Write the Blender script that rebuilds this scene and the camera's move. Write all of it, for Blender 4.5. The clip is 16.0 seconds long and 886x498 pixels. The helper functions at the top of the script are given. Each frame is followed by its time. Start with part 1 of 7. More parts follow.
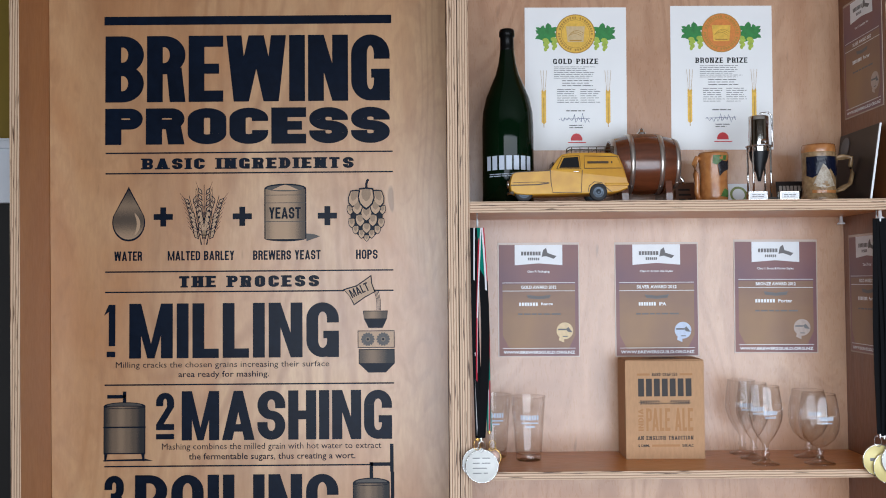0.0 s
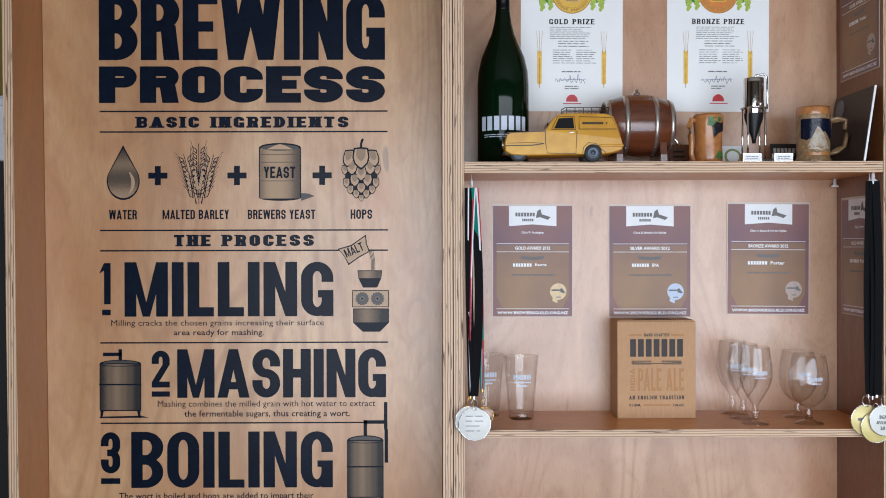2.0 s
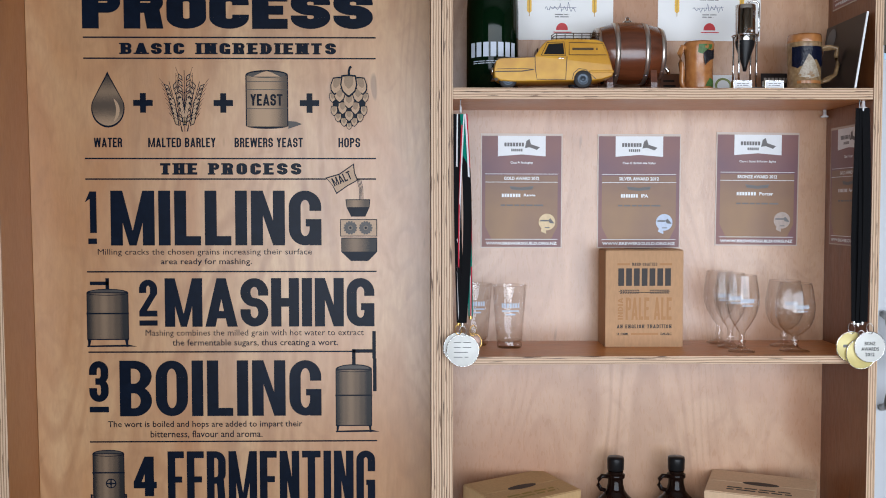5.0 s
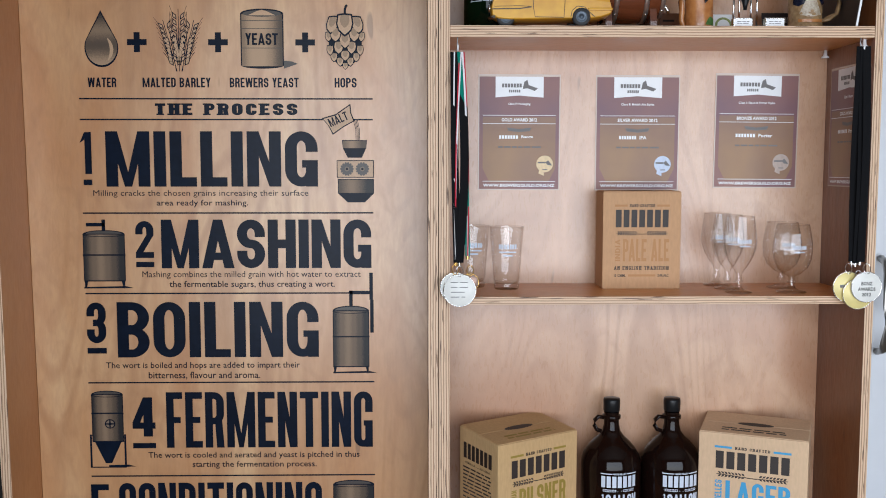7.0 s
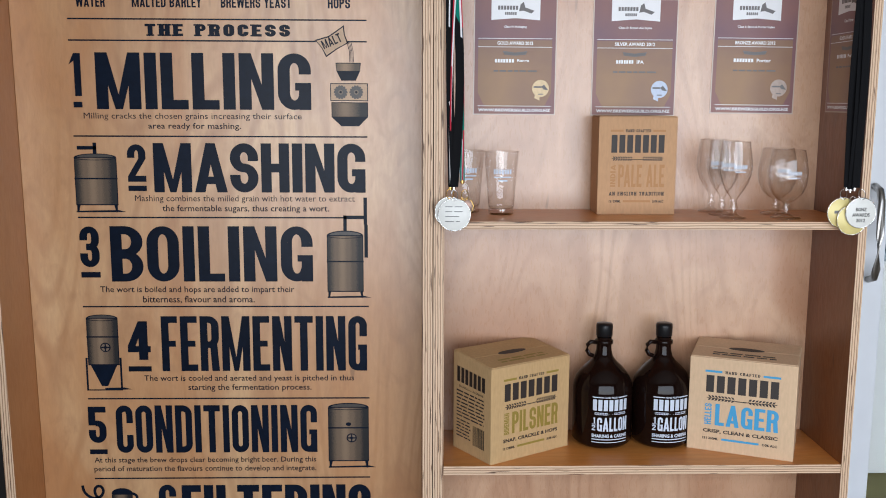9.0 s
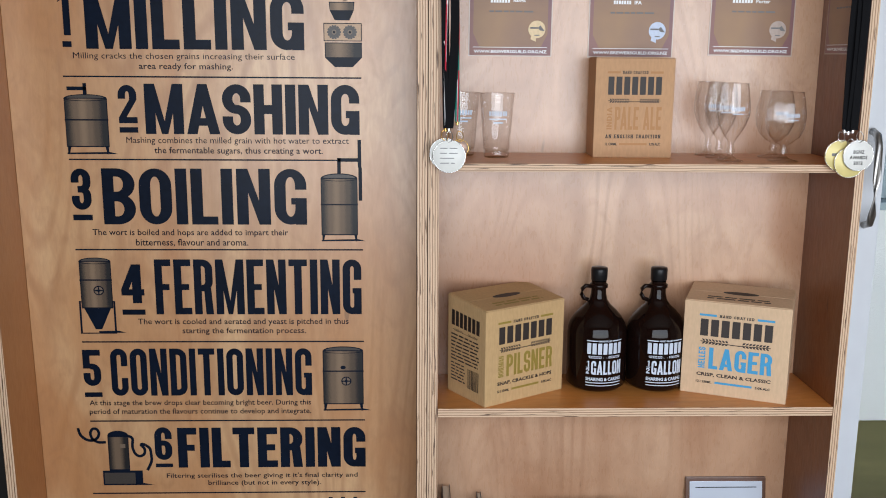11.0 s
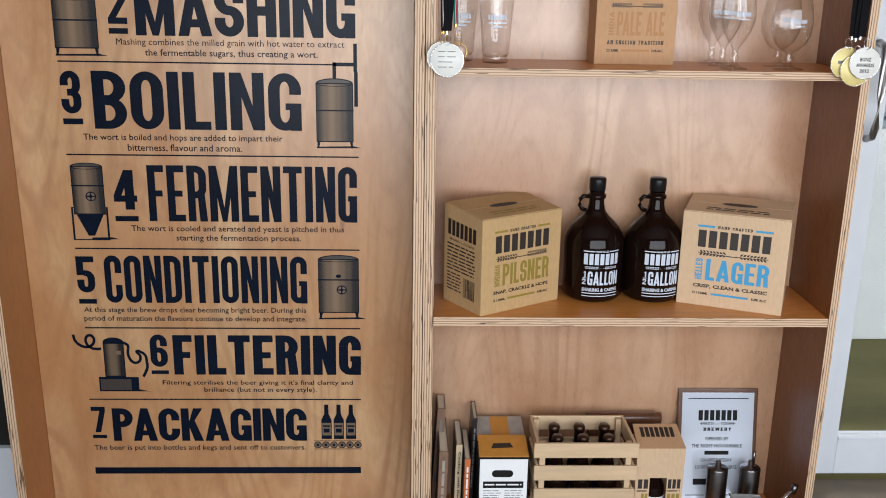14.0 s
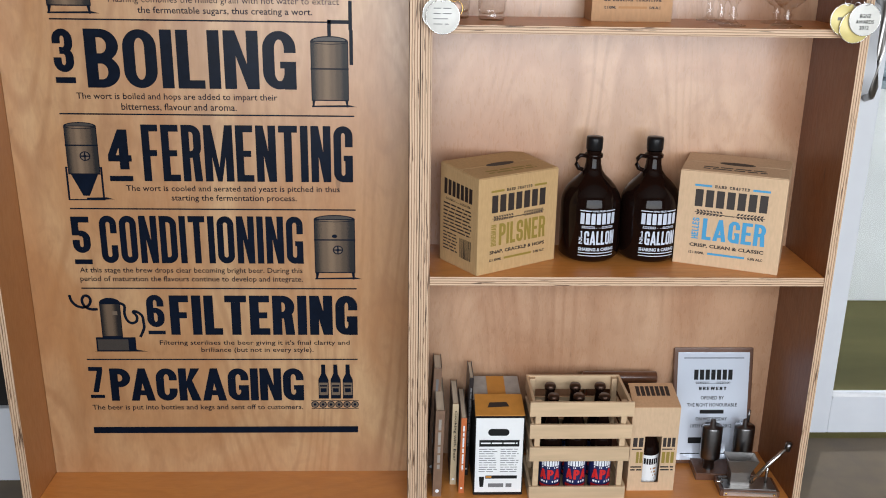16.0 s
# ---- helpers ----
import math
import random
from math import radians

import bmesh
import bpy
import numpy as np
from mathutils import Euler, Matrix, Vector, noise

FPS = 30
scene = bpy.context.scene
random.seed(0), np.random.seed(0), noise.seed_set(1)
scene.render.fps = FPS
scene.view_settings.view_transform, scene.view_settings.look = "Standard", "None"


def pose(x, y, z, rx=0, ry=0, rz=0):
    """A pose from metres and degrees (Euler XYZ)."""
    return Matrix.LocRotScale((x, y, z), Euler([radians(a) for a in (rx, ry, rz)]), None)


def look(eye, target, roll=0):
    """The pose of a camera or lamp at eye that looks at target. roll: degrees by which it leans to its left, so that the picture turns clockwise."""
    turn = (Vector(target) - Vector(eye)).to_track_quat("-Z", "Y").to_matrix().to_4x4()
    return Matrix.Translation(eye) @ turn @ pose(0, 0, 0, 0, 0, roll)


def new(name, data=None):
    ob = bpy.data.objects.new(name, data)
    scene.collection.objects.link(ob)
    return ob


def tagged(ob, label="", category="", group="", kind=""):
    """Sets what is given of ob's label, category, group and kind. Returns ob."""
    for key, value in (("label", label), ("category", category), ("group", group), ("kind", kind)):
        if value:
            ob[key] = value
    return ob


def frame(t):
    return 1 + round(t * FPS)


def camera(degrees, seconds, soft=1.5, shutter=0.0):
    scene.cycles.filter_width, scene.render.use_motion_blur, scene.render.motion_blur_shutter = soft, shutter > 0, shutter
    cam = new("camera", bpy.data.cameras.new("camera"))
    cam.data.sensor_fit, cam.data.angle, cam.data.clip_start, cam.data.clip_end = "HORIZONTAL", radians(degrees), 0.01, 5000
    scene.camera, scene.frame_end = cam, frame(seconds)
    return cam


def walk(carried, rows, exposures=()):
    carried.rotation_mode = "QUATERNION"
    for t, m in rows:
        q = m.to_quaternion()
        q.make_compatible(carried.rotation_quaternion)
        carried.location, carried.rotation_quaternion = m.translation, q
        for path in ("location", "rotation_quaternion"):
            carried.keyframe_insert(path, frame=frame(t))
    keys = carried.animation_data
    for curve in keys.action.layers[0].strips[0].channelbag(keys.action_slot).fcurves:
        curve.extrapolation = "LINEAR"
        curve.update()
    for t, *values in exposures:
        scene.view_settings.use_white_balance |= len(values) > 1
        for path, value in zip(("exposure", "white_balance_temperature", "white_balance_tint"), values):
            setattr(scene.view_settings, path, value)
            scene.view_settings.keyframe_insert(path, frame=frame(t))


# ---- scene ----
LENS = 50.0
cam = camera(LENS, 16.0, soft=1.0)
PATH = [
    (0.0, (-0.1458, -2.5135, 1.8199), (-0.1453, -0.5147, 1.8880), -0.459),
    (0.5, (-0.1433, -2.5198, 1.8164), (-0.1406, -0.5205, 1.8702), -0.484),
    (1.0, (-0.1426, -2.5211, 1.7965), (-0.1373, -0.5218, 1.8465), -0.359),
    (1.5, (-0.1421, -2.5194, 1.7907), (-0.1366, -0.5196, 1.8172), -0.041),
    (2.0, (-0.1425, -2.5208, 1.8068), (-0.1333, -0.5208, 1.8020), -0.138),
    (2.5, (-0.1408, -2.5184, 1.7692), (-0.1271, -0.5184, 1.7774), -0.258),
    (3.0, (-0.1452, -2.5152, 1.7457), (-0.1282, -0.5153, 1.7572), -0.361),
    (3.5, (-0.1471, -2.5140, 1.7444), (-0.1264, -0.5141, 1.7325), -0.281),
    (4.0, (-0.1460, -2.5158, 1.7472), (-0.1179, -0.5165, 1.7020), -0.249),
    (6.5, (-0.1364, -2.5103, 1.6896), (-0.1043, -0.5161, 1.5419), 0.141),
    (7.0, (-0.1364, -2.5105, 1.6821), (-0.1022, -0.5184, 1.5079), -0.011),
    (7.5, (-0.1396, -2.5066, 1.6725), (-0.0947, -0.5176, 1.4682), -0.016),
    (8.0, (-0.1418, -2.4940, 1.6511), (-0.0927, -0.5075, 1.4238), 0.223),
    (8.5, (-0.1404, -2.5008, 1.6507), (-0.0939, -0.5200, 1.3778), 0.349),
    (9.0, (-0.1410, -2.5070, 1.6556), (-0.0912, -0.5316, 1.3463), 0.253),
    (11.5, (-0.1401, -2.4987, 1.6181), (-0.0783, -0.5448, 1.1955), 0.444),
    (12.0, (-0.1315, -2.5027, 1.6167), (-0.0741, -0.5527, 1.1758), 0.388),
    (12.5, (-0.1305, -2.4998, 1.5947), (-0.0742, -0.5521, 1.1437), 0.373),
    (13.0, (-0.1444, -2.4976, 1.5889), (-0.0788, -0.5591, 1.1011), 0.416),
    (13.5, (-0.1461, -2.4937, 1.5935), (-0.0818, -0.5653, 1.0671), 0.509),
    (14.0, (-0.1421, -2.4844, 1.5763), (-0.0712, -0.5641, 1.0217), 0.966),
    (14.5, (-0.1416, -2.4912, 1.5772), (-0.0716, -0.5744, 1.0109), 0.935),
    (15.0, (-0.1442, -2.4895, 1.5662), (-0.0723, -0.5770, 0.9857), 0.854),
    (15.5, (-0.1446, -2.4861, 1.5589), (-0.0685, -0.5797, 0.9589), 0.896),
    (16.0, (-0.1368, -2.4836, 1.5616), (-0.0617, -0.5851, 0.9370), 0.937),
]
walk(cam, [(t, look(e, g, r)) for t, e, g, r in PATH],
     exposures=[(0.0, -0.07, 5850, 10), (4.0, -0.05, 5900, 10), (9.0, -0.01, 6050, 10), (12.0, 0.0, 6200, 10), (16.0, 0.09, 6350, 10)])

# ---- world and light ----
world = bpy.data.worlds.new("world")
scene.world = world
world.use_nodes = True
wn = world.node_tree.nodes
sky = wn.new("ShaderNodeTexSky")
sky.sky_type, sky.sun_disc = "NISHITA", False
sky.sun_elevation, sky.sun_rotation = radians(42), radians(200)
wn["Background"].inputs[1].default_value = 0.12
world.node_tree.links.new(sky.outputs[0], wn["Background"].inputs[0])

SUN = bpy.data.lights.new("sun", "SUN")
SUN.energy, SUN.angle, SUN.color = 0.7, radians(0.6), (1.0, 0.95, 0.88)
new("sun", SUN).matrix_world = look((6, 9, 12), (1.5, 1.2, 0))

# room around the camera
RX0, RX1, RY0, CEIL = -3.6, 3.4, -3.4, 3.1
# daylight in the big window behind the camera
WX0, WX1, WZ0, WZ1 = -1.35, 2.55, 0.55, 2.48
day = bpy.data.lights.new("window_daylight", "AREA")
day.shape, day.size, day.size_y, day.energy, day.color = "RECTANGLE", WX1 - WX0 - 0.1, WZ1 - WZ0 - 0.1, 126.0, (0.92, 0.96, 1.0)
new("window_daylight", day).matrix_world = look(((WX0 + WX1) / 2, RY0 - 0.02, (WZ0 + WZ1) / 2), ((WX0 + WX1) / 2, 0, (WZ0 + WZ1) / 2 - 0.2))

# ---- fitted plan ----
YF, YP, XS = -0.2655, -0.0914, 0.9165     # front edges, printed panel, inner face of the side board
Z2, Z3, Z4, Z5 = 2.0085, 1.3705, 0.758, 0.108   # shelf tops
XD0, XD1, XDM = -0.1335, -0.0815, -0.108
XL0, XL1 = -1.1645, -1.141
TOP = 2.86


# ---- materials ----
def mat(name, color, rough=0.5, metal=0.0, grain=0.0, scale=30.0, bump=0.0, stretch=(1, 1, 1), coat=0.0, island=0.0, second=None, big=1.5, objrand=0.0, spec=0.5):
    m = bpy.data.materials.new(name)
    m.use_nodes = True
    nt = m.node_tree
    n, l = nt.nodes, nt.links
    b = n["Principled BSDF"]
    b.inputs["Roughness"].default_value = rough
    b.inputs["Metallic"].default_value = metal
    b.inputs["Coat Weight"].default_value = coat
    b.inputs["Coat Roughness"].default_value = 0.25
    b.inputs["Specular IOR Level"].default_value = spec
    b.inputs["Base Color"].default_value = (*color, 1)
    if grain or bump or second:
        tc = n.new("ShaderNodeTexCoord")
        mp = n.new("ShaderNodeMapping")
        mp.inputs["Scale"].default_value = stretch
        l.new(tc.outputs["Object"], mp.inputs[0])
        fine = n.new("ShaderNodeTexNoise")
        fine.inputs["Scale"].default_value = scale
        fine.inputs["Detail"].default_value = 6
        l.new(mp.outputs[0], fine.inputs["Vector"])
        large = n.new("ShaderNodeTexNoise")
        large.inputs["Scale"].default_value = big
        large.inputs["Detail"].default_value = 3
        l.new(mp.outputs[0], large.inputs["Vector"])
        add = n.new("ShaderNodeMath")
        add.operation = "ADD"
        l.new(fine.outputs[0], add.inputs[0])
        l.new(large.outputs[0], add.inputs[1])
        ramp = n.new("ShaderNodeMapRange")
        ramp.inputs[1].default_value, ramp.inputs[2].default_value = 0.6, 1.4
        l.new(add.outputs[0], ramp.inputs[0])
        mix = n.new("ShaderNodeMix")
        mix.data_type = "RGBA"
        lo = second or tuple(max(0, c * (1 - grain)) for c in color)
        hi = color if second else tuple(min(1, c * (1 + grain)) for c in color)
        mix.inputs[6].default_value, mix.inputs[7].default_value = (*lo, 1), (*hi, 1)
        l.new(ramp.outputs[0], mix.inputs[0])
        out = mix.outputs[2]
        if objrand:
            oi = n.new("ShaderNodeObjectInfo")
            hs = n.new("ShaderNodeHueSaturation")
            mr = n.new("ShaderNodeMapRange")
            mr.inputs[3].default_value, mr.inputs[4].default_value = 1 - objrand, 1 + objrand
            l.new(oi.outputs["Random"], mr.inputs[0])
            l.new(mr.outputs[0], hs.inputs["Value"])
            l.new(out, hs.inputs["Color"])
            out = hs.outputs[0]
        l.new(out, b.inputs["Base Color"])
        if bump:
            bp = n.new("ShaderNodeBump")
            bp.inputs["Strength"].default_value, bp.inputs["Distance"].default_value = bump, 0.001
            l.new(fine.outputs[0], bp.inputs["Height"])
            l.new(bp.outputs[0], b.inputs["Normal"])
    return m


def plywood(name, light, dark, stain, rough, seed, along="Z", strength=0.5, coat=0.0, mottle=0.65):
    """Rotary-cut veneer: long wavy figure, fine pores, soft blotches and a few dark knots."""
    m = bpy.data.materials.new(name)
    m.use_nodes = True
    nt = m.node_tree
    n, l = nt.nodes, nt.links
    b = n["Principled BSDF"]
    b.inputs["Coat Weight"].default_value, b.inputs["Coat Roughness"].default_value = coat, rough + 0.03
    tc = n.new("ShaderNodeTexCoord")
    mp = n.new("ShaderNodeMapping")
    mp.inputs["Location"].default_value = (seed * 3.1, seed * 1.7, seed * 2.3)
    mp.inputs["Scale"].default_value = {"Z": (1, 1, 0.22), "X": (0.22, 1, 1), "Y": (1, 0.22, 1)}[along]
    l.new(tc.outputs["Object"], mp.inputs[0])

    def noise_of(scale, detail, dist=0.0):
        t = n.new("ShaderNodeTexNoise")
        t.inputs["Scale"].default_value, t.inputs["Detail"].default_value, t.inputs["Distortion"].default_value = scale, detail, dist
        l.new(mp.outputs[0], t.inputs["Vector"])
        return t.outputs[0]

    def rng(src, a, b2, c=0.0, d=1.0):
        r = n.new("ShaderNodeMapRange")
        for k, v in zip((1, 2, 3, 4), (a, b2, c, d)):
            r.inputs[k].default_value = v
        l.new(src, r.inputs[0])
        return r.outputs[0]

    def mixed(f, a, c):
        x = n.new("ShaderNodeMix")
        x.data_type = "RGBA"
        l.new(f, x.inputs[0])
        for k, v in ((6, a), (7, c)):
            if isinstance(v, tuple):
                x.inputs[k].default_value = (*v, 1)
            else:
                l.new(v, x.inputs[k])
        return x.outputs[2]

    # contour-like veneer figure: thin lines where a slow noise passes even steps
    slow = noise_of(2.0, 2, 0.4)
    mul = n.new("ShaderNodeMath")
    mul.operation = "MULTIPLY"
    mul.inputs[1].default_value = 190
    l.new(slow, mul.inputs[0])
    sin = n.new("ShaderNodeMath")
    sin.operation = "SINE"
    l.new(mul.outputs[0], sin.inputs[0])
    figure = rng(sin.outputs[0], 0.1, 1.0)
    where = rng(noise_of(1.7, 2), 0.36, 0.56, 0.1, 1.0)
    both = n.new("ShaderNodeMath")
    both.operation = "MULTIPLY"
    l.new(figure, both.inputs[0])
    l.new(where, both.inputs[1])
    figure = both.outputs[0]
    sm = n.new("ShaderNodeMapping")
    sm.inputs["Scale"].default_value = {"Z": (1, 1, 0.035), "X": (0.035, 1, 1), "Y": (1, 0.035, 1)}[along]
    l.new(tc.outputs["Object"], sm.inputs[0])
    st = n.new("ShaderNodeTexNoise")
    st.inputs["Scale"].default_value, st.inputs["Detail"].default_value = 38, 5
    l.new(sm.outputs[0], st.inputs["Vector"])
    streak = rng(st.outputs[0], 0.35, 0.75)
    pores = rng(noise_of(160, 4), 0.35, 0.7)
    wide = n.new("ShaderNodeMapping")
    wide.inputs["Scale"].default_value = {"Z": (1, 1, 0.55), "X": (0.55, 1, 1), "Y": (1, 0.55, 1)}[along]
    wide.inputs["Location"].default_value = (seed * 5.3, seed * 2.9, seed * 4.1)
    l.new(tc.outputs["Object"], wide.inputs[0])
    patch = n.new("ShaderNodeTexNoise")
    patch.inputs["Scale"].default_value, patch.inputs["Detail"].default_value, patch.inputs["Distortion"].default_value = 2.3, 6, 1.4
    l.new(wide.outputs[0], patch.inputs["Vector"])
    blotch = rng(patch.outputs[0], 0.36, 0.64)
    ripple = n.new("ShaderNodeTexNoise")
    ripple.inputs["Scale"].default_value, ripple.inputs["Detail"].default_value, ripple.inputs["Distortion"].default_value = 17, 4, 1.6
    l.new(wide.outputs[0], ripple.inputs["Vector"])
    base = mixed(rng(figure, 0, 1, 0.0, strength), light, dark)
    base = mixed(rng(blotch, 0, 1, 0.0, mottle), base, stain)
    base = mixed(rng(ripple.outputs[0], 0.48, 0.72, 0.0, 0.34), base, dark)
    base = mixed(rng(streak, 0, 1, 0.0, 0.13), base, dark)
    smudge = n.new("ShaderNodeTexNoise")
    smudge.inputs["Scale"].default_value, smudge.inputs["Detail"].default_value, smudge.inputs["Distortion"].default_value = 7, 6, 0.6
    l.new(mp.outputs[0], smudge.inputs["Vector"])
    base = mixed(rng(smudge.outputs[0], 0.56, 0.74, 0.0, 0.55), base, dark)
    base = mixed(rng(pores, 0, 1, 0.0, 0.20), base, dark)
    fleck = n.new("ShaderNodeTexNoise")
    fleck.inputs["Scale"].default_value, fleck.inputs["Detail"].default_value = 34, 1
    l.new(mp.outputs[0], fleck.inputs["Vector"])
    base = mixed(rng(fleck.outputs[0], 0.77, 0.82, 0.0, 0.5), base, tuple(c * 0.35 for c in dark))
    l.new(base, b.inputs["Base Color"])
    l.new(rng(pores, 0, 1, rough, rough + 0.12), b.inputs["Roughness"])
    bp = n.new("ShaderNodeBump")
    bp.inputs["Strength"].default_value, bp.inputs["Distance"].default_value = 0.12, 0.001
    l.new(pores, bp.inputs["Height"])
    l.new(bp.outputs[0], b.inputs["Normal"])
    return m


def ply_edge(name, axis, pitch=0.0031):
    """Cut edge of plywood: thin glued layers, uneven, with dark voids."""
    m = bpy.data.materials.new(name)
    m.use_nodes = True
    nt = m.node_tree
    n, l = nt.nodes, nt.links
    b = n["Principled BSDF"]
    b.inputs["Roughness"].default_value = 0.55
    tc = n.new("ShaderNodeTexCoord")
    wob = n.new("ShaderNodeTexNoise")
    wob.inputs["Scale"].default_value = 9
    l.new(tc.outputs["Object"], wob.inputs["Vector"])
    sep = n.new("ShaderNodeSeparateXYZ")
    l.new(tc.outputs["Object"], sep.inputs[0])
    ma = n.new("ShaderNodeMath")
    ma.operation = "MULTIPLY_ADD"
    ma.inputs[1].default_value = 2 * math.pi / (2 * pitch)
    l.new(sep.outputs[axis], ma.inputs[0])
    mb = n.new("ShaderNodeMath")
    mb.operation = "MULTIPLY"
    mb.inputs[1].default_value = 3.4
    l.new(wob.outputs[0], mb.inputs[0])
    l.new(mb.outputs[0], ma.inputs[2])
    sn = n.new("ShaderNodeMath")
    sn.operation = "SINE"
    l.new(ma.outputs[0], sn.inputs[0])
    rp = n.new("ShaderNodeValToRGB")
    e = rp.color_ramp.elements
    e[0].position, e[0].color = 0.10, (0.30, 0.172, 0.095, 1)
    e[1].position, e[1].color = 0.50, (0.62, 0.44, 0.295, 1)
    x = e.new(0.28)
    x.color = (0.46, 0.285, 0.17, 1)
    mr = n.new("ShaderNodeMapRange")
    mr.inputs[1].default_value, mr.inputs[2].default_value = -1, 1
    l.new(sn.outputs[0], mr.inputs[0])
    l.new(mr.outputs[0], rp.inputs[0])
    mp = n.new("ShaderNodeMapping")
    mp.inputs["Scale"].default_value = (300, 20, 14) if axis == 0 else (14, 20, 300)
    l.new(tc.outputs["Object"], mp.inputs[0])
    vo = n.new("ShaderNodeTexNoise")
    vo.inputs["Scale"].default_value, vo.inputs["Detail"].default_value = 1.0, 2
    l.new(mp.outputs[0], vo.inputs["Vector"])
    vr = n.new("ShaderNodeMapRange")
    vr.inputs[1].default_value, vr.inputs[2].default_value = 0.61, 0.68
    l.new(vo.outputs[0], vr.inputs[0])
    mx = n.new("ShaderNodeMix")
    mx.data_type = "RGBA"
    mx.inputs[7].default_value = (0.10, 0.05, 0.025, 1)
    l.new(vr.outputs[0], mx.inputs[0])
    l.new(rp.outputs[0], mx.inputs[6])
    l.new(mx.outputs[2], b.inputs["Base Color"])
    return m


def glassy(name, color=(1, 1, 1), rough=0.0):
    m = bpy.data.materials.new(name)
    m.use_nodes = True
    b = m.node_tree.nodes["Principled BSDF"]
    b.inputs["Base Color"].default_value = (*color, 1)
    b.inputs["Transmission Weight"].default_value = 1
    b.inputs["Roughness"].default_value = rough
    b.inputs["IOR"].default_value = 1.46
    return m


def thin_glass(name):
    """Clear drinking glass: see-through, with gloss that grows towards the edges."""
    m = bpy.data.materials.new(name)
    m.use_nodes = True
    nt = m.node_tree
    n, l = nt.nodes, nt.links
    n.remove(n["Principled BSDF"])
    clear, gloss, mix, fr = n.new("ShaderNodeBsdfTransparent"), n.new("ShaderNodeBsdfGlossy"), n.new("ShaderNodeMixShader"), n.new("ShaderNodeLayerWeight")
    clear.inputs[0].default_value = (0.975, 0.965, 0.955, 1)
    gloss.inputs["Roughness"].default_value = 0.03
    power, amount = n.new("ShaderNodeMath"), n.new("ShaderNodeMath")
    power.operation, power.inputs[1].default_value = "POWER", 2.7
    amount.operation, amount.inputs[1].default_value, amount.inputs[2].default_value = "MULTIPLY_ADD", 0.9, 0.06
    fr.inputs[0].default_value = 0.5
    l.new(fr.outputs["Facing"], power.inputs[0])
    l.new(power.outputs[0], amount.inputs[0])
    l.new(amount.outputs[0], mix.inputs[0])
    l.new(clear.outputs[0], mix.inputs[1])
    l.new(gloss.outputs[0], mix.inputs[2])
    l.new(mix.outputs[0], n["Material Output"].inputs[0])
    return m


PLY = plywood("varnished_ply_panel", (0.56, 0.340, 0.170), (0.29, 0.130, 0.052), (0.42, 0.190, 0.070), 0.29, 1, strength=0.5, coat=0.70, mottle=0.85)
PLYB = plywood("ply_back", (0.58, 0.360, 0.222), (0.31, 0.150, 0.075), (0.42, 0.212, 0.112), 0.25, 2, strength=0.44, coat=0.75, mottle=0.9)
# side board stain darkened in the colour to stand in for shade
PLYS = plywood("ply_side_shaded", (0.215, 0.074, 0.022), (0.13, 0.041, 0.013), (0.17, 0.057, 0.017), 0.36, 3, coat=0.15)
PLYT = plywood("ply_shelf_face", (0.65, 0.255, 0.055), (0.48, 0.168, 0.035), (0.57, 0.22, 0.048), 0.33, 4, "X", coat=0.3)
# lighter copy of the side stain: light from the right put into the colour
PLYO = plywood("ply_side_lit", (0.43, 0.182, 0.055), (0.31, 0.115, 0.033), (0.37, 0.146, 0.045), 0.34, 5, coat=0.3)
EDGEV = ply_edge("ply_edge_upright", 0)
EDGEH = ply_edge("ply_edge_shelf", 2)
INK = mat("printed_ink", (0.004, 0.0075, 0.017), 0.28, grain=0.35, scale=60, big=4, spec=0.10)
TONE1 = mat("print_dark_tone", (0.045, 0.036, 0.03), 0.42, grain=0.25, scale=300)
TONE2 = mat("print_mid_tone", (0.15, 0.105, 0.07), 0.45, grain=0.2, scale=300)
TONE3 = mat("print_light_tone", (0.34, 0.225, 0.135), 0.45, grain=0.15, scale=300)
PETAL = mat("print_petal_tone", (0.42, 0.265, 0.15), 0.4, grain=0.2, scale=300)
TONES = [mat("print_tone", tuple(a + (b - a) * k / 6 for a, b in zip((0.012, 0.011, 0.012), (0.40, 0.265, 0.16))), 0.42, grain=0.18, scale=300, spec=0.3) for k in range(7)]
PAPER = mat("white_paper", (0.84, 0.84, 0.83), 0.5, grain=0.03, scale=14)
PALE = mat("pale_label", (0.78, 0.80, 0.82), 0.4, grain=0.04, scale=30)
BLACK = mat("black_print", (0.012, 0.012, 0.012), 0.6, spec=0.15)
GREYT = mat("grey_print", (0.19, 0.185, 0.185), 0.6, spec=0.15)
BLUEINK = mat("signature_ink", (0.03, 0.05, 0.16), 0.5)
GOLD = mat("gold_print", (0.75, 0.46, 0.06), 0.4, grain=0.25, scale=120)
GOLDD = mat("dark_gold_print", (0.42, 0.23, 0.03), 0.45, grain=0.2, scale=120)
BRONZE = mat("bronze_print", (0.65, 0.22, 0.04), 0.4, grain=0.25, scale=120)
LEAF = mat("hop_leaf_print", (0.03, 0.22, 0.045), 0.5, grain=0.35, scale=90)
MUTEG = mat("muted_green_print", (0.24, 0.29, 0.10), 0.5, grain=0.3, scale=150)
HOPG = mat("hop_cone_print", (0.38, 0.50, 0.06), 0.5, grain=0.35, scale=200)
RED = mat("red_print", (0.55, 0.03, 0.035), 0.45)
MAUVE = mat("award_mauve", (0.28, 0.135, 0.105), 0.32, grain=0.15, scale=5, second=(0.165, 0.092, 0.125), big=6, spec=0.25)
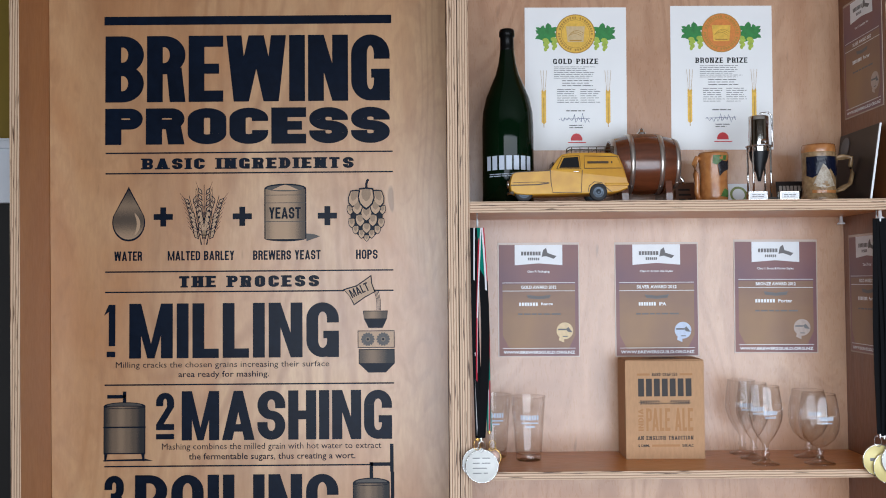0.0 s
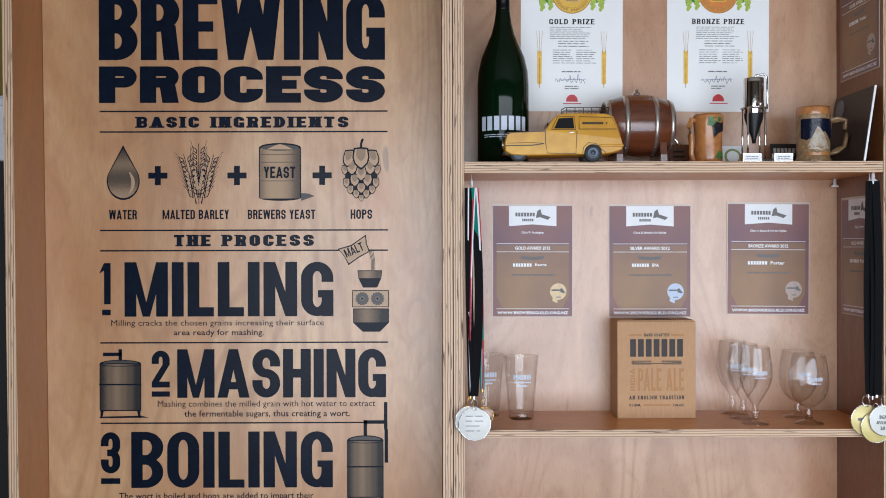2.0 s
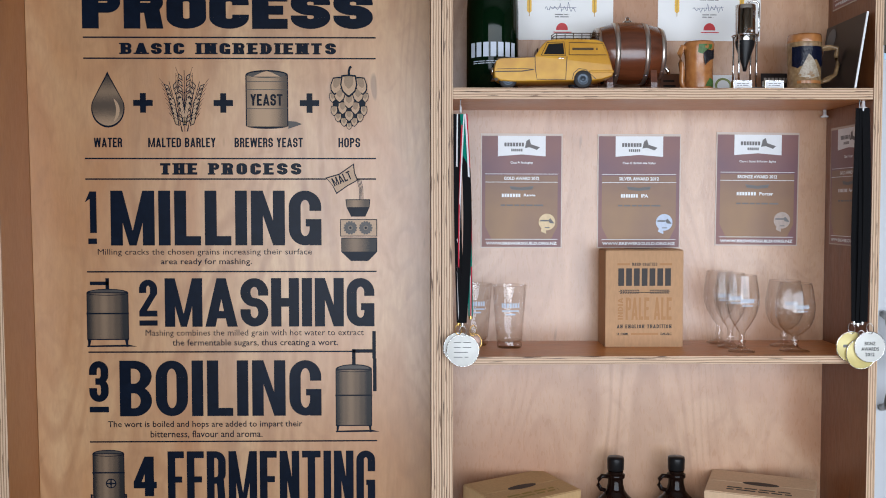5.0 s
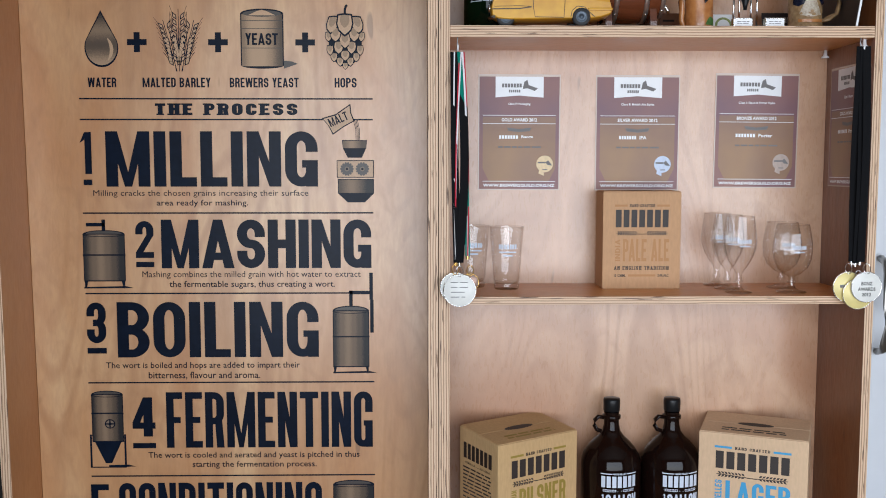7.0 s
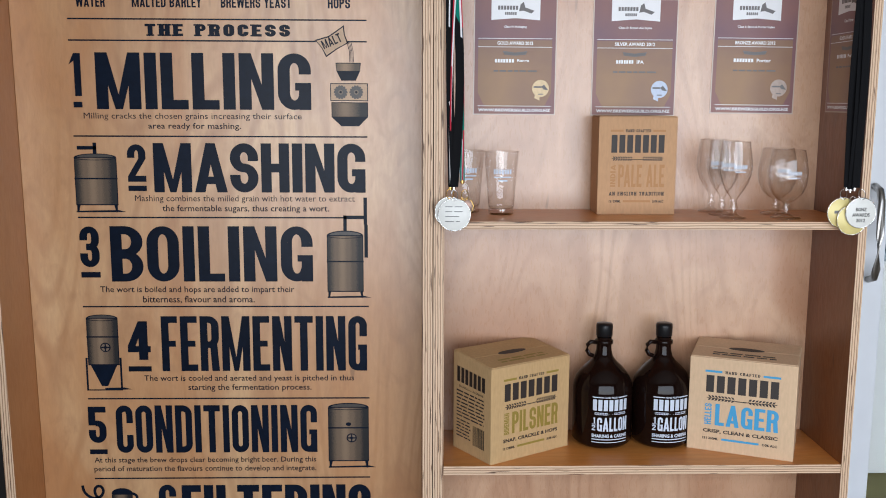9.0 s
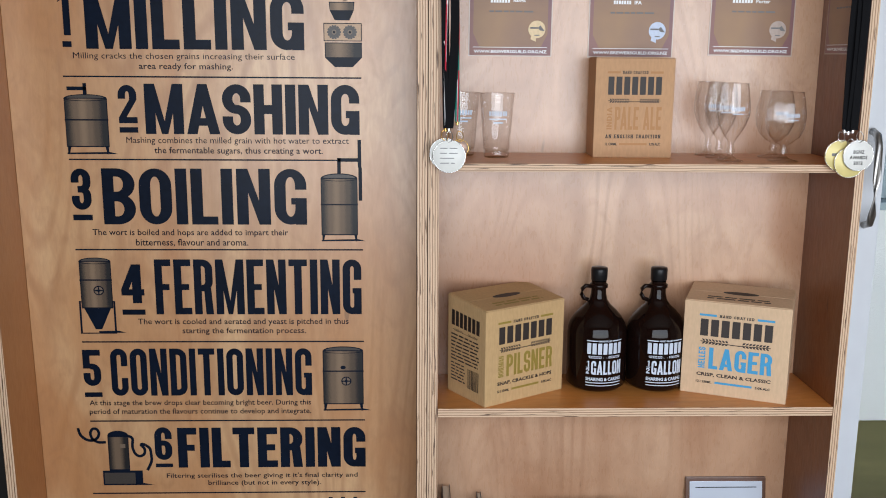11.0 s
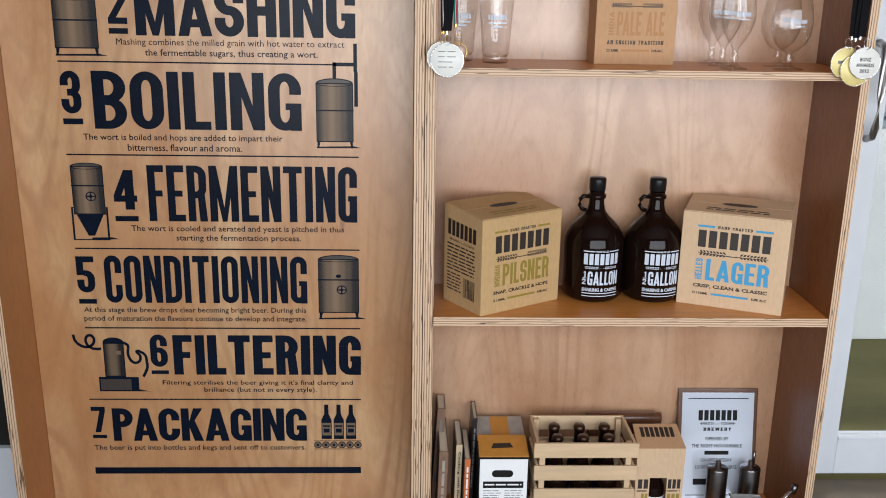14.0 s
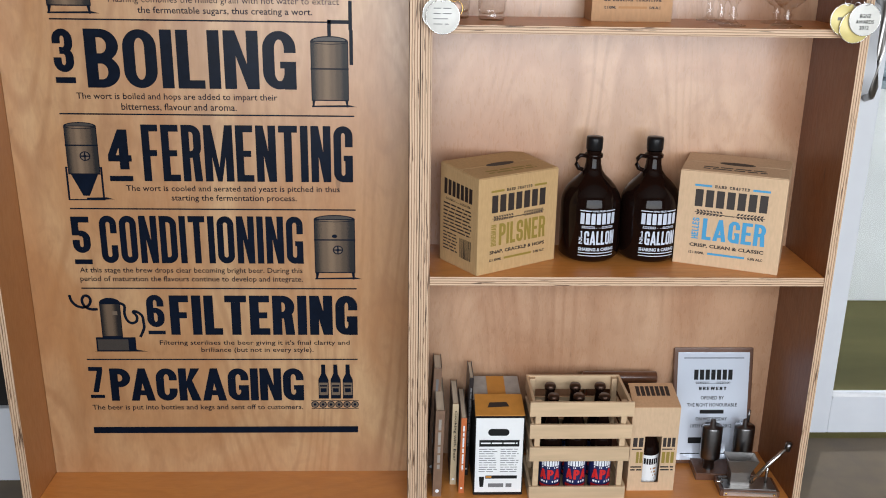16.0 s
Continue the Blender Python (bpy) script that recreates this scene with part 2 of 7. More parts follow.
TAN = mat("award_tan", (0.33, 0.195, 0.100), 0.32, grain=0.12, scale=6, second=(0.215, 0.125, 0.098), big=7, spec=0.25)
LAMIN = mat("laminate_edge", (0.50, 0.40, 0.33), 0.25)
SILVERP = mat("silver_seal", (0.45, 0.52, 0.66), 0.35, grain=0.15, scale=150)
GOLDP = mat("gold_seal", (0.62, 0.46, 0.24), 0.35, grain=0.2, scale=150)
BRONZEP = mat("bronze_seal", (0.42, 0.33, 0.28), 0.35, grain=0.2, scale=150)
KRAFTY = mat("kraft_card_ochre", (0.50, 0.325, 0.155), 0.75, spec=0.2, grain=0.14, scale=160, bump=0.12, stretch=(1, 1, 0.3), big=3)
KRAFT = mat("kraft_card", (0.49, 0.288, 0.155), 0.75, spec=0.2, grain=0.14, scale=160, bump=0.12, stretch=(1, 1, 0.3), big=3)
KRAFTP = mat("kraft_card_pale", (0.60, 0.42, 0.265), 0.75, spec=0.2, grain=0.12, scale=160, bump=0.12, stretch=(1, 1, 0.3), big=3)
OLIVE = mat("olive_gold_print", (0.27, 0.19, 0.03), 0.6)
BLUEP = mat("blue_print", (0.05, 0.29, 0.52), 0.6)
COPPER = mat("copper_print", (0.40, 0.19, 0.065), 0.6)
BROWNBLK = mat("brown_black_print", (0.025, 0.017, 0.014), 0.6)
WHITEG = mat("blue_white_screenprint", (0.52, 0.57, 0.66), 0.5)
FOIL = mat("black_neck_foil", (0.004, 0.004, 0.004), 0.28, spec=0.12, grain=0.2, scale=80)
WHITEP = mat("white_screenprint", (0.82, 0.83, 0.85), 0.5)
DARKGLASS = mat("amber_black_glass", (0.009, 0.004, 0.003), 0.06, grain=0.4, scale=8, spec=0.20)
GREENGLASS = mat("dark_green_glass", (0.0015, 0.004, 0.002), 0.06, grain=0.4, scale=6, second=(0.0015, 0.010, 0.003), big=9, spec=0.22)
CAPBLK = mat("black_cap", (0.008, 0.008, 0.009), 0.35, spec=0.25, bump=0.2, scale=200, grain=0.1)
CLEAR = glassy("clear_glass")
THIN = thin_glass("drinking_glass")
STEEL = mat("polished_steel", (0.62, 0.61, 0.60), 0.18, 1.0, grain=0.1, scale=60, stretch=(1, 1, 8))
CHROME = mat("mirror_chrome", (0.60, 0.58, 0.56), 0.07, 1.0, grain=0.08, scale=40)
CAPC = mat("copper_crown", (0.075, 0.042, 0.028), 0.35, 0.8, grain=0.3, scale=90)
BRUSHED = mat("brushed_steel", (0.40, 0.385, 0.37), 0.36, 1.0, grain=0.15, scale=90, stretch=(1, 1, 6), bump=0.1)
DSTEEL = mat("dark_steel", (0.17, 0.165, 0.165), 0.28, 1.0, grain=0.2, scale=60)
BRASS = mat("brass", (0.70, 0.46, 0.14), 0.25, 1.0, grain=0.15, scale=90)
YELLOW = mat("car_paint_yellow", (0.66, 0.36, 0.028), 0.36, grain=0.14, scale=24, second=(0.43, 0.19, 0.014), big=14)
CARLINE = mat("car_dark_line", (0.06, 0.035, 0.015), 0.5)
RUBBER = mat("tyre_rubber", (0.018, 0.018, 0.02), 0.7)
HUB = mat("hub_metal", (0.06, 0.075, 0.095), 0.38, 0.6, grain=0.3, scale=150)
OAK = mat("barrel_oak", (0.10, 0.028, 0.011), 0.20, coat=0.5, grain=0.5, scale=70, stretch=(0.15, 1, 1), bump=0.3, big=20)
HOOP = mat("hoop_metal", (0.52, 0.47, 0.43), 0.3, 0.9, grain=0.2, scale=80)
CERAM = mat("glazed_tan_ceramic", (0.50, 0.22, 0.070), 0.22, grain=0.35, scale=70, bump=0.6, coat=0.4, second=(0.26, 0.085, 0.02), big=30)
CERGREEN = mat("glazed_green", (0.07, 0.15, 0.04), 0.25, grain=0.5, scale=120, bump=0.5)
CERDARK = mat("glazed_dark", (0.015, 0.014, 0.018), 0.2, grain=0.4, scale=120, bump=0.4)
CERCREAM = mat("glazed_cream_relief", (0.38, 0.255, 0.13), 0.25, grain=0.45, scale=110, bump=0.9, second=(0.14, 0.07, 0.025), big=60)
CERWHITE = mat("glazed_white_relief", (0.50, 0.44, 0.35), 0.3, grain=0.5, scale=240, bump=1.0, second=(0.22, 0.16, 0.10), big=90)
NAVY = mat("glazed_navy", (0.006, 0.008, 0.022), 0.2, grain=0.6, scale=120, bump=0.4)
PINE = mat("crate_pine", (0.57, 0.405, 0.245), 0.55, grain=0.18, scale=60, stretch=(0.1, 1, 1), bump=0.25, objrand=0.08, big=7)
WALNUT = mat("plaque_walnut", (0.11, 0.045, 0.022), 0.3, grain=0.35, scale=60, stretch=(1, 1, 0.12), coat=0.3)
PLATE = mat("plaque_silver", (0.76, 0.82, 0.92), 0.10, 0.30, grain=0.04, scale=5)
DARKBOARD = mat("dark_gloss_board", (0.022, 0.017, 0.017), 0.32, grain=0.4, scale=8, spec=0.3)
ORANGEB = mat("orange_card", (0.52, 0.22, 0.035), 0.55, grain=0.15, scale=40)
ORANGES = mat("orange_spine", (0.50, 0.13, 0.035), 0.5, grain=0.2, scale=40)
GREYCARD = mat("grey_board", (0.34, 0.30, 0.26), 0.6, grain=0.2, scale=50)
BLUEGREY = mat("cover_grey_brown", (0.125, 0.09, 0.07), 0.45, grain=0.3, scale=20, objrand=0.2)
PAGES = mat("page_block", (0.66, 0.56, 0.42), 0.8, grain=0.15, scale=500, stretch=(1, 0.02, 0.02))
SPINEB = mat("brown_spine", (0.20, 0.115, 0.07), 0.5, grain=0.3, scale=60)
SPINEC = mat("cream_spine", (0.55, 0.43, 0.27), 0.5, grain=0.1, scale=60)
REDL = mat("red_bottle_label", (0.62, 0.02, 0.02), 0.4)
NAVYL = mat("navy_bottle_label", (0.012, 0.02, 0.09), 0.4)
RIBBLK = mat("black_ribbon", (0.005, 0.005, 0.006), 0.8, spec=0.1, grain=0.3, scale=300, bump=0.3)
RIBGREEN = mat("green_ribbon", (0.005, 0.17, 0.12), 0.75, spec=0.15, grain=0.2, scale=300, bump=0.3)
RIBRED = mat("red_ribbon", (0.42, 0.02, 0.04), 0.75, spec=0.15, grain=0.2, scale=300, bump=0.3)
RIBWHITE = mat("white_ribbon", (0.70, 0.68, 0.70), 0.75, spec=0.15, grain=0.1, scale=300, bump=0.3)
MEDALW = mat("medal_pale_face", (0.70, 0.69, 0.65), 0.42, 0.0, grain=0.08, scale=60)
MEDALY = mat("medal_gold_face", (0.66, 0.55, 0.22), 0.4, 0.1, grain=0.12, scale=60)
MEDALB = mat("medal_bronze_face", (0.28, 0.18, 0.14), 0.35, 0.6, grain=0.3, scale=200, bump=0.6)
CONCRETE = mat("brown_floor", (0.165, 0.118, 0.064), 0.6, grain=0.25, scale=12, bump=0.2, second=(0.085, 0.066, 0.046), big=2)
GREENCARPET = mat("green_carpet", (0.20, 0.175, 0.058), 0.9, grain=0.35, scale=220, bump=1.0, stretch=(1, 3, 1))
OLIVEWALL = mat("olive_yellow_wall", (0.20, 0.13, 0.008), 0.6, grain=0.12, scale=20, bump=0.2)
ROOMWALL = mat("room_wall_cream", (0.20, 0.16, 0.115), 0.7, grain=0.06, scale=18, bump=0.15)
CEILM = mat("ceiling_white", (0.45, 0.42, 0.38), 0.8, grain=0.03, scale=10)
TRIMW = mat("white_gloss_paint", (0.74, 0.76, 0.80), 0.3, grain=0.04, scale=14)
DARKP = mat("dark_panel", (0.012, 0.010, 0.009), 0.5, grain=0.5, scale=5)
WHITEPANEL = mat("white_panel", (0.78, 0.80, 0.78), 0.5, grain=0.05, scale=6, bump=0.1)
BLUEGL = mat("blue_grey_plastic", (0.36, 0.44, 0.47), 0.25, grain=0.1, scale=6)


# ---- mesh helpers ----
def box(bm, x0, x1, y0, y1, z0, z1, bev=0.0, mi=0):
    r = bmesh.ops.create_cube(bm, size=1.0, matrix=Matrix.LocRotScale(((x0 + x1) / 2, (y0 + y1) / 2, (z0 + z1) / 2), None, (abs(x1 - x0), abs(y1 - y0), abs(z1 - z0))))
    vs = r["verts"]
    fs = {f for v in vs for f in v.link_faces}
    for f in fs:
        f.material_index = mi
    if bev:
        bmesh.ops.bevel(bm, geom=list({e for v in vs for e in v.link_edges}), offset=bev, segments=2, affect="EDGES", profile=0.6)
    return bm


def boxed(*a, bev=0.0):
    return box(bmesh.new(), *a, bev=bev)


def lathe(profile, seg=36, mx=None, bm=None):
    """Turns (radius, height) round z."""
    bm = bm or bmesh.new()
    rings = []
    for r, z in profile:
        if r < 1e-5:
            rings.append([bm.verts.new((0, 0, z))])
        else:
            rings.append([bm.verts.new((r * math.cos(2 * math.pi * k / seg), r * math.sin(2 * math.pi * k / seg), z)) for k in range(seg)])
    for a, b in zip(rings, rings[1:]):
        for k in range(seg):
            j = (k + 1) % seg
            f = [a[k % len(a)], a[j % len(a)], b[j % len(b)], b[k % len(b)]]
            f = list(dict.fromkeys(f))
            if len(f) > 2:
                bm.faces.new(f).smooth = True
    if mx is not None:
        bmesh.ops.transform(bm, matrix=mx, verts=[v for ring in rings for v in ring])
    return bm


def tube(bm, pts, r, seg=10, closed=False):
    """A round bar along points."""
    pts = [Vector(p) for p in pts]
    rings = []
    n = len(pts)
    for i, p in enumerate(pts):
        d = (pts[(i + 1) % n] - pts[i - 1]) if closed else (pts[min(i + 1, n - 1)] - pts[max(i - 1, 0)])
        q = d.to_track_quat("Z", "Y")
        rings.append([bm.verts.new(p + q @ Vector((r * math.cos(2 * math.pi * k / seg), r * math.sin(2 * math.pi * k / seg), 0))) for k in range(seg)])
    pairs = list(zip(rings, rings[1:] + ([rings[0]] if closed else [])))
    for a, b in pairs[: n if closed else n - 1]:
        for k in range(seg):
            bm.faces.new((a[k], a[(k + 1) % seg], b[(k + 1) % seg], b[k])).smooth = True
    if not closed:
        bm.faces.new(rings[0][::-1])
        bm.faces.new(rings[-1])
    return bm


def part(name, bm, material, parent=None, label="", mx=None):
    """Links a bmesh as one mesh object under a thing or a part."""
    bmesh.ops.recalc_face_normals(bm, faces=bm.faces)
    if mx is not None:
        bm.transform(mx)
    if name == "brand_mark" and len(bm.faces) > 1:
        rest = [[v.co.copy() for v in f.verts] for f in bm.faces]
        bm.free()
        for corners in rest:
            bm = bmesh.new()
            bm.faces.new([bm.verts.new(c) for c in corners])
            ob = part("brand_bar", bm, material, parent, label)
        return ob
    me = bpy.data.meshes.new(name)
    bm.to_mesh(me)
    bm.free()
    for m in material if isinstance(material, (list, tuple)) else (material,):
        me.materials.append(m)
    ob = new(name, me)
    if parent is not None:
        ob.parent = parent
    if label:
        ob["label"] = label
    return ob


def thing(name, label, category, m=None, group=""):
    ob = new(name)
    ob.empty_display_size = 0.05
    if m is not None:
        ob.matrix_basis = m
    return tagged(ob, label, category, group)


def structure(name, bm, material, label, category):
    return tagged(part(name, bm, material), label, category, kind="structure")


def wrap(bm, radius):
    """Bends a flat print in the xz plane round an upright cylinder."""
    for v in bm.verts:
        a, d = v.co.x / radius, -v.co.y
        v.co = Vector(((radius + d) * math.sin(a), -(radius + d) * math.cos(a), v.co.z))
    return bm


# ---- flat print: shapes lie in the xz plane and face -y ----
def poly(bm, pts, y=0.0):
    vs = [bm.verts.new((x, y, z)) for x, z in pts]
    bm.faces.new(vs)


def rect(bm, x0, z0, x1, z1, y=0.0):
    poly(bm, ((x0, z0), (x1, z0), (x1, z1), (x0, z1)), y)


def ell(bm, cx, cz, rx, rz, y=0.0, seg=28):
    poly(bm, [(cx + rx * math.cos(2 * math.pi * k / seg), cz + rz * math.sin(2 * math.pi * k / seg)) for k in range(seg)], y)


def stroke(bm, pts, w, y=0.0):
    """A flat line of width w along points."""
    pts = [Vector(p) for p in pts]
    side = []
    for i, p in enumerate(pts):
        d = (pts[min(i + 1, len(pts) - 1)] - pts[max(i - 1, 0)]).normalized()
        side.append((p + Vector((-d.y, d.x)) * w / 2, p - Vector((-d.y, d.x)) * w / 2))
    for (a, b), (c, d) in zip(side, side[1:]):
        poly(bm, (a, c, d, b), y)


def ringpart(bm, cx, cz, rx, rz, v, h, a0, a1, y=0.0, seg=8):
    for k in range(seg):
        q = [math.radians(a0 + (a1 - a0) * j / seg) for j in (k, k + 1)]
        o = [(cx + rx * math.cos(a), cz + rz * math.sin(a)) for a in q]
        i = [(cx + max(rx - v, 0.0) * math.cos(a), cz + max(rz - h, 0.0) * math.sin(a)) for a in q]
        poly(bm, (o[0], o[1], i[1], i[0]), y)


WIDE = {"I": 0.0, "M": 1.50, "W": 1.55, "L": 0.81, "E": 0.9, "F": 0.86, "T": 0.98, "1": 0.62, "K": 1.04, "P": 0.97, "A": 1.16, "N": 1.04, " ": 0.5, "&": 1.1, "7": 0.9}


def glyph(bm, c, x, z, w, H, v, h, step):
    """One heavy block letter in the box (x, z, w, H); v and h are its upright and level stroke widths."""
    X, Z = x + w, z + H
    n = [0]

    def lift():
        n[0] += 1
        return -n[0] * step

    def R(a, b, c2, d):
        rect(bm, a, b, c2, d, lift())

    def P(*pts):
        poly(bm, pts, lift())

    rx = w * 0.5
    rz = min(rx * 1.05, H * 0.3)

    def corner(which, x0, z0, x1, z1, r0=rx, r1=rz):
        cx = x0 + r0 if "l" in which else x1 - r0
        cz = z1 - r1 if "t" in which else z0 + r1
        a = {"tr": 0, "tl": 90, "bl": 180, "br": 270}[which]
        ringpart(bm, cx, cz, r0, r1, v, h, a, a + 90, lift())

    def dbowl(z0, z1, x0=x):
        r0 = min((X - x0) * 0.55, (z1 - z0) * 0.5 * 1.2)
        r1 = min(r0, (z1 - z0) / 2)
        R(x0, z1 - h, X - r0, z1)
        R(x0, z0, X - r0, z0 + h)
        corner("tr", x0, z0, X, z1, r0, r1)
        corner("br", x0, z0, X, z1, r0, r1)
        if z1 - z0 > 2 * r1:
            R(X - v, z0 + r1, X, z1 - r1)

    mid = z + H * 0.5
    if c == "I":
        R(x, z, X, Z)
    elif c in "EFL":
        R(x, z, x + v, Z)
        if c != "F":
            R(x + v, z, X, z + h)
        if c != "L":
            R(x + v, Z - h, X, Z)
            R(x + v, mid - h * 0.45, x + w * 0.88, mid + h * 0.45)
    elif c == "H":
        R(x, z, x + v, Z), R(X - v, z, X, Z), R(x + v, mid - h / 2, X - v, mid + h / 2)
    elif c == "T":
        R(x, Z - h, X, Z), R(x + w / 2 - v / 2, z, x + w / 2 + v / 2, Z - h)
    elif c == "N":
        R(x, z, x + v, Z), R(X - v, z, X, Z)
        P((x + v * 0.3, Z), (x + v, Z), (X - v * 0.3, z), (X - v, z))
    elif c == "M":
        R(x, z, x + v, Z), R(X - v, z, X, Z)
        m = x + w / 2
        P((x + v * 0.25, Z), (x + v, Z), (m + v * 0.30, z), (m - v * 0.30, z))
        P((X - v, Z), (X - v * 0.25, Z), (m + v * 0.30, z), (m - v * 0.30, z))
    elif c == "W":
        q = w / 4
        for k, s in enumerate((1, -1, 1, -1)):
            a, b = x + q * k, x + q * (k + 1)
            e = v * 0.48
            top, bot = (a, b) if s > 0 else (b, a)
            tl = max(x, min(X - 2 * e, top - e))
            P((tl, Z), (tl + 2 * e, Z), (bot + e, z), (bot - e, z))
    elif c == "A":
        m, e = x + w / 2, v * 0.5
        P((x, z), (x + v, z), (m + e * 0.9, Z), (m - e * 0.9, Z))
        P((X - v, z), (X, z), (m + e * 0.9, Z), (m - e * 0.9, Z))
        R(x + w * 0.24, z + H * 0.17, X - w * 0.24, z + H * 0.17 + h * 0.85)
    elif c == "Y":
        m, e = x + w / 2, v * 0.5
        R(m - e, z, m + e, mid)
        P((x, Z), (x + v, Z), (m + e, mid - h * .3), (m - e, mid - h * .3))
        P((X - v, Z), (X, Z), (m + e, mid - h * .3), (m - e, mid - h * .3))
    elif c == "K":
        R(x, z, x + v, Z)
        P((X - v * 1.15, Z), (X, Z), (x + v, mid - H * 0.12), (x + v, mid + H * 0.1))
        P((X - v * 1.15, z), (X, z), (x + v + w * 0.26, mid + H * 0.13), (x + v * 0.9, mid + H * 0.0))
    elif c == "B":
        R(x, z, x + v, Z), dbowl(mid - h * 0.4, Z), dbowl(z, mid + h * 0.4)
    elif c in "PR":
        lo = z + H * 0.42
        R(x, z, x + v, Z), dbowl(lo, Z)
        if c == "R":
            P((X - v, z), (X, z), (X - v * 0.25, lo + h * 0.6), (X - v * 1.2, lo + h * 0.4))
    elif c == "D":
        R(x, z, x + v, Z), dbowl(z, Z)
    elif c in "OCGQ0U":
        if c != "U":
            corner("tl", x, z, X, Z), corner("tr", x, z, X, Z)
        corner("bl", x, z, X, Z), corner("br", x, z, X, Z)
        t = Z if c == "U" else Z - rz
        R(x, z + rz, x + v, t)
        if c in "OQ0U":
            R(X - v, z + rz, X, t)
        else:
            R(X - v, z + H * 0.63, X, Z - rz)
            if c == "C":
                R(X - v, z + rz, X, z + H * 0.38)
            else:
                R(X - v, z, X, z + H * 0.48), R(x + w * 0.52, z + H * 0.48 - h * 0.8, X - v, z + H * 0.48)
    elif c == "S":
        a, b = mid + h / 2, mid - h / 2
        for k in ("tl", "tr", "bl"):
            corner(k, x, b, X, Z, rx, min(rz, (Z - b) / 2))
        for k in ("tr", "br", "bl"):
            corner(k, x, z, X, a, rx, min(rz, (a - z) / 2))
        ru, rl = min(rz, (Z - b) / 2), min(rz, (a - z) / 2)
        if Z - b > 2 * ru:
            R(x, b + ru, x + v, Z - ru)
            R(X - v, z + rl, X, a - rl)
        R(X - v, Z - H * 0.36, X, Z - ru), R(x, z + rl, x + v, z + H * 0.36)
    elif c == "1":
        R(X - v, z, X, Z), P((x, Z - H * 0.26), (X - v, Z - H * 0.18), (X - v, Z), (x + w * 0.25, Z - H * 0.10))
    elif c == "2":
        corner("tl", x, mid, X, Z), corner("tr", x, mid, X, Z)
        R(x, Z - H * 0.36, x + v, Z - rz), R(X - v, Z - H * 0.38, X, Z - rz)
        P((X - v, Z - H * 0.38), (X, Z - H * 0.38), (x + v, z + h * 0.9), (x, z + h * 0.9)), R(x, z, X, z + h)
    elif c == "3":
        up, lo = mid - h / 2, mid + h / 2
        r = min(rz, (Z - up) / 2)
        for k in ("tl", "tr", "br"):
            corner(k, x, up, X, Z, rx, r)
        for k in ("tr", "br", "bl"):
            corner(k, x, z, X, lo, rx, r)
        R(X - v, up + r * 0.98, X, Z - r * 0.98), R(X - v, z + r * 0.98, X, lo - r * 0.98), R(x + w * 0.32, up, x + rx, lo)
        R(x, Z - H * 0.34, x + v, Z - r * 0.98), R(x, z + r * 0.98, x + v, z + H * 0.34)
    elif c == "4":
        R(X - v * 1.3, z, X - v * 0.3, Z), R(x, z + H * 0.2, X, z + H * 0.2 + h)
        P((x, z + H * 0.2 + h), (x + v * 0.85, z + H * 0.2 + h), (X - v * 0.5, Z), (X - v * 1.3, Z))
    elif c == "5":
        R(x, Z - h, X, Z), R(x, mid - h * 0.1, x + v, Z - h)
        for k in ("tr", "br", "bl"):
            corner(k, x, z, X, mid + H * 0.12)
        R(X - v, z + rz, X, mid + H * 0.12 - rz), R(x, z + rz, x + v, z + H * 0.36), R(x + v, mid + H * 0.12 - h, x + rx, mid + H * 0.12)
    elif c == "6":
        corner("tl", x, z, X, Z), corner("tr", x, z, X, Z), R(x, z + rz, x + v, Z - rz), R(X - v, Z - H * 0.36, X, Z - rz)
        for k in ("tr", "br", "bl"):
            corner(k, x, z, X, mid + H * 0.1)
        R(X - v, z + rz, X, mid + H * 0.1 - rz), R(x + v, mid + H * 0.1 - h, x + rx, mid + H * 0.1)
    elif c == "Z":
        R(x, Z - h, X, Z), R(x, z, X, z + h), P((X - v * 1.2, Z - h), (X, Z - h), (x + v * 1.2, z + h), (x, z + h))
    elif c == "7":
        R(x, Z - h, X, Z), P((X - v, Z - h), (X, Z - h), (x + w * 0.2 + v, z), (x + w * 0.2, z))


def block_letters(text, x0, x1, z0, z1, v=0.42, h=0.17, gap=0.14, slab=0.0):
    """A heavy poster word that fills the box, letter by letter; v: stem width by letter width; h: level stroke by height."""
    made = []
    rel = [(1.34 if c == "M" and len(text) < 9 else WIDE.get(c, 1.0)) or v for c in text]
    kern = [0.10 if a + b == "PA" and not slab else 0.0 for a, b in zip(text, text[1:])] + [0.0]
    unit = (x1 - x0) / (sum(rel) + gap * (len(text) - 1) - sum(kern))
    x, H = x0, z1 - z0
    for c, r, k0 in zip(text, rel, kern):
        if c != " ":
            bm = bmesh.new()
            glyph(bm, c, x, z0, r * unit, H, v * unit, h * H, 0.00002)
            s, t = slab * unit, H * 0.13
            feet = {"B": "l", "D": "l", "E": "l", "F": "l", "H": "lr", "I": "c", "N": "lr", "P": "l", "R": "l", "T": "c", "A": "lr", "L": "l", "M": "lr"}.get(c, "") if slab else ""
            for f in feet:
                a = {"l": x, "r": x + r * unit - v * unit, "c": x + (r - v) / 2 * unit}[f]
                for k, zz in enumerate((z0, z1 - t)):
                    if k == 0 or c not in "TA":
                        rect(bm, a - s, zz, a + v * unit + s, zz + t, -0.0004 - k * 0.00002)
            made.append(bm)
        x += (r + gap - k0) * unit
    return made


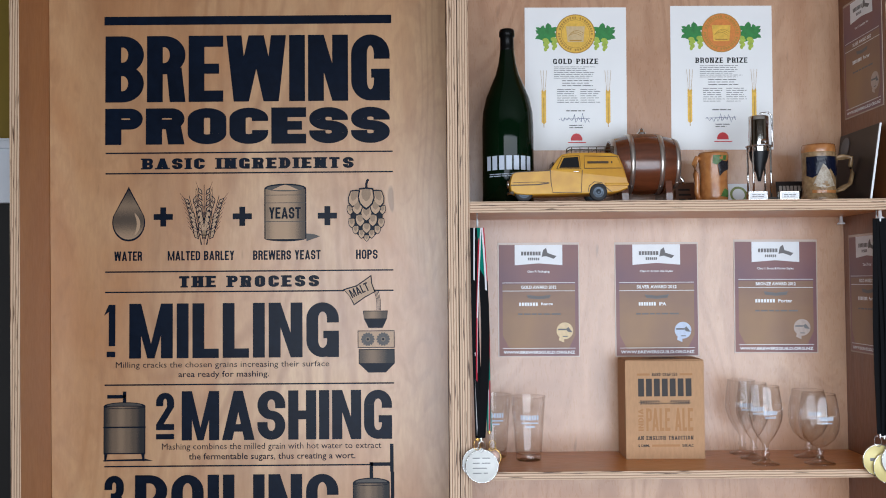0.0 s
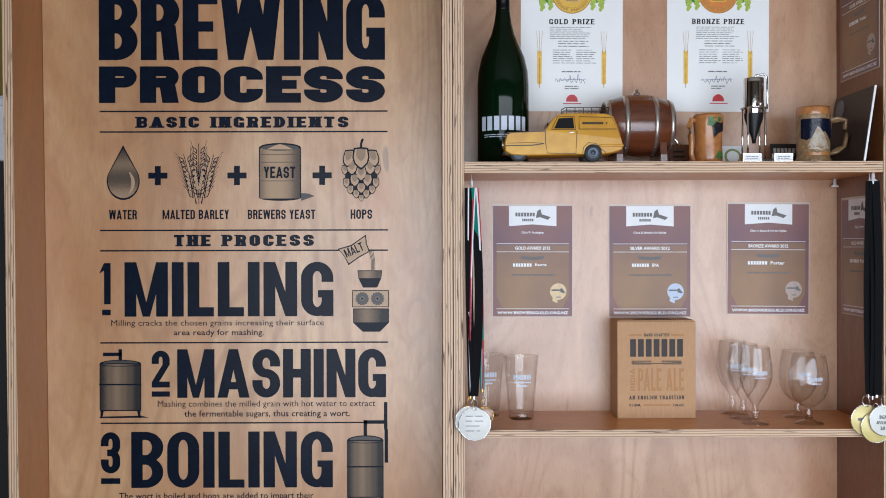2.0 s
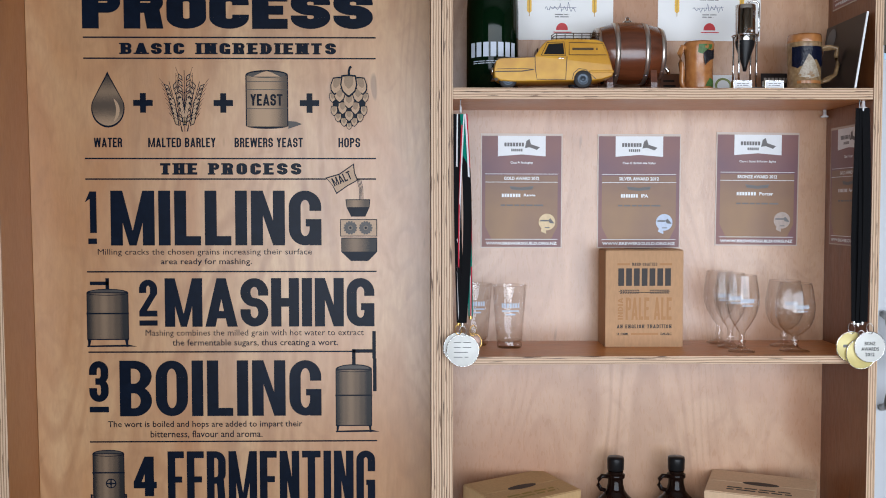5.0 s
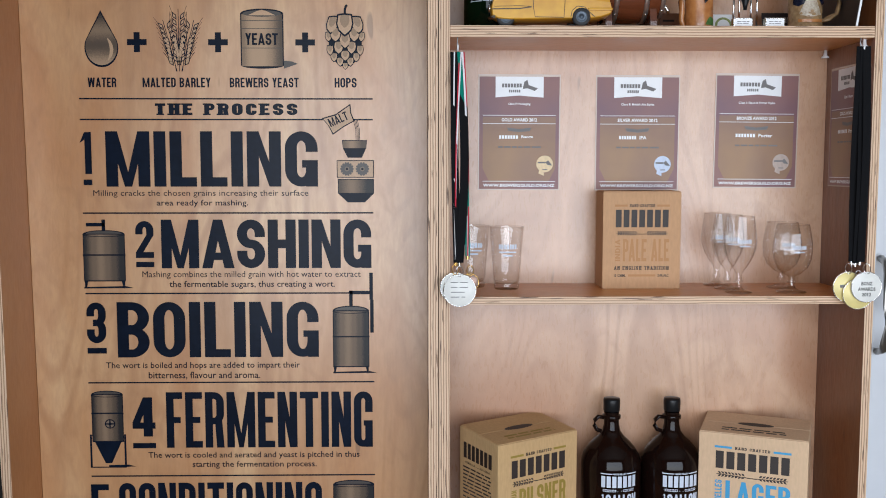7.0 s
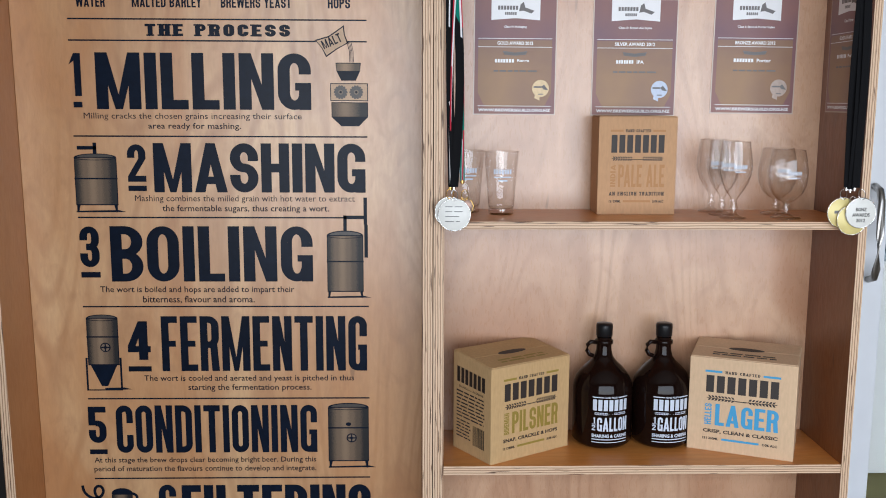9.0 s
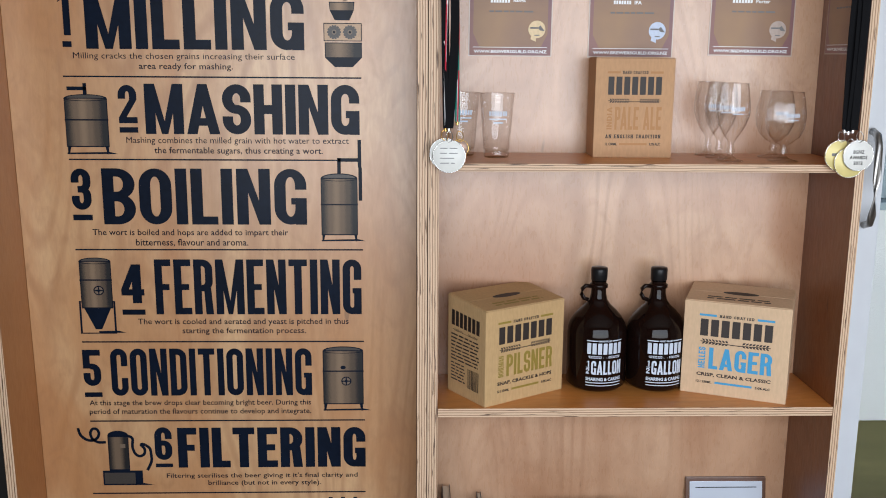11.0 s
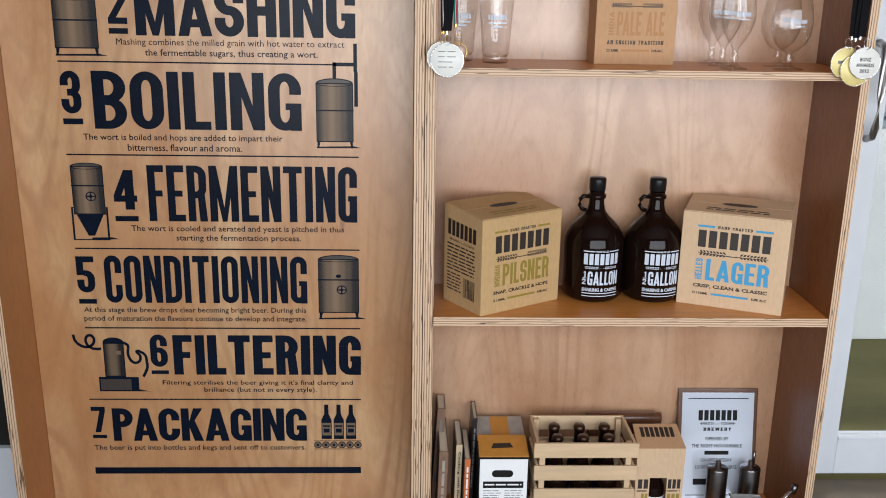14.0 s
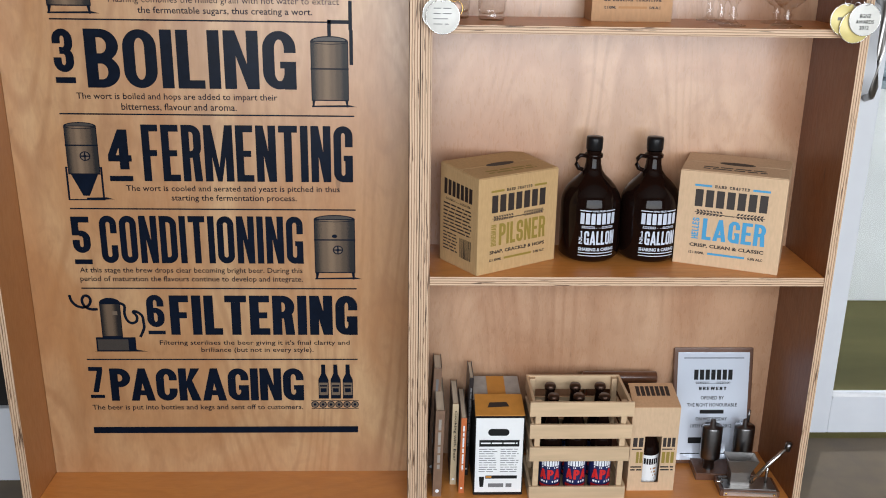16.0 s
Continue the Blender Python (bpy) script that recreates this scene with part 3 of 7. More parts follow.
def block_word(*args, **kw):
    """The same word as one print."""
    bm = bmesh.new()
    for one in block_letters(*args, **kw):
        me = bpy.data.meshes.new("word")
        one.to_mesh(me)
        one.free()
        bm.from_mesh(me)
        bpy.data.meshes.remove(me)
    return bm


def set_text(text, x0, x1, z0, z1, y=0.0, weight=0.0, spacing=1.0):
    """Built-in letters that fill the box, facing -y."""
    cu = bpy.data.curves.new("letters", "FONT")
    cu.body, cu.offset, cu.space_character, cu.resolution_u = text, weight, spacing, 2
    ob = new("letters", cu)
    dg = bpy.context.evaluated_depsgraph_get()
    me = bpy.data.meshes.new_from_object(ob.evaluated_get(dg))
    bm = bmesh.new()
    bm.from_mesh(me)
    bpy.data.objects.remove(ob)
    bpy.data.meshes.remove(me)
    bpy.data.curves.remove(cu)
    xs, ys = [v.co.x for v in bm.verts], [v.co.y for v in bm.verts]
    sx, sy = (x1 - x0) / (max(xs) - min(xs)), (z1 - z0) / (max(ys) - min(ys))
    for v in bm.verts:
        v.co = Vector((x0 + (v.co.x - min(xs)) * sx, y, z0 + (v.co.y - min(ys)) * sy))
    return bm


def brand_bars(x0, x1, z0, z1, n=7, y=0.0):
    """A brand mark as plain upright bars."""
    bm = bmesh.new()
    u = (x1 - x0) / n
    for k in range(n):
        rect(bm, x0 + (k + 0.13) * u, z0, x0 + (k + 0.87) * u, z1, y)
    return bm


def bars(x0, x1, z0, z1, rows, y=0.0, seed=1, ragged=0.15, fill=0.5, words=True):
    """Lines of writing too small to read."""
    rnd = random.Random(seed)
    bm = bmesh.new()
    dz = (z1 - z0) / rows
    for k in range(rows):
        z = z1 - (k + 1) * dz
        x, end = x0, x1 - rnd.random() * ragged * (x1 - x0)
        while x < end:
            w = dz * (1.2 + 2.5 * rnd.random()) if words else end - x
            rect(bm, x, z + dz * (1 - fill) / 2, min(x + w, end), z + dz * (1 + fill) / 2, y)
            x += w + dz * 0.45
    return bm


def wheat(x0, x1, zc, size, y=0.0):
    """A rule of two crossed ears of grain."""
    bm = bmesh.new()
    m = (x0 + x1) / 2
    for s in (-1, 1):
        a, b = m + s * (x1 - x0) * 0.05, m + s * (x1 - x0) * 0.47
        stroke(bm, ((m - s * size, zc - size * 0.3), (b, zc)), size * 0.16, y - 0.00004)
        for k in range(8):
            x = a + (b - a) * (0.1 + 0.85 * k / 8)
            for q in (-1, 1):
                poly(bm, ((x, zc + q * size * 0.06), (x + s * size * 0.22, zc + q * size * 0.50), (x + s * size * 0.72, zc + q * size * 0.62), (x + s * size * 0.50, zc + q * size * 0.16)), y - 0.00002 * (k % 2))
    return bm


# ---- large structure ----
structure("floor", boxed(RX0, RX1, RY0, 0.27, -0.1, 0.0), CONCRETE, "brown worn concrete floor of the room", "floor")
structure("ceiling", boxed(RX0, RX1, RY0, 0.45, CEIL, CEIL + 0.1), CEILM, "plain white painted ceiling", "ceiling")
structure("wall_west", boxed(RX0 - 0.15, RX0, RY0 - 0.15, 0.17, 0, CEIL), ROOMWALL, "plain cream side wall", "wall")
structure("wall_east", boxed(RX1, RX1 + 0.15, RY0 - 0.15, 0.45, 0, CEIL), ROOMWALL, "plain cream side wall", "wall")
bm = bmesh.new()
box(bm, RX0, WX0, RY0 - 0.15, RY0, 0, CEIL)
box(bm, WX1, RX1, RY0 - 0.15, RY0, 0, CEIL)
box(bm, WX0, WX1, RY0 - 0.15, RY0, 0, WZ0)
box(bm, WX0, WX1, RY0 - 0.15, RY0, WZ1, CEIL)
structure("wall_south", bm, ROOMWALL, "cream wall with a wide glazed opening", "wall")
# wall behind the shelving: olive above a pale rail, dark panel below
structure("wall_north", boxed(RX0, 1.02, 0.05, 0.17, 2.215, CEIL), OLIVEWALL, "olive yellow painted upper wall", "wall")
structure("wall_north_lower", boxed(RX0, 1.02, 0.055, 0.17, 0.24, 2.04), DARKP, "near-black lower wall panel", "wall")
bm = bmesh.new()
box(bm, RX0, 1.02, 0.03, 0.17, 2.04, 2.215, bev=0.004)
box(bm, RX0, 1.02, 0.018, 0.03, 2.185, 2.207, bev=0.003)
structure("trim_rail", bm, TRIMW, "pale blue-grey painted wall rail", "trim")
structure("baseboard", boxed(RX0, 1.02, 0.035, 0.17, 0.0, 0.24, bev=0.004), TRIMW, "white painted skirting board", "trim")
structure("wall_door_head", boxed(1.02, RX1, 0.27, 0.42, 2.2, CEIL), ROOMWALL, "cream wall above the glazed door", "wall")
structure("wall_door_side", boxed(2.35, RX1, 0.27, 0.42, 0, 2.2), ROOMWALL, "cream wall beside the glazed door", "wall")
structure("wall_jamb", boxed(0.97, 1.02, 0.17, 0.42, 0, CEIL), ROOMWALL, "short return wall by the door", "wall")

# glazed door by the shelving
door = thing("glazed_door", "white painted glazed door with a steel pull handle", "door")
door["kind"] = "structure"
door.name = "door_1"
part("door_frame", boxed(1.02, 1.197, 0.27, 0.36, 0.0, 2.2, bev=0.004), TRIMW, door)
part("stile", boxed(1.200, 1.262, 0.285, 0.33, 0.012, 2.16, bev=0.004), TRIMW, door)
part("stile", boxed(2.22, 2.3, 0.285, 0.33, 0.012, 2.16, bev=0.004), TRIMW, door)
bm = box(bmesh.new(), 1.262, 2.22, 0.285, 0.33, 0.012, 0.148, bev=0.004)
box(bm, 1.262, 2.22, 0.279, 0.2845, 0.138, 0.148, bev=0.002)
part("bottom_rail", bm, TRIMW, door)
part("top_rail", boxed(1.262, 2.22, 0.285, 0.33, 2.06, 2.16, bev=0.004), TRIMW, door)
pane = part("pane", boxed(1.262, 2.22, 0.305, 0.310, 0.148, 2.06), CLEAR, door)
pane.visible_shadow = False
hd = bmesh.new()
tube(hd, [(1.208, 0.268, 1.13), (1.208, 0.235, 1.14), (1.208, 0.222, 1.17), (1.208, 0.216, 1.27), (1.208, 0.222, 1.37), (1.208, 0.235, 1.40), (1.208, 0.268, 1.41)], 0.011, 12)
part("pull_handle", hd, BRUSHED, door, "brushed steel bow handle")

# outside the door
structure("ground", boxed(-3, 8, 0.272, 9, -0.12, -0.004), GREENCARPET, "green ribbed carpet beyond the door", "carpet")
wp = thing("white_cupboard", "tall white panelled cupboard standing on green carpet", "cupboard")
for k in range(7):
    bm = boxed(0.60 + k * 0.42, 1.012 + k * 0.42, 1.515 + 0.012 * (k % 2), 1.60, 0.0, 0.972, bev=0.005)
    part("panel", bm, WHITEPANEL, wp)
part("top", boxed(0.58, 3.56, 1.50, 1.9, 0.975, 1.01, bev=0.008), BLUEGL, wp, "blue-grey worktop")
structure("backdrop", boxed(-1, 7, 3.4, 3.5, -0.004, 2.6), WHITEPANEL, "pale far wall beyond the door", "wall")
dk = thing("display_hood", "blue-grey clear-fronted display hood on the cupboard", "display case")
part("hood", boxed(0.9, 3.2, 1.58, 1.86, 1.012, 1.40, bev=0.02), BLUEGL, dk)


# ---- shelving of plywood ----
def ply_board(name, dims, face, edge, parent, label=""):
    bm = boxed(*dims, bev=0.0008)
    y0 = min(v.co.y for v in bm.verts)
    for f in bm.faces:
        f.material_index = 1 if f.calc_center_median().y < y0 + 0.001 else 0
    return part(name, bm, (face, edge), parent, label)


left_unit = thing("poster_cabinet", "plywood box frame holding a printed brewing poster panel", "cabinet")
ply_board("side_board", (XL0, XL1, YF, 0.012, 0.0, TOP), PLYO, EDGEV, left_unit, "stained side board, light put into its orange-brown tone")
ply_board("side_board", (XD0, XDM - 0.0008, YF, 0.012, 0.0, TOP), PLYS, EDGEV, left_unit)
ply_board("base_board", (XL1 + 0.0005, XD0 - 0.0005, YF + 0.004, 0.012, 0.078, 0.104), PLYT, EDGEH, left_unit, "orange varnished base board")
ply_board("top_board", (XL1 + 0.0005, XD0 - 0.0005, YF + 0.004, 0.012, TOP - 0.024, TOP), PLYT, EDGEH, left_unit)
panel = part("printed_panel", boxed(XL1 + 0.001, XD0 - 0.001, YP, YP + 0.012, 0.1045, TOP - 0.025), PLY, left_unit, "varnished plywood panel printed with a brewing poster")

# the outer side of the box frame leans slightly outwards at the top
for board in left_unit.children:
    for v in board.data.vertices:
        if v.co.x < XL1 + 0.01:
            v.co.x -= 0.0115 * (v.co.z - 1.35)

unit = thing("display_shelving", "open plywood shelving unit full of brewery memorabilia", "shelving")
# boards in the shaded tone of the side stain
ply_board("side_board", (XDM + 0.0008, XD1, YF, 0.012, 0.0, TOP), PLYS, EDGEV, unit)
ply_board("side_board", (XS, XS + 0.0205, YF, 0.012, 0.0, TOP), PLYS, EDGEV, unit, "stained plywood side board, shade put into its darker tone")
part("back_panel", boxed(XD1 + 0.0005, XS - 0.0005, 0.0, 0.012, 0.0, TOP), PLYB, unit, "pale pinkish plywood back panel")
for z in (Z2, Z3, Z4, Z5, TOP):
    t = 0.0265 if z == Z2 else 0.019 if z == Z3 else 0.0225
    ply_board("shelf", (XD1 + 0.0005, XS - 0.0005, YF + 0.002, -0.0005, z - t, z), PLYT, EDGEH, unit)
for x, y in ((0.902, -0.02), (0.905, -0.235)):
    part("shelf_pin", lathe([(0, 0), (0.010, 0), (0.010, 0.003), (0.005, 0.006), (0.004, 0.02), (0, 0.02)], 12, pose(x, y, Z2 - 0.0467)), PALE, unit, "small white shelf bracket")

# ---- the printed poster ----
YI = YP - 0.0006


def ink(name, bm, material=INK, lift=0.0, label=""):
    bm.transform(Matrix.Translation((0, YI - lift, 0)))
    return part(name, bm, material, panel, label)


def rule(z, x0=-1.0067, x1=-0.272, t=0.0036):
    bm = bmesh.new()
    rect(bm, x0, z - t / 2, x1, z + t / 2)
    ink("printed_rule", bm)


bm = bmesh.new()
rect(bm, -1.011, 2.4845, -0.2735, 2.5065)
ink("printed_bar", bm)
bm = bmesh.new()
rect(bm, -1.0085, 0.2290, -0.2733, 0.2485)
ink("printed_bar", bm)
for z in (2.1539, 2.1016, 1.8502, 1.5633, 1.1267, 0.8806):
    rule(z)
rule(1.7984, x1=-0.398)
rule(1.7984, x0=-0.322)
rule(1.358, x1=-0.335)
rule(0.6614, x0=-1.0)
rule(0.4545)

for word, x0, x1, z0, z1, v, h, g in (
        ("BREWING", -1.008, -0.2784, 2.2848, 2.4558, 0.41, 0.17, 0.08), ("PROCESS", -1.008, -0.279, 2.1756, 2.2688, 0.42, 0.27, 0.08),
        ("MILLING", -0.9447, -0.4116, 1.6301, 1.7691, 0.365, 0.17, 0.12), ("MASHING", -0.8110, -0.2777, 1.4224, 1.5465, 0.365, 0.18, 0.10),
        ("BOILING", -0.9289, -0.4143, 1.1925, 1.3358, 0.355, 0.145, 0.12), ("FERMENTING", -0.8096, -0.2773, 0.9549, 1.1012, 0.40, 0.12, 0.15),
        ("CONDITIONING", -0.9371, -0.4108, 0.7322, 0.862, 0.38, 0.13, 0.16), ("FILTERING", -0.7730, -0.2709, 0.5275, 0.6413, 0.42, 0.17, 0.13),
        ("PACKAGING", -0.9499, -0.4216, 0.3297, 0.4276, 0.38, 0.18, 0.08)):
    for bm in block_letters(word, x0, x1, z0, z1, v, h, g):
        ink("printed_letter", bm)
for word, x0, x1, z0, z1 in (("BASIC INGREDIENTS", -0.9127, -0.372, 2.1120, 2.1400), ("THE PROCESS", -0.8182, -0.4612, 1.8095, 1.8386)):
    for bm in block_letters(word, x0, x1, z0, z1, 0.46, 0.21, 0.30, slab=0.13):
        ink("printed_letter", bm)
for d, x0, x1, z0, z1, b0, b1 in (("1", -1.009, -0.980, 1.662, 1.767, 1.634, 1.648), ("2", -0.876, -0.830, 1.449, 1.543, 1.4255, 1.439), ("3", -1.006, -0.957, 1.230, 1.335, 1.203, 1.2175),
                                  ("4", -0.897, -0.838, 0.985, 1.088, 0.954, 0.968), ("5", -1.009, -0.963, 0.760, 0.859, 0.729, 0.742), ("6", -0.834, -0.788, 0.550, 0.643, 0.529, 0.5395), ("7", -1.006, -0.968, 0.356, 0.432, 0.338, 0.348)):
    bm = bmesh.new()
    glyph(bm, d, x0, z0, x1 - x0, z1 - z0, (x1 - x0) * (0.58 if d == "1" else 0.40), (z1 - z0) * 0.16, 0.00002)
    ink("numeral_print", bm)
    bm = bmesh.new()
    rect(bm, x0 + (0.007 if d == "1" else 0), b0, x1, b1)
    ink("printed_underline", bm)
for text, x0, x1, z0, z1 in (
        ("WATER", -0.9835, -0.9125, 1.8785, 1.9025), ("MALTED BARLEY", -0.8472, -0.6776, 1.8785, 1.9025), ("BREWERS YEAST", -0.6297, -0.4572, 1.8785, 1.9025), ("HOPS", -0.3672, -0.3121, 1.8785, 1.9025)):
    ink("printed_caption", block_word(text, x0, x1, z0, z1, 0.36, 0.17, 0.16))
for text, x0, x1, z0, z1 in (
        ("Milling cracks the chosen grains increasing their surface", -0.9787, -0.4362, 1.6020, 1.6215), ("area ready for mashing.", -0.8197, -0.589, 1.5775, 1.5970),
        ("Mashing combines the milled grain with hot water to extract", -0.861, -0.3054, 1.3945, 1.4150), ("the fermentable sugars, thus creating a wort.", -0.793, -0.371, 1.3690, 1.3900),
        ("The wort is boiled and hops are added to impart their", -0.9601, -0.4636, 1.1595, 1.1800), ("bitterness, flavour and aroma.", -0.852, -0.566, 1.1345, 1.1550),
        ("The wort is cooled and aerated and yeast is pitched in thus", -0.8585, -0.3118, 0.9235, 0.9435), ("starting the fermentation process.", -0.745, -0.4237, 0.8985, 0.9190),
        ("At this stage the brew drops clear becoming bright beer. During this", -0.9987, -0.4147, 0.7010, 0.7200), ("period of maturation the flavours continue to develop and integrate.", -1.0, -0.4147, 0.6765, 0.6960),
        ("Filtering sterilises the beer giving it it's final clarity and", -0.8065, -0.293, 0.4940, 0.5116), ("brilliance (but not in every style).", -0.696, -0.392, 0.4725, 0.4905),
        ("The beer is put into bottles and kegs and sent off to customers.", -1.0051, -0.4255, 0.2975, 0.3175)):
    ink("printed_caption", set_text(text, x0, x1, z0, z1, weight=0.0 if text[0] == "M" else 0.009))


# poster pictures
def picture(name, layers):
    """One printed picture as stacked flat tones."""
    base = None
    for k, (bm, m) in enumerate(layers):
        bm.transform(Matrix.Translation((0, YI - 0.00025 * k, 0)))
        if base is None:
            base = part(name, bm, m, panel)
        else:
            part("tone_print", bm, m, base)


def halftone(x0, x1, steps, axis=0):
    """Printed halftone that runs through the tones between x0 and x1."""
    m = bpy.data.materials.new("print_shading")
    m.use_nodes = True
    n, l = m.node_tree.nodes, m.node_tree.links
    b = n["Principled BSDF"]
    b.inputs["Roughness"].default_value, b.inputs["Specular IOR Level"].default_value = 0.42, 0.3
    tc, sep, span, ramp = n.new("ShaderNodeTexCoord"), n.new("ShaderNodeSeparateXYZ"), n.new("ShaderNodeMapRange"), n.new("ShaderNodeValToRGB")
    l.new(tc.outputs["Object"], sep.inputs[0])
    dots = n.new("ShaderNodeTexNoise")
    dots.inputs["Scale"].default_value, dots.inputs["Detail"].default_value = 700, 1
    l.new(tc.outputs["Object"], dots.inputs["Vector"])
    jitter = n.new("ShaderNodeMath")
    jitter.operation, jitter.inputs[1].default_value = "MULTIPLY_ADD", (x1 - x0) * 0.22
    l.new(dots.outputs[0], jitter.inputs[0])
    l.new(sep.outputs[axis], jitter.inputs[2])
    span.inputs[1].default_value, span.inputs[2].default_value = x0 + (x1 - x0) * 0.11, x1 + (x1 - x0) * 0.11
    l.new(jitter.outputs[0], span.inputs[0])
    l.new(span.outputs[0], ramp.inputs[0])
    e = ramp.color_ramp.elements
    while len(e) < len(steps):
        e.new(0.5)
    for k, s in enumerate(steps):
        e[k].position = (k + 0.5) / len(steps)
    for k, s in enumerate(steps):
        e[k].color = (*(a + (c - a) * s / 6 for a, c in zip((0.012, 0.011, 0.012), (0.40, 0.265, 0.16))), 1)
    l.new(ramp.outputs[0], b.inputs["Base Color"])
    return m


def shade_strips(x0, x1, z0, z1, steps):
    """A rectangle of print that shades a round vessel from side to side."""
    bm = bmesh.new()
    rect(bm, x0, z0, x1, z1)
    return [(bm, halftone(x0, x1, steps))]


def drop_shape(cx, z0, z1, hw, k=1.0):
    zc = z0 + hw * 1.15
    pts = [(cx + k * hw * math.cos(a), zc + k * hw * 1.15 * math.sin(a)) for a in [math.radians(-200 + 220 * i / 20) for i in range(21)]]
    top = zc + k * (z1 - zc)
    return pts + [(cx + k * hw * 0.55, zc + k * (z1 - zc) * 0.52), (cx + k * hw * 0.16, zc + k * (z1 - zc) * 0.85), (cx, top), (cx - k * hw * 0.16, zc + k * (z1 - zc) * 0.85), (cx - k * hw * 0.55, zc + k * (z1 - zc) * 0.52)]


a, b = bmesh.new(), bmesh.new()
poly(a, drop_shape(-0.947, 1.928, 2.0685, 0.042))
poly(b, drop_shape(-0.947, 1.930, 2.0665, 0.042, 0.94))
layers = [(a, INK), (b, halftone(1.928, 2.067, (5, 4, 2, 1, 1, 2, 3, 2, 1, 0), 2))]
bm = bmesh.new()
poly(bm, [(-0.9215 + 0.0045 * math.cos(t) - 0.010 * (math.sin(t) ** 2), 1.972 + 0.028 * math.sin(t)) for t in [k * math.pi / 8 for k in range(16)]])
picture("printed_water_drop", layers + [(bm, TONES[6])])
for x in (-0.8588, -0.657, -0.4397):
    bm = bmesh.new()
    rect(bm, x - 0.0245, 1.990 - 0.0075, x + 0.0245, 1.990 + 0.0075)
    rect(bm, x - 0.0075, 1.990 - 0.0245, x + 0.0075, 1.990 + 0.0245, -0.00003)
    ink("printed_plus", bm)
# barley: three ears of pointed grains with awns
a, b = bmesh.new(), bmesh.new()
for bx, lean, h in ((-0.762, -0.16, 0.080), (-0.747, 0.16, 0.080), (-0.760, -0.27, 0.122), (-0.749, 0.27, 0.122), (-0.7544, 0.0, 0.150)):
    for k in range(8):
        f = 0.12 + 0.80 * k / 8
        x, z = bx + lean * h * f * (0.7 + 0.3 * f), 1.922 + h * f
        for s in (-1, 1):
            t = s * 0.55 + lean
            q = Vector((math.sin(t), math.cos(t)))
            p = Vector((-q.y, q.x))
            o = Vector((x + s * 0.004, z))
            g = [o, o + q * 0.011 + p * 0.0052, o + q * 0.024, o + q * 0.011 - p * 0.0052]
            poly(a, g, -0.00001 * k)
            mid = sum(g, Vector((0, 0))) / 4
            poly(b, [mid + (w - mid) * 0.58 for w in g], -0.00001 * k)
            stroke(a, (o + q * 0.022, o + q * 0.022 + (q + Vector((lean, 0.6))) * 0.011), 0.0009, -0.0001)
    stroke(a, ((bx, 1.918), (bx + lean * h, 1.922 + h)), 0.0016, -0.00012)
picture("printed_barley", ((a, INK), (b, PETAL)))
# yeast can
a, b, c, d = (bmesh.new() for _ in range(4))
L, Rr, B, T = -0.6007, -0.4934, 1.925, 2.0728
m = (L + Rr) / 2
poly(a, [(L, B + 0.008)] + [(m + (Rr - L) / 2 * math.cos(t), B + 0.008 - 0.008 * math.sin(t)) for t in [math.pi - k * math.pi / 12 for k in range(13)]] + [(Rr, T - 0.012)] + [(m + (Rr - L) / 2 * math.cos(t), T - 0.012 + 0.012 * math.sin(t)) for t in [k * math.pi / 12 for k in range(13)]])
rect(b, L + 0.003, B + 0.006, Rr - 0.003, T - 0.014)
shades = shade_strips(L + 0.003, Rr - 0.003, B + 0.006, T - 0.014, (3, 5, 6, 6, 6, 6, 5, 4, 2, 1))
c.free()
ell(d, m, T - 0.012, 0.048, 0.008)
e = bmesh.new()
for z in (T - 0.03, T - 0.05, B + 0.05):
    rect(e, L, z, Rr, z + 0.0016)
poly(e, ((Rr, B), (Rr + 0.035, B + 0.012), (Rr + 0.02, B + 0.018), (Rr, B + 0.02)))
f = bmesh.new()
poly(f, ((m - 0.034, T - 0.0165), (m + 0.034, T - 0.0165), (m + 0.012, T - 0.006), (m, T - 0.003), (m - 0.012, T - 0.006)))
picture("printed_yeast_can", [(a, INK), (b, TONE2)] + shades + [(d, TONE1), (e, TONE1), (f, PETAL)])
ink("printed_caption", block_word("YEAST", -0.588, -0.507, 1.983, 2.012, 0.34, 0.17, 0.14), lift=0.0042)
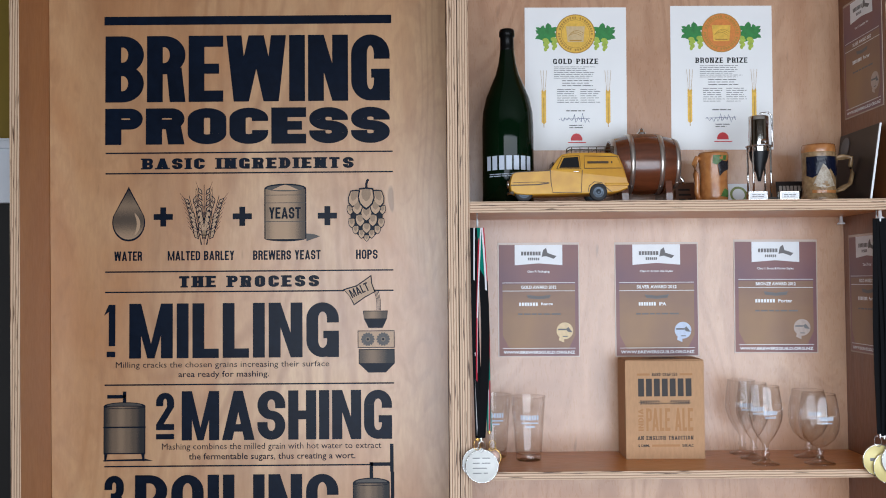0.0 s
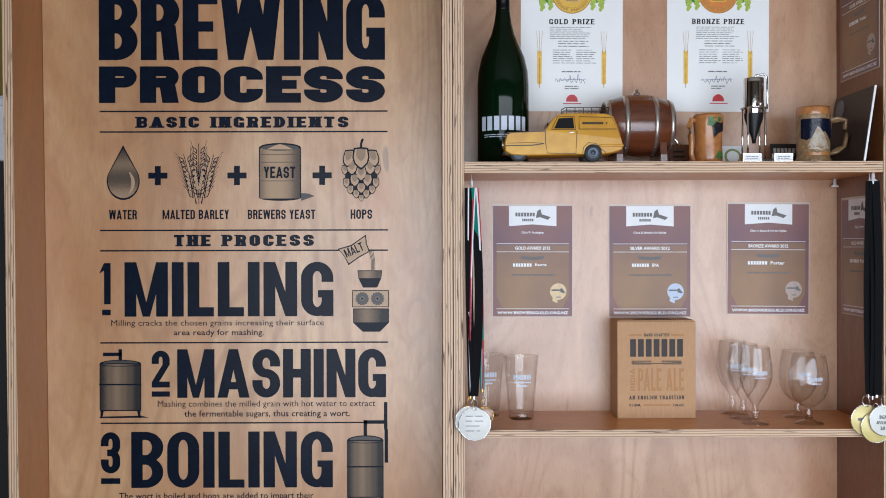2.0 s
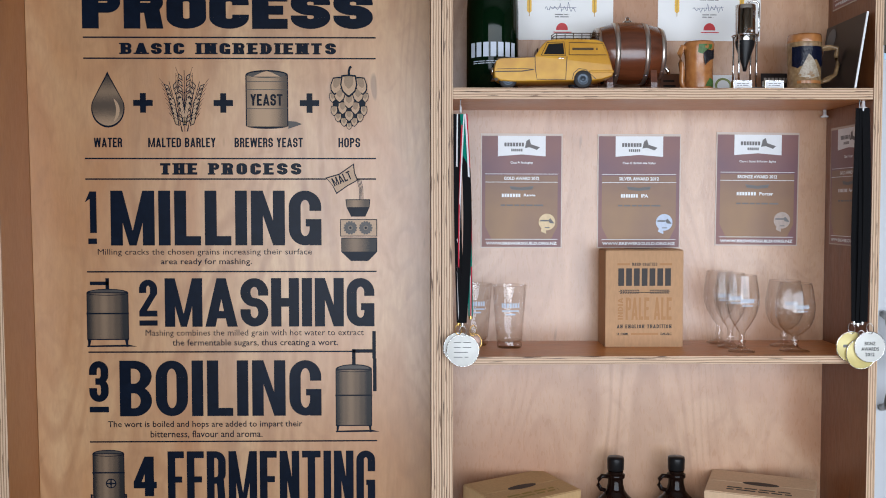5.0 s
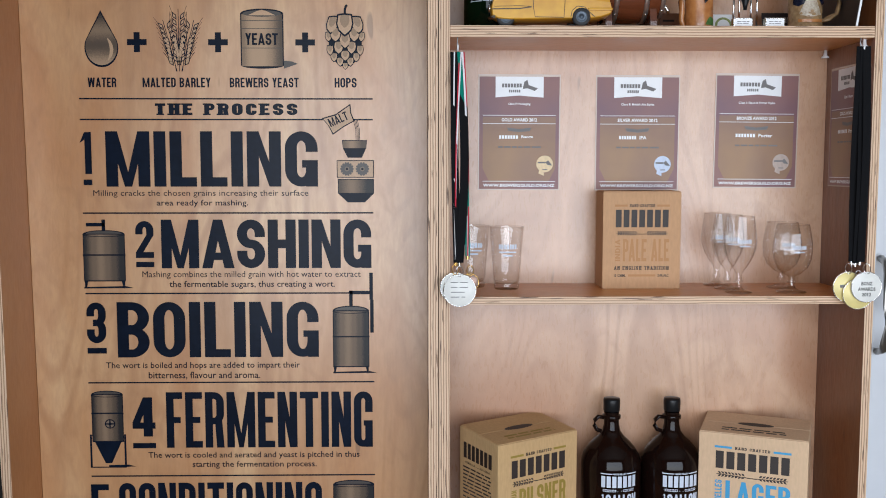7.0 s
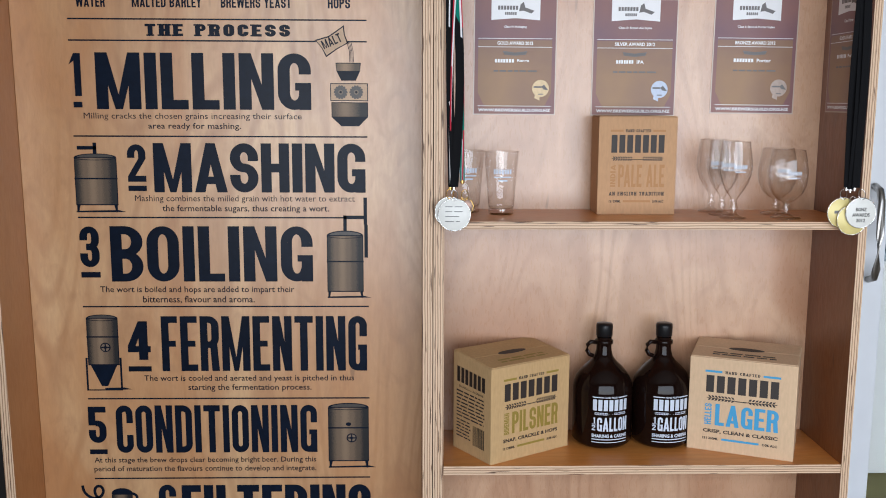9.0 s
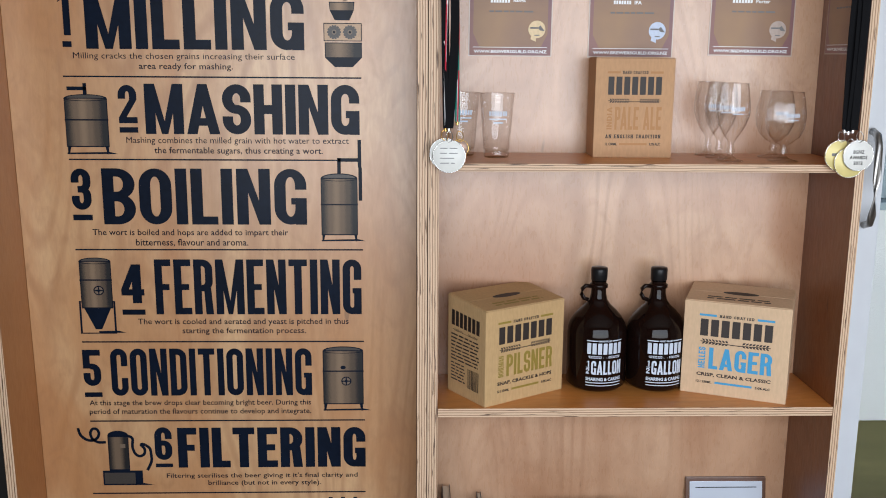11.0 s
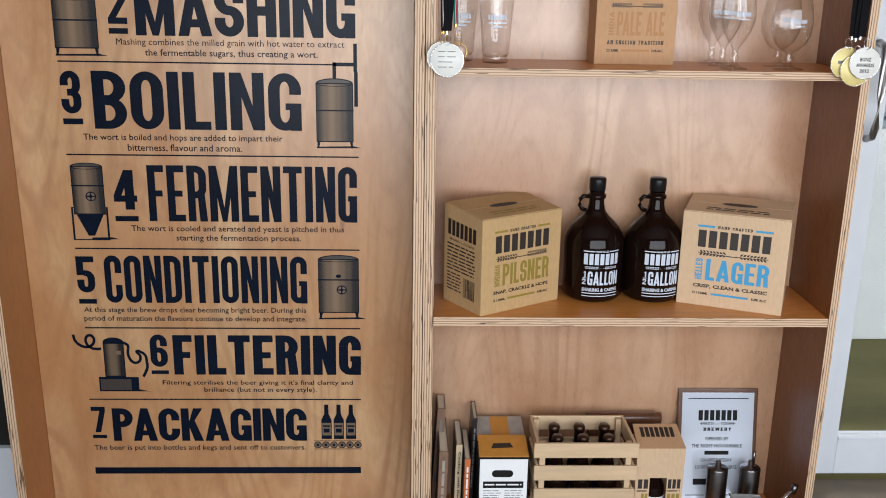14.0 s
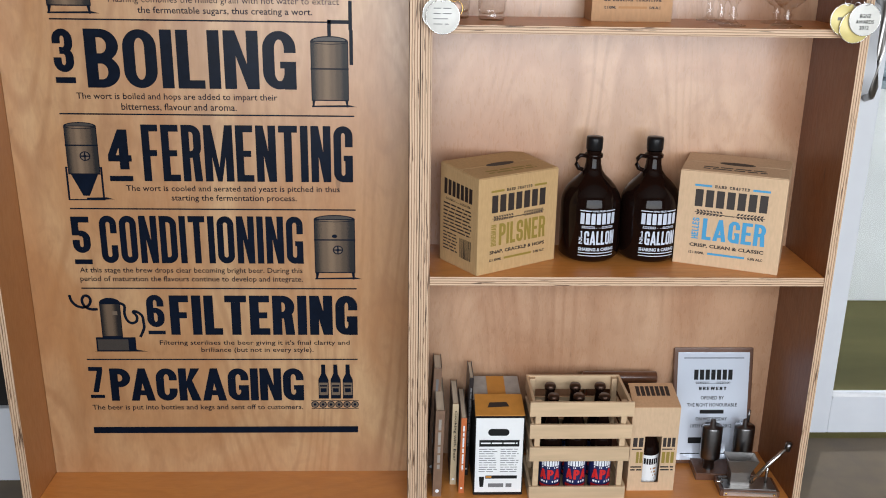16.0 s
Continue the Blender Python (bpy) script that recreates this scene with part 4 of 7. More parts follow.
# hop cone: bracts laid from the tip up, each over the ones below
a, b, c = bmesh.new(), bmesh.new(), bmesh.new()
stroke(a, ((-0.3397, 2.052), (-0.3400, 2.070), (-0.3375, 2.079), (-0.3340, 2.082)), 0.006)
BRACT = ((-0.42, 0.46), (-0.5, 0.05), (-0.38, -0.25), (-0.14, -0.43), (0, -0.5), (0.14, -0.43), (0.38, -0.25), (0.5, 0.05), (0.42, 0.46), (0, 0.5))
ell(a, -0.3397, 1.990, 0.0415, 0.060, 0.0)
row = 1
for z, spots, w, h in ((1.9315, (0,), 0.014, 0.018), (1.9420, (-0.0128, 0.0128), 0.018, 0.024), (1.9530, (-0.0278, 0.0278), 0.018, 0.024), (1.9570, (0,), 0.024, 0.029), (1.9700, (-0.0374, 0.0374), 0.018, 0.027),
                       (1.9765, (-0.016, 0.016), 0.026, 0.035), (1.9935, (0,), 0.031, 0.042), (2.0030, (-0.0410, 0.0410), 0.018, 0.026), (2.0085, (-0.0235, 0.0235), 0.030, 0.040), (2.0320, (-0.0310, 0.0310), 0.032, 0.046), (2.0320, (0,), 0.044, 0.058)):
    for k, x in enumerate(spots):
        lean = -x * 7 if z > 2.03 else 0.0
        for bmx, q, yy, up in ((a, 1.0, 0.0, 0.0), (b, 0.83, -0.00025, 0.01), (c, 0.55, -0.0005, 0.15)):
            poly(bmx, [(-0.3397 + x + q * w * px + lean * q * h * pz, z + q * h * pz + up * h) for px, pz in BRACT], yy - 0.0008 * row - 0.00002 * k)
    row += 1
picture("printed_hop_cone", ((a, INK), (b, PETAL), (c, TONES[4])))
# malt sack, hopper, rollers and bin
a, b, c = bmesh.new(), bmesh.new(), bmesh.new()
poly(a, ((-0.4006, 1.802), (-0.366, 1.812), (-0.3281, 1.8383), (-0.326, 1.815), (-0.3179, 1.7949), (-0.345, 1.78), (-0.373, 1.7601), (-0.384, 1.783)))
poly(b, ((-0.3965, 1.800), (-0.365, 1.809), (-0.3305, 1.8335), (-0.3285, 1.815), (-0.3215, 1.7955), (-0.346, 1.7825), (-0.372, 1.7645), (-0.382, 1.783)))
for k in range(4):
    stroke(a, ((-0.322 + k * 0.0035, 1.80), (-0.315 + k * 0.003, 1.775), (-0.3145 + k * 0.003, 1.748)), 0.0014, -0.00002 * k)
poly(a, ((-0.350, 1.747), (-0.287, 1.747), (-0.289, 1.727), (-0.300, 1.703), (-0.336, 1.703), (-0.348, 1.727)))
rect(a, -0.3640, 1.6525, -0.2700, 1.6965)
rect(b, -0.3620, 1.6545, -0.2720, 1.6945)
poly(a, ((-0.3615, 1.6495), (-0.2700, 1.6495), (-0.2700, 1.613), (-0.293, 1.590), (-0.337, 1.590), (-0.3615, 1.613)))
for x in (-0.338, -0.299):
    for k in range(14):
        t = k * 2 * math.pi / 14
        ell(c, x + 0.0145 * math.cos(t), 1.6745 + 0.0145 * math.sin(t), 0.003, 0.003, -0.00002 * (k % 2), 8)
    ell(c, x, 1.6745, 0.0145, 0.0145, -0.00006)
d = bmesh.new()
for x in (-0.338, -0.299):
    ell(d, x, 1.6745, 0.006, 0.006)
e = bmesh.new()
for x in (-0.338, -0.299):
    ell(e, x, 1.6745, 0.003, 0.003)
shades = shade_strips(-0.3475, -0.2895, 1.727, 1.745, (2, 3, 4, 4, 3, 2, 1, 1)) + shade_strips(-0.3595, -0.2720, 1.614, 1.6475, (1, 2, 3, 3, 2, 1, 0, 0))
picture("printed_malt_mill", [(a, INK), (b, PETAL), (c, TONE1), (d, TONE2), (e, INK)] + shades)
bm = block_word("MALT", -0.025, 0.025, -0.011, 0.011, 0.30, 0.16, 0.16)
bm.transform(Matrix.Translation((-0.359, 0, 1.7995)) @ Matrix.Rotation(-0.42, 4, "Y"))
ink("printed_caption", bm, lift=0.0012)


def tank(name, x0, x1, z0, z1, dome, legs, mid, feet=True, cone=False, spot=False, pipe=None):
    """A printed brewing vessel."""
    a, b, c, d = (bmesh.new() for _ in range(4))
    m, w = (x0 + x1) / 2, (x1 - x0) / 2
    body = z0 + legs
    arc = [(m + w * math.cos(t), z1 - dome + dome * math.sin(t)) for t in [k * math.pi / 14 for k in range(15)]]
    poly(a, [(x0, body), (x1, body)] + arc)
    shades = shade_strips(x0 + 0.002, x1 - 0.002, body + 0.003, z1 - dome * 1.1, (0, 1, 2, 2, 3, 3, 2, 2, 1, 1, 0, 0))
    c.free()
    poly(b, [(m + w * 0.86 * math.cos(t), z1 - dome * 0.9 + dome * 0.7 * math.sin(t)) for t in [k * math.pi / 14 for k in range(15)]], -0.00002)
    rect(d, x0 - 0.001, mid, x1 + 0.001, mid + 0.0036)
    stroke(d, [(m + w * math.cos(t), z1 - dome * 1.05 - 0.006 * math.sin(t)) for t in [k * math.pi / 14 for k in range(15)]], 0.0016, -0.00003)
    if cone:
        poly(a, ((x0 + w * 0.16, body), (x1 - w * 0.16, body), (m + w * 0.2, z0 + 0.012), (m - w * 0.2, z0 + 0.012)), -0.00002)
        for s in (x0 - 0.004, x1 + 0.003):
            rect(a, s - 0.0025, z0, s + 0.0025, body + 0.02, -0.00004)
        rect(a, x0 - 0.004, z0, x1 + 0.004, z0 + 0.003, -0.00006)
        rect(a, x0 - 0.004, body + 0.017, x1 + 0.004, body + 0.019, -0.00007)
        poly(a, ((x1 - w, z0), (x1 + 0.03, z0 + 0.003), (x1 + 0.01, z0 + 0.008), (m, z0 + 0.007)), -0.00008)
    elif feet:
        for s in (0, 1):
            xa = x0 + 0.002 if s == 0 else x1 - 0.002
            xb = x0 + w * 0.2 if s == 0 else x1 - w * 0.2
            poly(a, ((xa, z0), ((xa + xb) / 2, z0), (xb, body), (xa, body)), -0.00002)
        poly(a, ((x0, z0), (x1 + 0.02, z0 + 0.001), (x1, z0 + 0.006), (x0, z0 + 0.004)), -0.00004)
    if spot:
        ell(d, m + w * 0.15, mid - 0.026, 0.0135, 0.0125, -0.00005)
        ell(d, m, mid + 0.012, 0.007, 0.005, -0.00006) if not cone else None
    if pipe:
        for q in pipe:
            stroke(a, q, 0.009, -0.0001)
    e = bmesh.new()
    if spot:
        ell(e, m + w * 0.15, mid - 0.026, 0.0105, 0.0098)
    layers = [(a, INK), (b, TONE1)] + shades + [(d, INK)]
    f = bmesh.new()
    if spot:
        stroke(f, ((m + w * 0.15, mid - 0.037), (m + w * 0.15, mid - 0.015)), 0.0035)
        stroke(f, ((m + w * 0.15 - 0.012, mid - 0.026), (m + w * 0.15 + 0.012, mid - 0.026)), 0.0035, -0.00003)
        ell(f, m + w * 0.15, mid - 0.026, 0.004, 0.004, -0.00006)
    picture(name, layers + ([(e, TONE2), (f, INK)] if spot else []))
    if not spot:
        e.free()
        f.free()


tank("printed_mash_tun", -1.009, -0.903, 1.371, 1.520, 0.010, 0.018, 1.455, pipe=[((-0.956, 1.515), (-0.956, 1.547)), ((-0.952, 1.534), (-1.0, 1.534))])
tank("printed_kettle", -0.378, -0.2847, 1.149, 1.325, 0.013, 0.016, 1.243, pipe=[((-0.331, 1.322), (-0.331, 1.364)), ((-0.334, 1.359), (-0.283, 1.359)), ((-0.2790, 1.41), (-0.2790, 1.34)), ((-0.2775, 1.34), (-0.2775, 1.255))])
tank("printed_fermenter", -1.001, -0.920, 0.903, 1.106, 0.010, 0.068, 1.045, cone=True, spot=True)
tank("printed_conditioning_tank", -0.3815, -0.2745, 0.688, 0.867, 0.012, 0.018, 0.797, spot=True)
a, b, c = bmesh.new(), bmesh.new(), bmesh.new()
rect(a, -0.976, 0.478, -0.870, 0.520)
rect(a, -0.958, 0.518, -0.903, 0.622, -0.00002)
ell(a, -0.9305, 0.620, 0.0275, 0.014, -0.00004)
poly(a, ((-0.985, 0.478), (-0.84, 0.478), (-0.87, 0.484)), -0.00006)
def eased(pts, n=4):
    """A smooth line through points."""
    pts = [Vector(p) for p in pts]
    full = [pts[0]] + pts + [pts[-1]]
    out = []
    for p, q, r, t in zip(full, full[1:], full[2:], full[3:]):
        for k in range(n):
            f = k / n
            out.append(0.5 * (2 * q + (r - p) * f + (2 * p - 5 * q + 4 * r - t) * f * f + (3 * q - p - 3 * r + t) * f ** 3))
    return out + [pts[-1]]


for q in (eased([(-1.0339, 0.6420), (-1.0294, 0.6242), (-1.0173, 0.6113), (-1.0007, 0.6064), (-0.9855, 0.6129), (-0.9795, 0.6274), (-0.9855, 0.6387), (-0.9961, 0.6387), (-1.0022, 0.6274), (-0.9976, 0.6113), (-0.9825, 0.6016), (-0.9629, 0.6016)]),
          eased([(-0.9039, 0.6193), (-0.8918, 0.6113), (-0.8933, 0.5886), (-0.8873, 0.5692), (-0.8752, 0.5612), (-0.8631, 0.5676), (-0.8615, 0.5822), (-0.8706, 0.5935), (-0.8631, 0.5951), (-0.8479, 0.5838), (-0.8449, 0.5660), (-0.8444, 0.5482), (-0.8509, 0.5321), (-0.8570, 0.5208)])):
    stroke(a, q, 0.0075, -0.0001)
shades = shade_strips(-0.956, -0.905, 0.524, 0.616, (0, 1, 2, 2, 2, 1, 0, 0))
rect(b, -0.972, 0.482, -0.89, 0.514)
rect(c, -0.925, 0.585, -0.912, 0.596)
picture("printed_filter", [(a, INK), (b, TONE1)] + shades + [(c, TONE2)])
a, b, c = bmesh.new(), bmesh.new(), bmesh.new()
for k in range(3):
    x = -0.367 + k * 0.0335
    poly(a, [(x + sx, 0.335 + z) for sx, z in ((-0.014, 0), (0.014, 0), (0.014, 0.058), (0.006, 0.076), (0.0055, 0.104), (-0.0055, 0.104), (-0.006, 0.076), (-0.014, 0.058))])
    rect(b, x - 0.012, 0.346, x + 0.012, 0.384)
    rect(c, x - 0.010, 0.372, x + 0.010, 0.377)
    rect(c, x - 0.008, 0.355, x + 0.008, 0.367)
for k in range(6):
    x = -0.392 + k * 0.0222
    ell(a, x, 0.317, 0.0105, 0.0105, -0.00002 * k)
    ell(b, x, 0.317, 0.0082, 0.0082)
    ell(c, x, 0.317, 0.004, 0.004)
stroke(a, ((-0.402, 0.3295), (-0.271, 0.3295)), 0.0018, -0.0002)
stroke(a, ((-0.402, 0.3045), (-0.271, 0.3045)), 0.0018, -0.0002)
picture("printed_bottles_on_belt", ((a, INK), (b, TONE2), (c, INK)))


# ---- paper on the back panel ----
def sheet_matrix(x0, x1, z0, z1, turn):
    return pose((x0 + x1) / 2, -0.0004, (z0 + z1) / 2, 0, turn, 0)


def flat(name, shapes, material, parent, y, label=""):
    bm = bmesh.new()
    for s in shapes:
        poly(bm, s)
    bm.transform(Matrix.Translation((0, y, 0)))
    return part(name, bm, material, parent, label)


def at_y(bm, y):
    bm.transform(Matrix.Translation((0, y, 0)))
    return bm


def prize(label, x0, x1, z0, z1, turn, seal, seal_dark, word, seed):
    w, h = (x1 - x0) / 2, (z1 - z0) / 2
    p = thing("prize_certificate", label, "certificate", sheet_matrix(x0, x1, z0, z1, turn), "prize certificates")
    part("sheet", boxed(-w, w, -0.0012, 0, -h, h), PAPER, p)
    # hop leaves and cones
    for s in (-1, 1):
        for k, (lx, lz, r, t) in enumerate(((0.070, 0.128, 0.022, 0.2), (0.085, 0.118, 0.020, -0.6), (0.074, 0.108, 0.020, -1.2), (0.090, 0.130, 0.014, 0.6))):
            n, leaf = 20, bmesh.new()
            pts = [((lx + r * (1 + 0.34 * math.cos(5 * q)) * math.cos(q + t)) * s, lz + 0.75 * r * (1 + 0.34 * math.cos(5 * q)) * math.sin(q + t)) for q in [2 * math.pi * i / n for i in range(n)]]
            poly(leaf, pts, -0.00003 * k)
            part("hop_leaf", at_y(leaf, -0.0016), LEAF, p)
        for k, (cx, cz) in enumerate(((0.056, 0.093), (0.078, 0.090))):
            cone = bmesh.new()
            for j in range(5):
                ell(cone, s * cx + (0.002 if j % 2 else -0.002), cz + 0.013 - j * 0.006, 0.0085 - 0.001 * j, 0.006, -0.00003 * j, 10)
            part("hop_cone", at_y(cone, -0.0019), HOPG, p)
    bm = bmesh.new()
    ell(bm, 0, 0.120, 0.0525, 0.0525, seg=40)
    md = part("medallion", at_y(bm, -0.0023), seal_dark, p)
    bm = bmesh.new()
    ell(bm, 0, 0.120, 0.050, 0.050, seg=40)
    part("face", at_y(bm, -0.0026), seal, md)
    bm = bmesh.new()
    for k in range(40):
        t = k * 2 * math.pi / 40
        if k % 10 != 9:
            q = Vector((math.cos(t), math.sin(t)))
            o = Vector((0, 0.120)) + q * 0.0435
            n = Vector((-q.y, q.x))
            poly(bm, (o + q * 0.003 + n * 0.0022, o + q * 0.003 - n * 0.0022, o - q * 0.003 - n * 0.0022, o - q * 0.003 + n * 0.0022))
    ringpart(bm, 0, 0.120, 0.0385, 0.0385, 0.0012, 0.0012, 0, 360, -0.0001, 30)
    part("rim_ring_print", at_y(bm, -0.0029), seal_dark, md)
    bm = bmesh.new()
    poly(bm, ((-0.025, 0.140), (0.025, 0.140), (0.021, 0.098), (-0.021, 0.098)))
    part("cup", at_y(bm, -0.0030), GOLD if seal is BRONZE else GOLDP, md)
    bm = bmesh.new()
    for k in range(3):
        stroke(bm, [(-0.020 + 0.004 * j + 0.003 * k, 0.113 + 0.004 * k + 0.008 * math.sin(j * 0.35)) for j in range(10)], 0.0011, -0.00003 * k)
    rect(bm, -0.016, 0.100, 0.016, 0.1035)
    part("cup_print", at_y(bm, -0.0033), seal_dark, md)
    W = 0.060 if word.startswith("G") else 0.069
    part("title", at_y(block_word(word, -W, W, 0.0395, 0.0535, 0.34, 0.16, 0.34, slab=0.12), -0.0016), BLACK, p)
    part("small_print", at_y(bars(-0.058, 0.060, -0.001, 0.034, 7, seed=seed, ragged=0.3, fill=0.30), -0.0016), GREYT, p)
    part("small_print", at_y(bars(-0.036, 0.048, -0.022, -0.002, 3, seed=seed + 1, ragged=0.2, fill=0.30), -0.0016), GREYT, p)
    part("small_print", at_y(bars(-0.050, 0.008, -0.066, -0.026, 7, seed=seed + 2, ragged=0.25, fill=0.30), -0.0016), GREYT, p)
    part("small_print", at_y(bars(0.012, 0.066, -0.066, -0.026, 7, seed=seed + 3, ragged=0.3, fill=0.28), -0.0016), GREYT, p)
    part("small_print", at_y(bars(-0.026, 0.026, -0.089, -0.083, 1, seed=seed + 4, fill=0.5), -0.0016), GREYT, p)
    bm = bmesh.new()
    rnd = random.Random(seed)
    pts = [(-0.044 + 0.0036 * j, -0.110 + 0.011 * math.sin(j * 1.9) * rnd.random() + (0.010 if j in (11, 17) else 0)) for j in range(23)]
    stroke(bm, pts, 0.0014)
    stroke(bm, ((-0.034, -0.108), (0.038, -0.106)), 0.0009, -0.00003)
    part("signature", at_y(bm, -0.0016), BLUEINK, p)
    part("small_print", at_y(bars(-0.018, 0.022, -0.134, -0.122, 2, seed=seed + 5, ragged=0.3, fill=0.4), -0.0016), GREYT, p)
    bm = bmesh.new()
    poly(bm, [(0.001 + 0.0155 * math.cos(q), -0.164 + 0.0175 * math.sin(q)) for q in [math.radians(-5 + 190 * k / 16) for k in range(17)]])
    rect(bm, -0.022, -0.172, 0.026, -0.1695, -0.00003)
    part("emblem", at_y(bm, -0.0016), RED, p)
    for s in (-1, 1):
        ear, awn = bmesh.new(), bmesh.new()
        cx = s * 0.0855
        stroke(awn, ((cx, -0.130), (cx, -0.050)), 0.0016)
        for q in (-1, 0, 1):
            stroke(awn, ((cx + q * 0.003, -0.040), (cx + q * 0.008, 0.022)), 0.0007, -0.00004)
        for k in range(12):
            for q in (-1, 1):
                z = -0.122 + k * 0.0072
                poly(ear, ((cx, z), (cx + q * 0.0065, z + 0.006), (cx + q * 0.005, z + 0.014), (cx, z + 0.008)), -0.00003 * (k % 2))
        part("barley_ear", at_y(ear, -0.0019), GOLD, p)
        part("barley_stalk", at_y(awn, -0.0023), GOLDD, p)
    return p


prize("white paper gold prize certificate with hops and barley", 0.0765, 0.3470, 2.165, 2.5475, 0.3, GOLD, GOLDD, "GOLD PRIZE", 3)
prize("white paper bronze prize certificate with hops and barley", 0.4650, 0.7355, 2.1635, 2.549, 0.3, BRONZE, GOLDD, "BRONZE PRIZE", 9)


def award(label, w, h, m, seal, grade, cls, product):
    """A laminated mauve and tan award certificate."""
    p = thing("award_certificate", label, "certificate", m, "award certificates")
    w, h = w / 2, h / 2
    part("laminate", boxed(-w, w, -0.0012, 0, -h, h), LAMIN, p, "clear laminate border")
    flat("sheet", [((-w + .003, -h + .003), (w - .003, -h + .003), (w - .003, h - .006), (-w + .003, h - .006))], MAUVE, p, -0.0016)
    flat("tan_field", [((-w + .012, -h * 0.62), (-w + .03, -h * 0.86), (w - .03, -h * 0.86), (w - .012, -h * 0.62), (w - .012, h * 0.27), (-w + .012, h * 0.27))], TAN, p, -0.0019)
    flag = flat("logo_flag", [((-0.063, h - 0.006), (0.063, h - 0.006), (0.063, h - 0.060), (0.0, h - 0.055), (-0.063, h - 0.060))], PALE, p, -0.0022)
    bm = bmesh.new()
    for k in range(7):
        rect(bm, -0.046 + k * 0.0076, h - 0.034, -0.0402 + k * 0.0076, h - 0.024)
    for k in range(6):
        rect(bm, -0.028 + k * 0.0052, h - 0.047, -0.0242 + k * 0.0052, h - 0.040)
    part("logo_mark", at_y(bm, -0.0025), GREYT, flag)
    bm = bmesh.new()
    poly(bm, ((0.008, h - 0.038), (0.012, h - 0.020), (0.020, h - 0.014), (0.024, h - 0.028), (0.048, h - 0.036), (0.040, h - 0.043), (0.020, h - 0.036)))
    part("logo_shape", at_y(bm, -0.0025), GREYT, flag)
    part("small_print", at_y(set_text(cls, -0.001 - 0.0016 * len(cls), 0.0016 * len(cls), h - 0.081, h - 0.0735, weight=0.02), -0.0022), PALE, p)
    for z in (0.044, 0.0225):
        flat("printed_line", [((-w + .012, z), (w - .012, z), (w - .012, z + .0013), (-w + .012, z + .0013))], PALE, p, -0.0023)
    gw = 0.0031 * len(grade)
    part("grade", at_y(set_text(grade, -gw, gw, 0.0285, 0.0375, weight=0.03), -0.0022), PALE, p)
    flat("ribbon_mark", [((-0.032, 0.013), (0.0, 0.009), (0.032, 0.013), (0.028, 0.004), (0.0, 0.001), (-0.028, 0.004))], GREYT, p, -0.0022)
    pw = 0.0045 * len(product) / 2 + 0.022
    part("brand_mark", at_y(brand_bars(-pw - 0.02, -0.002, -0.0165, -0.0075), -0.0022), PALE, p)
    part("product", at_y(set_text(product, 0.006, 0.006 + 0.0062 * len(product), -0.0165, -0.0075, weight=0.03), -0.0022), PALE, p)
    part("small_print", at_y(bars(-0.055, 0.058, -0.042, -0.034, 1, seed=4, fill=0.5, ragged=0.02), -0.0022), GREYT, p)
    bm = bmesh.new()
    ell(bm, 0.068, -0.082, 0.0220, 0.0220, seg=32)
    poly(bm, ((0.054, -0.098), (0.066, -0.104), (0.066, -0.113), (0.052, -0.107)), -0.00003)
    sl = part("seal", at_y(bm, -0.0024), seal, p)
    bm = bars(0.050, 0.074, -0.082, -0.075, 1, seed=2, fill=0.6)
    poly(bm, ((0.070, -0.078), (0.077, -0.072), (0.088, -0.086), (0.076, -0.085)))
    rect(bm, 0.062, -0.098, 0.075, -0.0955)
    part("seal_print", at_y(bm, -0.0028), GREYT, sl)
    flat("printed_line", [((-w + .012, -h + .0225), (w - .012, -h + .0225), (w - .012, -h + .0238), (-w + .012, -h + .0238))], PALE, p, -0.0023)
    part("web_address", at_y(set_text("WWW.BREWERSGUILD.ORG.NZ", -w + 0.014, w - 0.013, -h + 0.0085, -h + 0.0165, weight=0.03), -0.0022), PALE, p)
    return p


award("laminated mauve gold award certificate on plywood", 0.2155, 0.302, sheet_matrix(-0.001, 0.2145, 1.6185, 1.9205, 0.2), GOLDP, "GOLD AWARD 2012", "Class P: Packaging", "Range")
award("laminated mauve silver award certificate on plywood", 0.2210, 0.302, sheet_matrix(0.3075, 0.5288, 1.6175, 1.9190, 0.1), SILVERP, "SILVER AWARD 2012", "Class E: British Ale Styles", "IPA")
award("laminated mauve bronze award certificate on plywood", 0.2210, 0.300, sheet_matrix(0.6222, 0.8432, 1.6240, 1.9235, 0.4), BRONZEP, "BRONZE AWARD 2012", "Class I: Stout & Porter Styles", "Porter")
side = pose(XS - 0.0004, -0.1385, 2.385, 0, 0, -90)
award("laminated mauve award certificate on the dark side board", 0.2180, 0.300, side, BRONZEP, "SILVER AWARD 2012", "Class S: Speciality Ale", "Porter")
side = pose(XS - 0.0004, -0.1400, 1.7805, 0, 0, -90)
award("laminated mauve award certificate behind hanging medals", 0.2150, 0.302, side, BRONZEP, "GOLD AWARD 2011", "Class I: Porter", "Porter")


def subdiv(bm, cuts=5):
    bmesh.ops.triangulate(bm, faces=bm.faces)
    bmesh.ops.subdivide_edges(bm, edges=bm.edges, cuts=cuts, use_grid_fill=True)
    return bm


